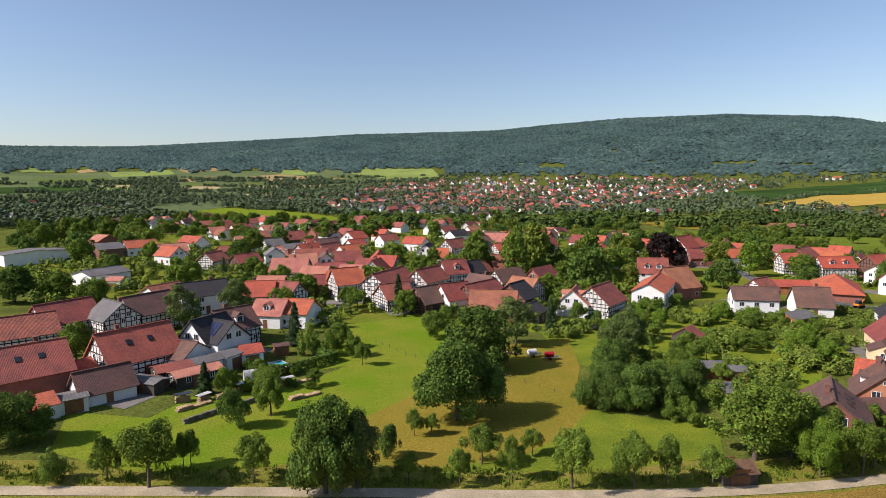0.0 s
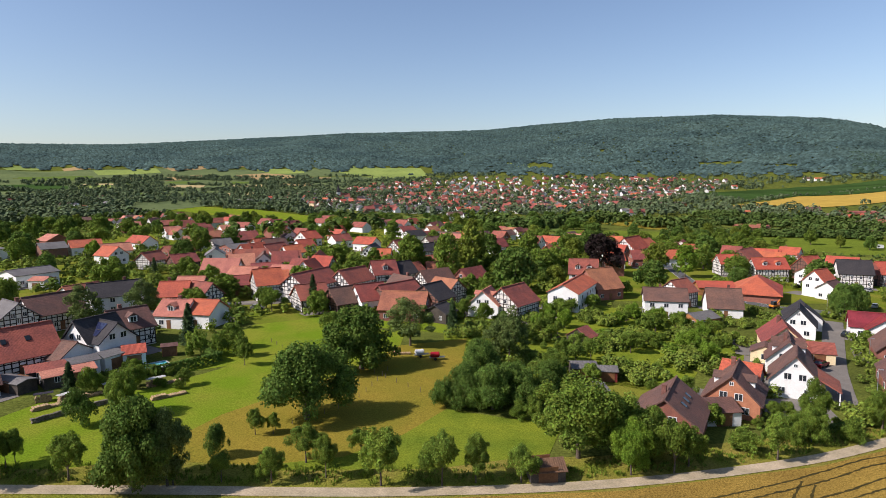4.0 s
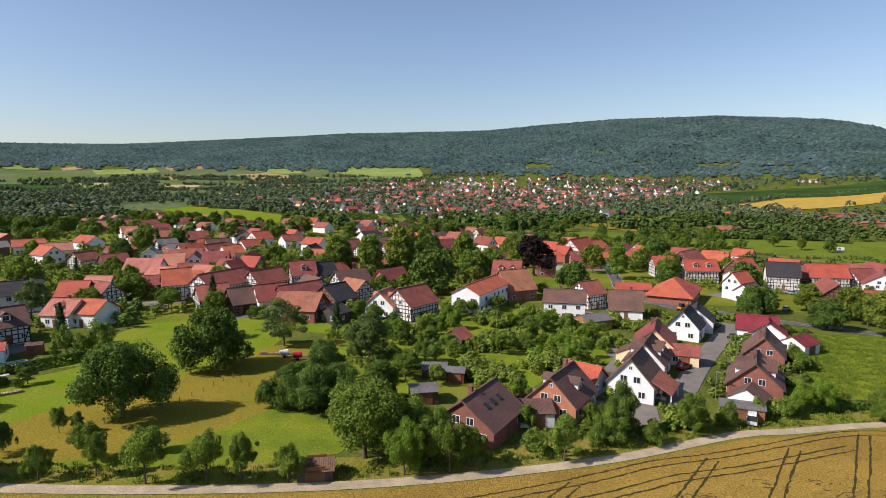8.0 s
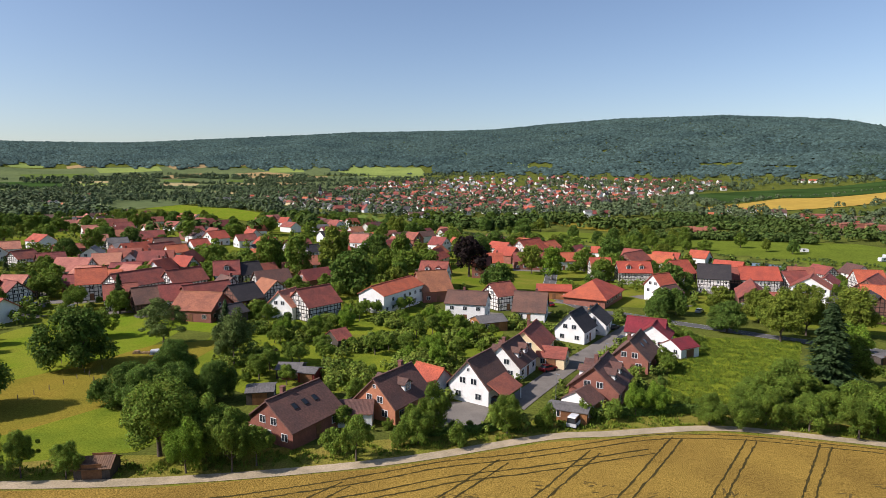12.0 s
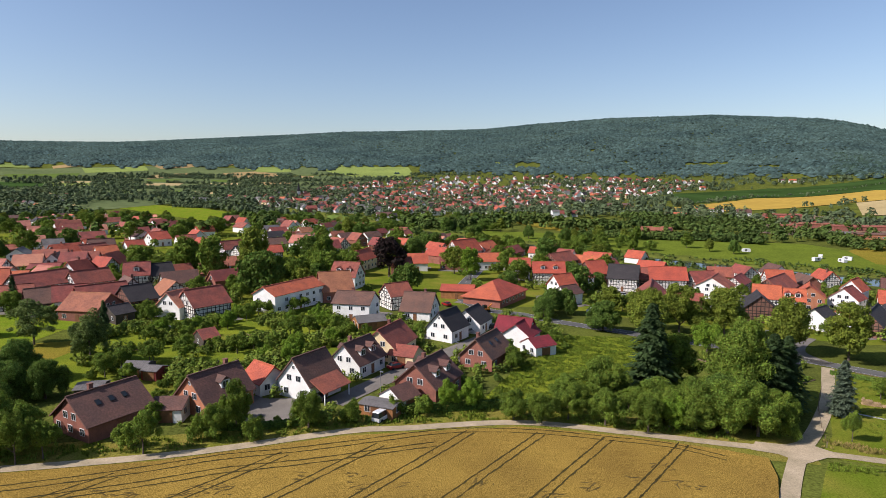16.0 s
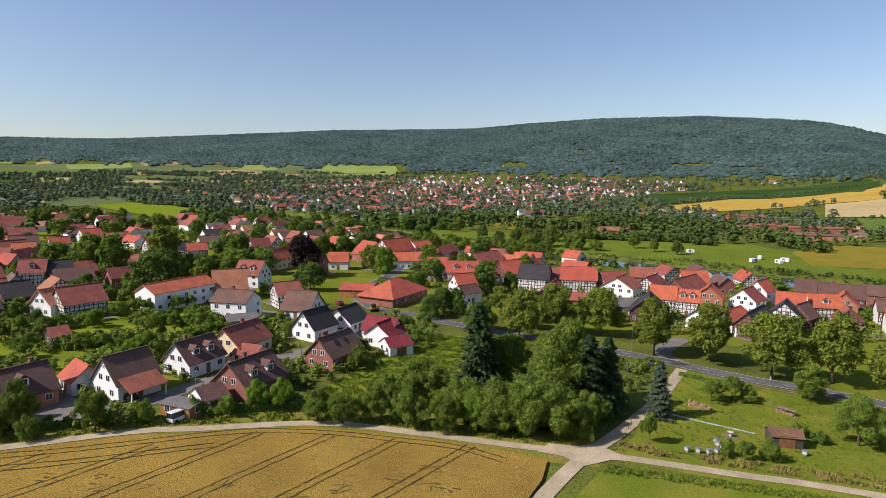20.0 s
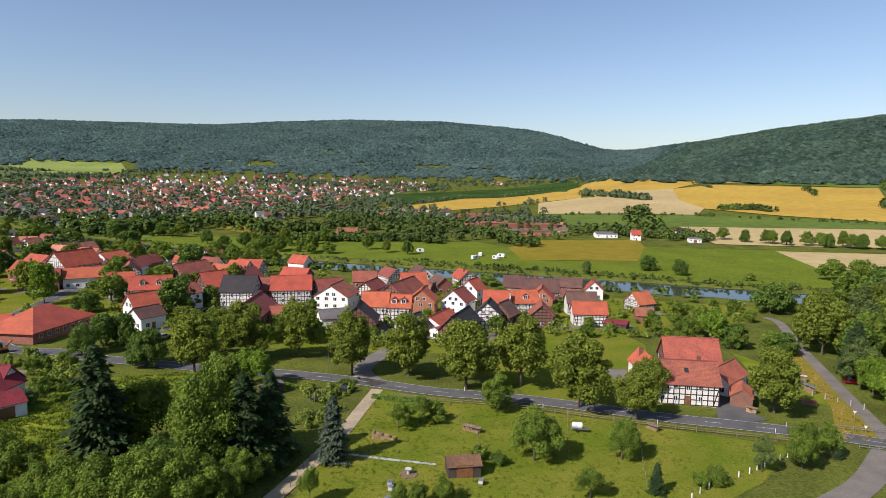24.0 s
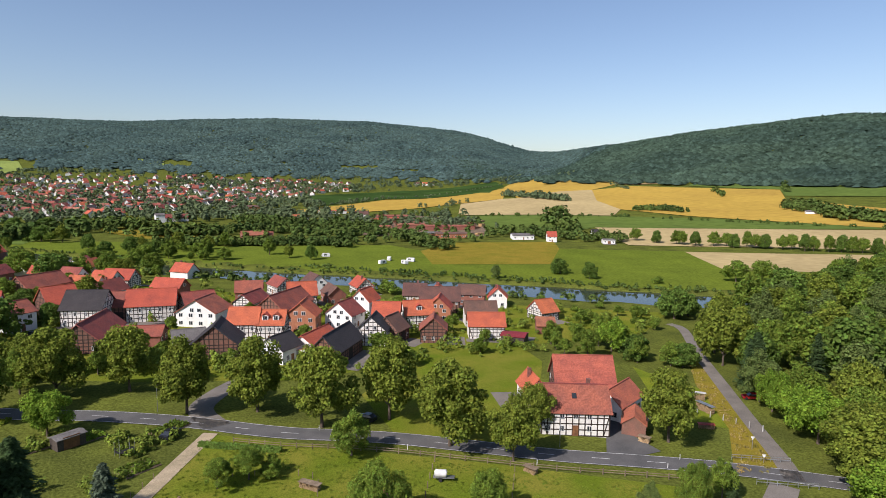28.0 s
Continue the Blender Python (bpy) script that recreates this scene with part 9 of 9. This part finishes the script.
for _nm, _r0, _r1, _z0, _z1, _m in (("gravel_bed", 1.5, 1.45, 0, 0.06, "soil"), ("foot", 0.25, 0.14, 0.06, 0.8, "concrete"), ("bowl", 0.2, 0.55, 0.8, 0.95, "concrete")):
    _bm = bmesh.new()
    bmesh.ops.create_cone(_bm, cap_ends=True, segments=20, radius1=_r0, radius2=_r1, depth=_z1 - _z0, matrix=pose(0, 0, (_z0 + _z1) / 2))
    part(_nm, _bm, M[_m], _o)

# swimming pool inside a clipped hedge
_o = new("swimming_pool")
_o.matrix_basis = pose(-35.0, 118.6, ground_z(-35.0, 118.6) + 0.08, 0, 0, 40)
tagged(_o, "turquoise swimming pool with pale stone rim", "swimming pool")
_bm = bmesh.new()
box(_bm, -3.2, 3.2, -1.9, 1.9, -0.1, 0.12)
part("rim", _bm, M["concrete"], _o)
_bm = bmesh.new()
box(_bm, -2.8, 2.8, -1.5, 1.5, 0.0, 0.135)
part("water", _bm, M["pool"], _o)


def clipped_hedge(line, h, w, label, seed):
    """A box-cut hedge of leaf tufts round a leafy core, as one piece."""
    rng = np.random.default_rng(seed)
    pts = np.array(curve_points(line, 0.25))
    n = len(pts) * 26
    j = rng.integers(0, len(pts), n)
    side = rng.uniform(-1, 1, n)
    top = rng.random(n) < 0.45
    off = np.where(top, side, np.sign(side)) * w / 2
    d = np.gradient(pts, axis=0)
    d /= np.linalg.norm(d, axis=1, keepdims=True) + 1e-9
    nx, ny = -d[j, 1], d[j, 0]
    x, y = pts[j, 0] + nx * off, pts[j, 1] + ny * off
    z = land(x, y) + np.where(top, h, rng.uniform(0.05, h, n)) + rng.normal(0, 0.04, n)
    nr = np.stack([np.where(top, 0, nx * np.sign(off)), np.where(top, 0, ny * np.sign(off)), np.where(top, 1, 0.2)], 1) + rng.normal(0, 0.35, (n, 3))
    nr /= np.linalg.norm(nr, axis=1, keepdims=True)
    u = np.cross(nr, [0.3, 0.5, 0.8])
    u /= np.linalg.norm(u, axis=1, keepdims=True)
    v = np.cross(nr, u)
    c = np.stack([x, y, z], 1)
    s = rng.uniform(0.14, 0.26, (n, 1))
    q = np.stack([c + u * s * a + v * s * b for a, b in ((-1, -0.4), (0.3, -1), (1, 0.4), (-0.3, 1))], 1).reshape(-1, 3)
    ob = new("hedge", raw_mesh("hedge", q.tolist(), np.arange(len(q)).reshape(-1, 4).tolist(), LEAF["dark"]))
    return tagged(ob, label, "hedge")


clipped_hedge([(-31.0, 112.4), (-26.0, 118.0), (-22.5, 122.5)], 2.0, 1.0, "clipped dark hedge beside the pool", 1)
clipped_hedge([(-37.5, 114.0), (-31.0, 112.4)], 2.0, 1.0, "clipped dark hedge in front of the pool", 2)
clipped_hedge([(-22.5, 122.5), (-28.0, 127.0)], 1.8, 0.9, "clipped dark hedge behind the lawn", 3)
clipped_hedge([(106.0, 99.0), (110.0, 107.0), (121.0, 124.0)], 1.0, 0.8, "low clipped hedge along the estate street", 4)
clipped_hedge([(124.0, 130.0), (133.0, 146.0)], 1.2, 0.9, "clipped hedge beside the estate street", 5)
clipped_hedge([(77.0, 90.2), (84.0, 90.6), (91.0, 92.2), (96.0, 95.0)], 1.1, 1.0, "hedge between the estate and the track", 6)
clipped_hedge([(112.0, 100.0), (128.0, 103.5), (140.0, 104.0)], 1.6, 1.2, "hedge between gardens and the track", 7)
clipped_hedge([(212.0, 131.5), (224.0, 123.5)], 0.9, 0.8, "low hedge beside the road fence", 8)


def pole(x, y, h, label, lamp=False, sign=False):
    p = new("street_lamp" if lamp else "road_sign" if sign else "marker_post")
    p.matrix_basis = pose(x, y, ground_z(x, y) + 0.02, 0, 0, -40)
    tagged(p, label, "street lamp" if lamp else "road sign" if sign else "marker post")
    bm = bmesh.new()
    bmesh.ops.create_cone(bm, cap_ends=True, segments=8, radius1=0.06, radius2=0.045, depth=h, matrix=pose(0, 0, h / 2))
    part("pole", bm, M["metal"] if lamp or sign else M["white_paint"], p)
    if lamp:
        bm = bmesh.new()
        box(bm, -0.1, 0.75, -0.11, 0.11, h - 0.02, h + 0.1)
        part("lamp_head", bm, M["metal"], p)
    if sign:
        bm = bmesh.new()
        v = [bm.verts.new((0.45 * math.sin(a), -0.05, h - 0.2 + 0.45 * math.cos(a))) for a in (math.pi, math.pi / 3, -math.pi / 3)]
        w = [bm.verts.new((q.co.x, -0.02, q.co.z)) for q in v]
        bm.faces.new(v)
        bm.faces.new(w[::-1])
        for i in range(3):
            bm.faces.new((v[i], w[i], w[(i + 1) % 3], v[(i + 1) % 3]))
        bmesh.ops.recalc_face_normals(bm, faces=bm.faces)
        part("sign_plate", bm, M["white_paint"], p)


pole(303.5, 88.5, 2.6, "white triangular give-way sign beside the lane", sign=True)
pole(300.0, 84.0, 1.6, "small white sign beside the junction", sign=True)
for _x, _y in ((244.5, 115.5), (262.0, 100.8), (282.0, 90.0), (287.0, 91.5), (233.0, 130.0)):
    pole(_x, _y, 1.0, "white plastic marker post at the roadside")
for _x, _y in ((106.5, 107.5), (122.0, 131.0), (270.5, 104.8), (207.0, 152.0), (150.0, 189.0)):
    pole(_x, _y, 5.5, "slim grey street lamp beside the road", lamp=True)


def trampoline(x, y):
    t = new("trampoline")
    t.matrix_basis = pose(x, y, ground_z(x, y) + 0.02)
    tagged(t, "round garden trampoline with dark safety net", "trampoline")
    bm = bmesh.new()
    bmesh.ops.create_cone(bm, cap_ends=True, segments=20, radius1=1.5, radius2=1.5, depth=0.08, matrix=pose(0, 0, 0.8))
    part("mat", bm, M["tyre"], t)
    for i in range(6):
        bm = bmesh.new()
        bmesh.ops.create_cone(bm, cap_ends=True, segments=6, radius1=0.04, radius2=0.04, depth=2.4, matrix=pose(1.5 * math.cos(i * 1.047), 1.5 * math.sin(i * 1.047), 1.2))
        part("pole", bm, M["metal"], t)


trampoline(200.5, 133.5)
# guard rail at the culvert
for _line in ([(296.0, 87.5), (304.5, 81.8)], [(291.0, 79.5), (299.0, 73.8)]):
    fence(_line, 1.6, 1.0, (0.5, 0.95), "grey metal railing over the ditch", "metal", 0.04)

# ---- stacks, walls, beds and yard clutter ----
M["red_sheet"] = material("faded red plastic sheet", (0.42, 0.06, 0.04), 0.6, vary=0.15, scale=1, fine=4, bump=0.1, depth=0.02)
M["stone"] = material("grey-brown field stone", (0.19, 0.16, 0.13), 0.95, second=(0.11, 0.095, 0.08), vary=0.3, scale=1.2, fine=5, bump=0.5, depth=0.03, per_island=0.25)
M["lumber"] = material("sawn timber", (0.42, 0.24, 0.11), 0.85, second=(0.28, 0.17, 0.09), vary=0.25, scale=0.4, fine=3, bump=0.2, per_object=0.35, hue=0.015)


def wood_stack(x, y, turn, length, height, cover, label):
    """Split logs piled in rows, with a sheet or boards on top."""
    p = new("firewood_stack")
    p.matrix_basis = pose(x, y, ground_z(x, y) + 0.04, 0, 0, turn)
    tagged(p, label, "wood stack")
    rng = random.Random(int(x * 10) + int(y))
    bm = bmesh.new()
    n = max(2, int(length / 0.34))
    for i in range(n):
        top = height * rng.uniform(0.85, 1.05)
        for j in range(max(1, int(top / 0.3))):
            r = rng.uniform(0.13, 0.18)
            bmesh.ops.create_cone(bm, cap_ends=True, segments=6, radius1=r, radius2=r, depth=rng.uniform(0.9, 1.15),
                                  matrix=pose(-length / 2 + (i + 0.5) * 0.34 + (j % 2) * 0.1, rng.uniform(-0.06, 0.06), 0.15 + j * 0.28, 90 + rng.uniform(-3, 3), 0, rng.uniform(-4, 4)))
    tagged(part("firewood", bm, M["logs"], p), kind="stuff")
    bm = bmesh.new()
    m = max(2, int(length / 1.2))
    for i in range(m):
        z = height + 0.1 + rng.uniform(-0.05, 0.06)
        box(bm, -length / 2 - 0.1 + i * (length + 0.2) / m, -length / 2 - 0.1 + (i + 1) * (length + 0.2) / m - 0.03, -0.62, 0.62, z, z + 0.06)
    part("cover", bm, M[cover], p)


def rough_wall(line, h, label):
    """A dry wall of uneven stones laid in courses."""
    pts = curve_points(line, 0.6)
    x0, y0 = pts[0]
    wl = new("stone_wall")
    wl.matrix_basis = pose(x0, y0, ground_z(x0, y0))
    tagged(wl, label, "wall")
    z0 = ground_z(x0, y0)
    rng = random.Random(5)
    bm = bmesh.new()
    for k in range(len(pts) - 1):
        (xa, ya), (xb, yb) = pts[k], pts[k + 1]
        for j in range(int(h / 0.3)):
            m = pose((xa + xb) / 2 - x0 + rng.uniform(-0.08, 0.08), (ya + yb) / 2 - y0 + rng.uniform(-0.06, 0.06), ground_z(xa, ya) - z0 + 0.1 + j * 0.28, rng.uniform(-6, 6), rng.uniform(-6, 6), math.degrees(math.atan2(yb - ya, xb - xa)) + rng.uniform(-7, 7))
            m = m @ Matrix.Diagonal((rng.uniform(0.5, 0.68), rng.uniform(0.4, 0.6), rng.uniform(0.26, 0.34), 1))
            bmesh.ops.create_cube(bm, size=1.0, matrix=m)
    part("stones", bm, M["stone"], wl)


def greenhouse(x, y):
    g = new("greenhouse")
    g.matrix_basis = pose(x, y, ground_z(x, y) + 0.05, 0, 0, 25)
    tagged(g, "small pale plastic-covered greenhouse in the farm garden", "greenhouse")
    bm = bmesh.new()
    prof = [(1.2 * math.cos(a), 2.0 * math.sin(a)) for a in [math.pi * i / 10 for i in range(11)]]
    a = [bm.verts.new((-1.4, py, pz)) for py, pz in prof]
    b = [bm.verts.new((1.4, py, pz)) for py, pz in prof]
    for i in range(10):
        bm.faces.new((a[i], b[i], b[i + 1], a[i + 1]))
    bm.faces.new(a)
    bm.faces.new(b[::-1])
    bmesh.ops.recalc_face_normals(bm, faces=bm.faces)
    part("sheet", bm, M["concrete"], g)
    for xx in (-1.42, -0.5, 0.45, 1.36):
        bm = bmesh.new()
        for i in range(10):
            (ya, za), (yb, zb) = prof[i], prof[i + 1]
            v = [bm.verts.new(c) for c in ((xx, ya * 1.02, za * 1.02), (xx + 0.06, ya * 1.02, za * 1.02), (xx + 0.06, yb * 1.02, zb * 1.02), (xx, yb * 1.02, zb * 1.02))]
            bm.faces.new(v)
        part("hoop", bm, M["metal"], g)


def garden_bed(x, y, w, d, turn):
    """A dug bed with rows of low plants."""
    rng = np.random.default_rng(int(x * 3 + y))
    b = new("garden_bed")
    b.matrix_basis = pose(x, y, ground_z(x, y), 0, 0, turn)
    tagged(b, "dug vegetable bed with rows of low green plants", "garden bed", group="garden beds")
    bm = bmesh.new()
    box(bm, -w / 2, w / 2, -d / 2, d / 2, -0.2, 0.16)
    bmesh.ops.bevel(bm, geom=[e for e in bm.edges if e.verts[0].co.z > 0 and e.verts[1].co.z > 0], offset=0.12, segments=1, affect="EDGES")
    part("soil", bm, M["soil"], b)
    rows, n = int(d / 0.7), int(w * 22)
    j = np.repeat(np.arange(rows), n)
    k = len(j)
    c = np.stack([rng.uniform(-w / 2 + 0.3, w / 2 - 0.3, k), (j + 0.5) / rows * d - d / 2 + rng.normal(0, 0.08, k), 0.15 + rng.random(k) * 0.35], 1)
    u, v = rng.normal(size=(k, 3)) * 0.14, rng.normal(size=(k, 3)) * 0.14
    q = np.stack([c - u, c - v, c + u, c + v], 1).reshape(-1, 3)
    o = new("foliage", raw_mesh("foliage", q.tolist(), np.arange(len(q)).reshape(-1, 4).tolist(), LEAF["bright" if int(x) % 2 else "mid"]))
    o.parent = b
    tagged(o, kind="stuff")


def timber_stack(x, y, rng):
    s = new("timber_stack")
    s.matrix_basis = pose(x, y, ground_z(x, y) + 0.3, 0, 0, rng.choice((20, 110)) + rng.uniform(-8, 8))
    tagged(s, "stack of sawn timber in the yard", "timber stack", group="timber stacks")
    L, W, n = rng.uniform(5, 12), rng.uniform(2.5, 5), rng.randint(2, 4)
    for j in range(n):
        bm = bmesh.new()
        k = 4
        for i in range(k):
            box(bm, -L / 2, L / 2, -W / 2 + i * W / k, -W / 2 + (i + 1) * W / k - 0.15, j * 1.0, j * 1.0 + 0.85)
        part("bundle", bm, M["lumber"], s)


def awning(x, y):
    a = new("red_awning")
    a.matrix_basis = pose(x, y, ground_z(x, y) + 0.3, 0, 0, 15)
    tagged(a, "red tarpaulin shelter in the timber yard", "shelter", group="shelters")
    bm = bmesh.new()
    slope(bm, 9, -3, 3.2, 0, 4.4, 0.1)
    slope(bm, 9, 3, 3.2, 0, 4.4, 0.1)
    part("canopy", bm, M["red_sheet"], a)
    for sx in (-4.2, 4.2):
        for sy in (-2.8, 2.8):
            bm = bmesh.new()
            box(bm, sx - 0.1, sx + 0.1, sy - 0.1, sy + 0.1, -0.3, 3.3)
            part("post", bm, M["metal"], a)


wood_stack(-29.0, 107.2, 45, 3.3, 1.3, "concrete", "firewood stack under a white sheet on the meadow edge")
wood_stack(-30.3, 114.3, 54, 2.3, 1.3, "concrete", "firewood stack under a pale sheet beside the hedge")
wood_stack(-43.8, 98.1, 32, 2.7, 1.3, "car_dark", "dark firewood stack under a black sheet")
wood_stack(-40.6, 98.8, 58, 2.3, 1.1, "concrete", "stack of pale planks in the farm garden")
wood_stack(-36.1, 103.5, 47, 1.3, 1.4, "car_white", "small stack under a white sheet")
wood_stack(313.2, 105.9, -97, 4.6, 1.6, "metal", "large firewood stack under tin sheets in the farm yard")
wood_stack(318.6, 111.9, -44, 3.2, 1.6, "concrete", "firewood stack under grey boards in the farm yard")
wood_stack(287.1, 99.7, -69, 2.2, 1.0, "fence_wood", "heap of split logs beside the farm shed")
wood_stack(304.7, 99.3, -41, 3.1, 0.8, "red_sheet", "low stack under a red sheet in the farm yard")
wood_stack(259.2, 99.0, -73, 2.5, 0.8, "fence_wood", "old timber lying on the orchard lawn")
wood_stack(224.7, 109.1, -54, 3.6, 0.9, "fence_wood", "old boards beside the garden fence")
rough_wall([(-39.9, 88.8), (-36.2, 93.8), (-32.1, 98.8)], 0.9, "low dark dry-stone wall across the meadow")
greenhouse(-36.0, 109.8)
garden_bed(42.2, 136.0, 5, 3, 30)
garden_bed(51.4, 147.2, 6, 3, 40)
garden_bed(59.8, 142.6, 5, 3.5, 20)
garden_bed(71.8, 149.1, 6, 4, 35)
garden_bed(79.3, 141.7, 5, 3, 60)
garden_bed(49.3, 123.5, 5, 3, 30)
garden_bed(64.2, 126.7, 5, 3, 10)
garden_bed(67.1, 154.1, 5, 3, 30)
garden_bed(57.8, 141.7, 6, 3, 30)
garden_bed(76.3, 168.5, 5, 3, 40)
garden_bed(195.0, 142.8, 6, 3, 30)
garden_bed(202.0, 127.0, 6, 4, 30)
garden_bed(186.7, 141.4, 5, 3, 30)
garden_bed(208.2, 141.8, 7, 4, 40)
drape("timber_yard", [(471.0, 722.2), (559.7, 740.8), (587.5, 612.0), (515.2, 489.6), (448.0, 500.8), (413.0, 549.6)], M["soil"], 0.35, 16, "bare earth of a timber yard across the river", "yard")
_rng = random.Random(31)
timber_stack(539.6, 548.6, _rng)
timber_stack(579.8, 600.8, _rng)
timber_stack(513.1, 591.1, _rng)
timber_stack(551.9, 603.5, _rng)
timber_stack(529.3, 549.8, _rng)
timber_stack(537.9, 555.7, _rng)
timber_stack(463.5, 547.7, _rng)
timber_stack(555.5, 562.6, _rng)
timber_stack(511.9, 501.0, _rng)
timber_stack(446.6, 585.7, _rng)
timber_stack(483.0, 514.4, _rng)
timber_stack(540.1, 621.7, _rng)
timber_stack(491.7, 582.7, _rng)
timber_stack(460.1, 523.3, _rng)
timber_stack(494.9, 633.0, _rng)
awning(473.3, 627.6)
awning(502.0, 611.9)
awning(543.5, 568.4)
car(-164.9, 265.5, 20, "car_dark", "dark car on the yard beside long halls")
car(-172.9, 270.0, 20, "car_silver", "silver car on the yard beside long halls")
car(40.9, 154.9, 30, "car_silver", "silver car on the village street")
car(10.0, 173.8, 60, "car_white", "white car between half-timbered houses")
car(133.7, 167.5, 40, "car_dark", "dark car in front of a white house")
car(126.1, 161.5, 120, "car_silver", "silver car under the carport roof")
car(132.8, 154.4, 40, "car_dark", "dark car beside the brick house")
car(93.6, 109.0, 130, "orange_paint", "small yellow-orange car under the red carport")
car(165.9, 232.1, 30, "car_dark", "dark car in front of the barn")
car(169.8, 194.5, 50, "car_silver", "silver car under the trees")
car(311.7, 210.9, 50, "car_silver", "silver car behind the trees")
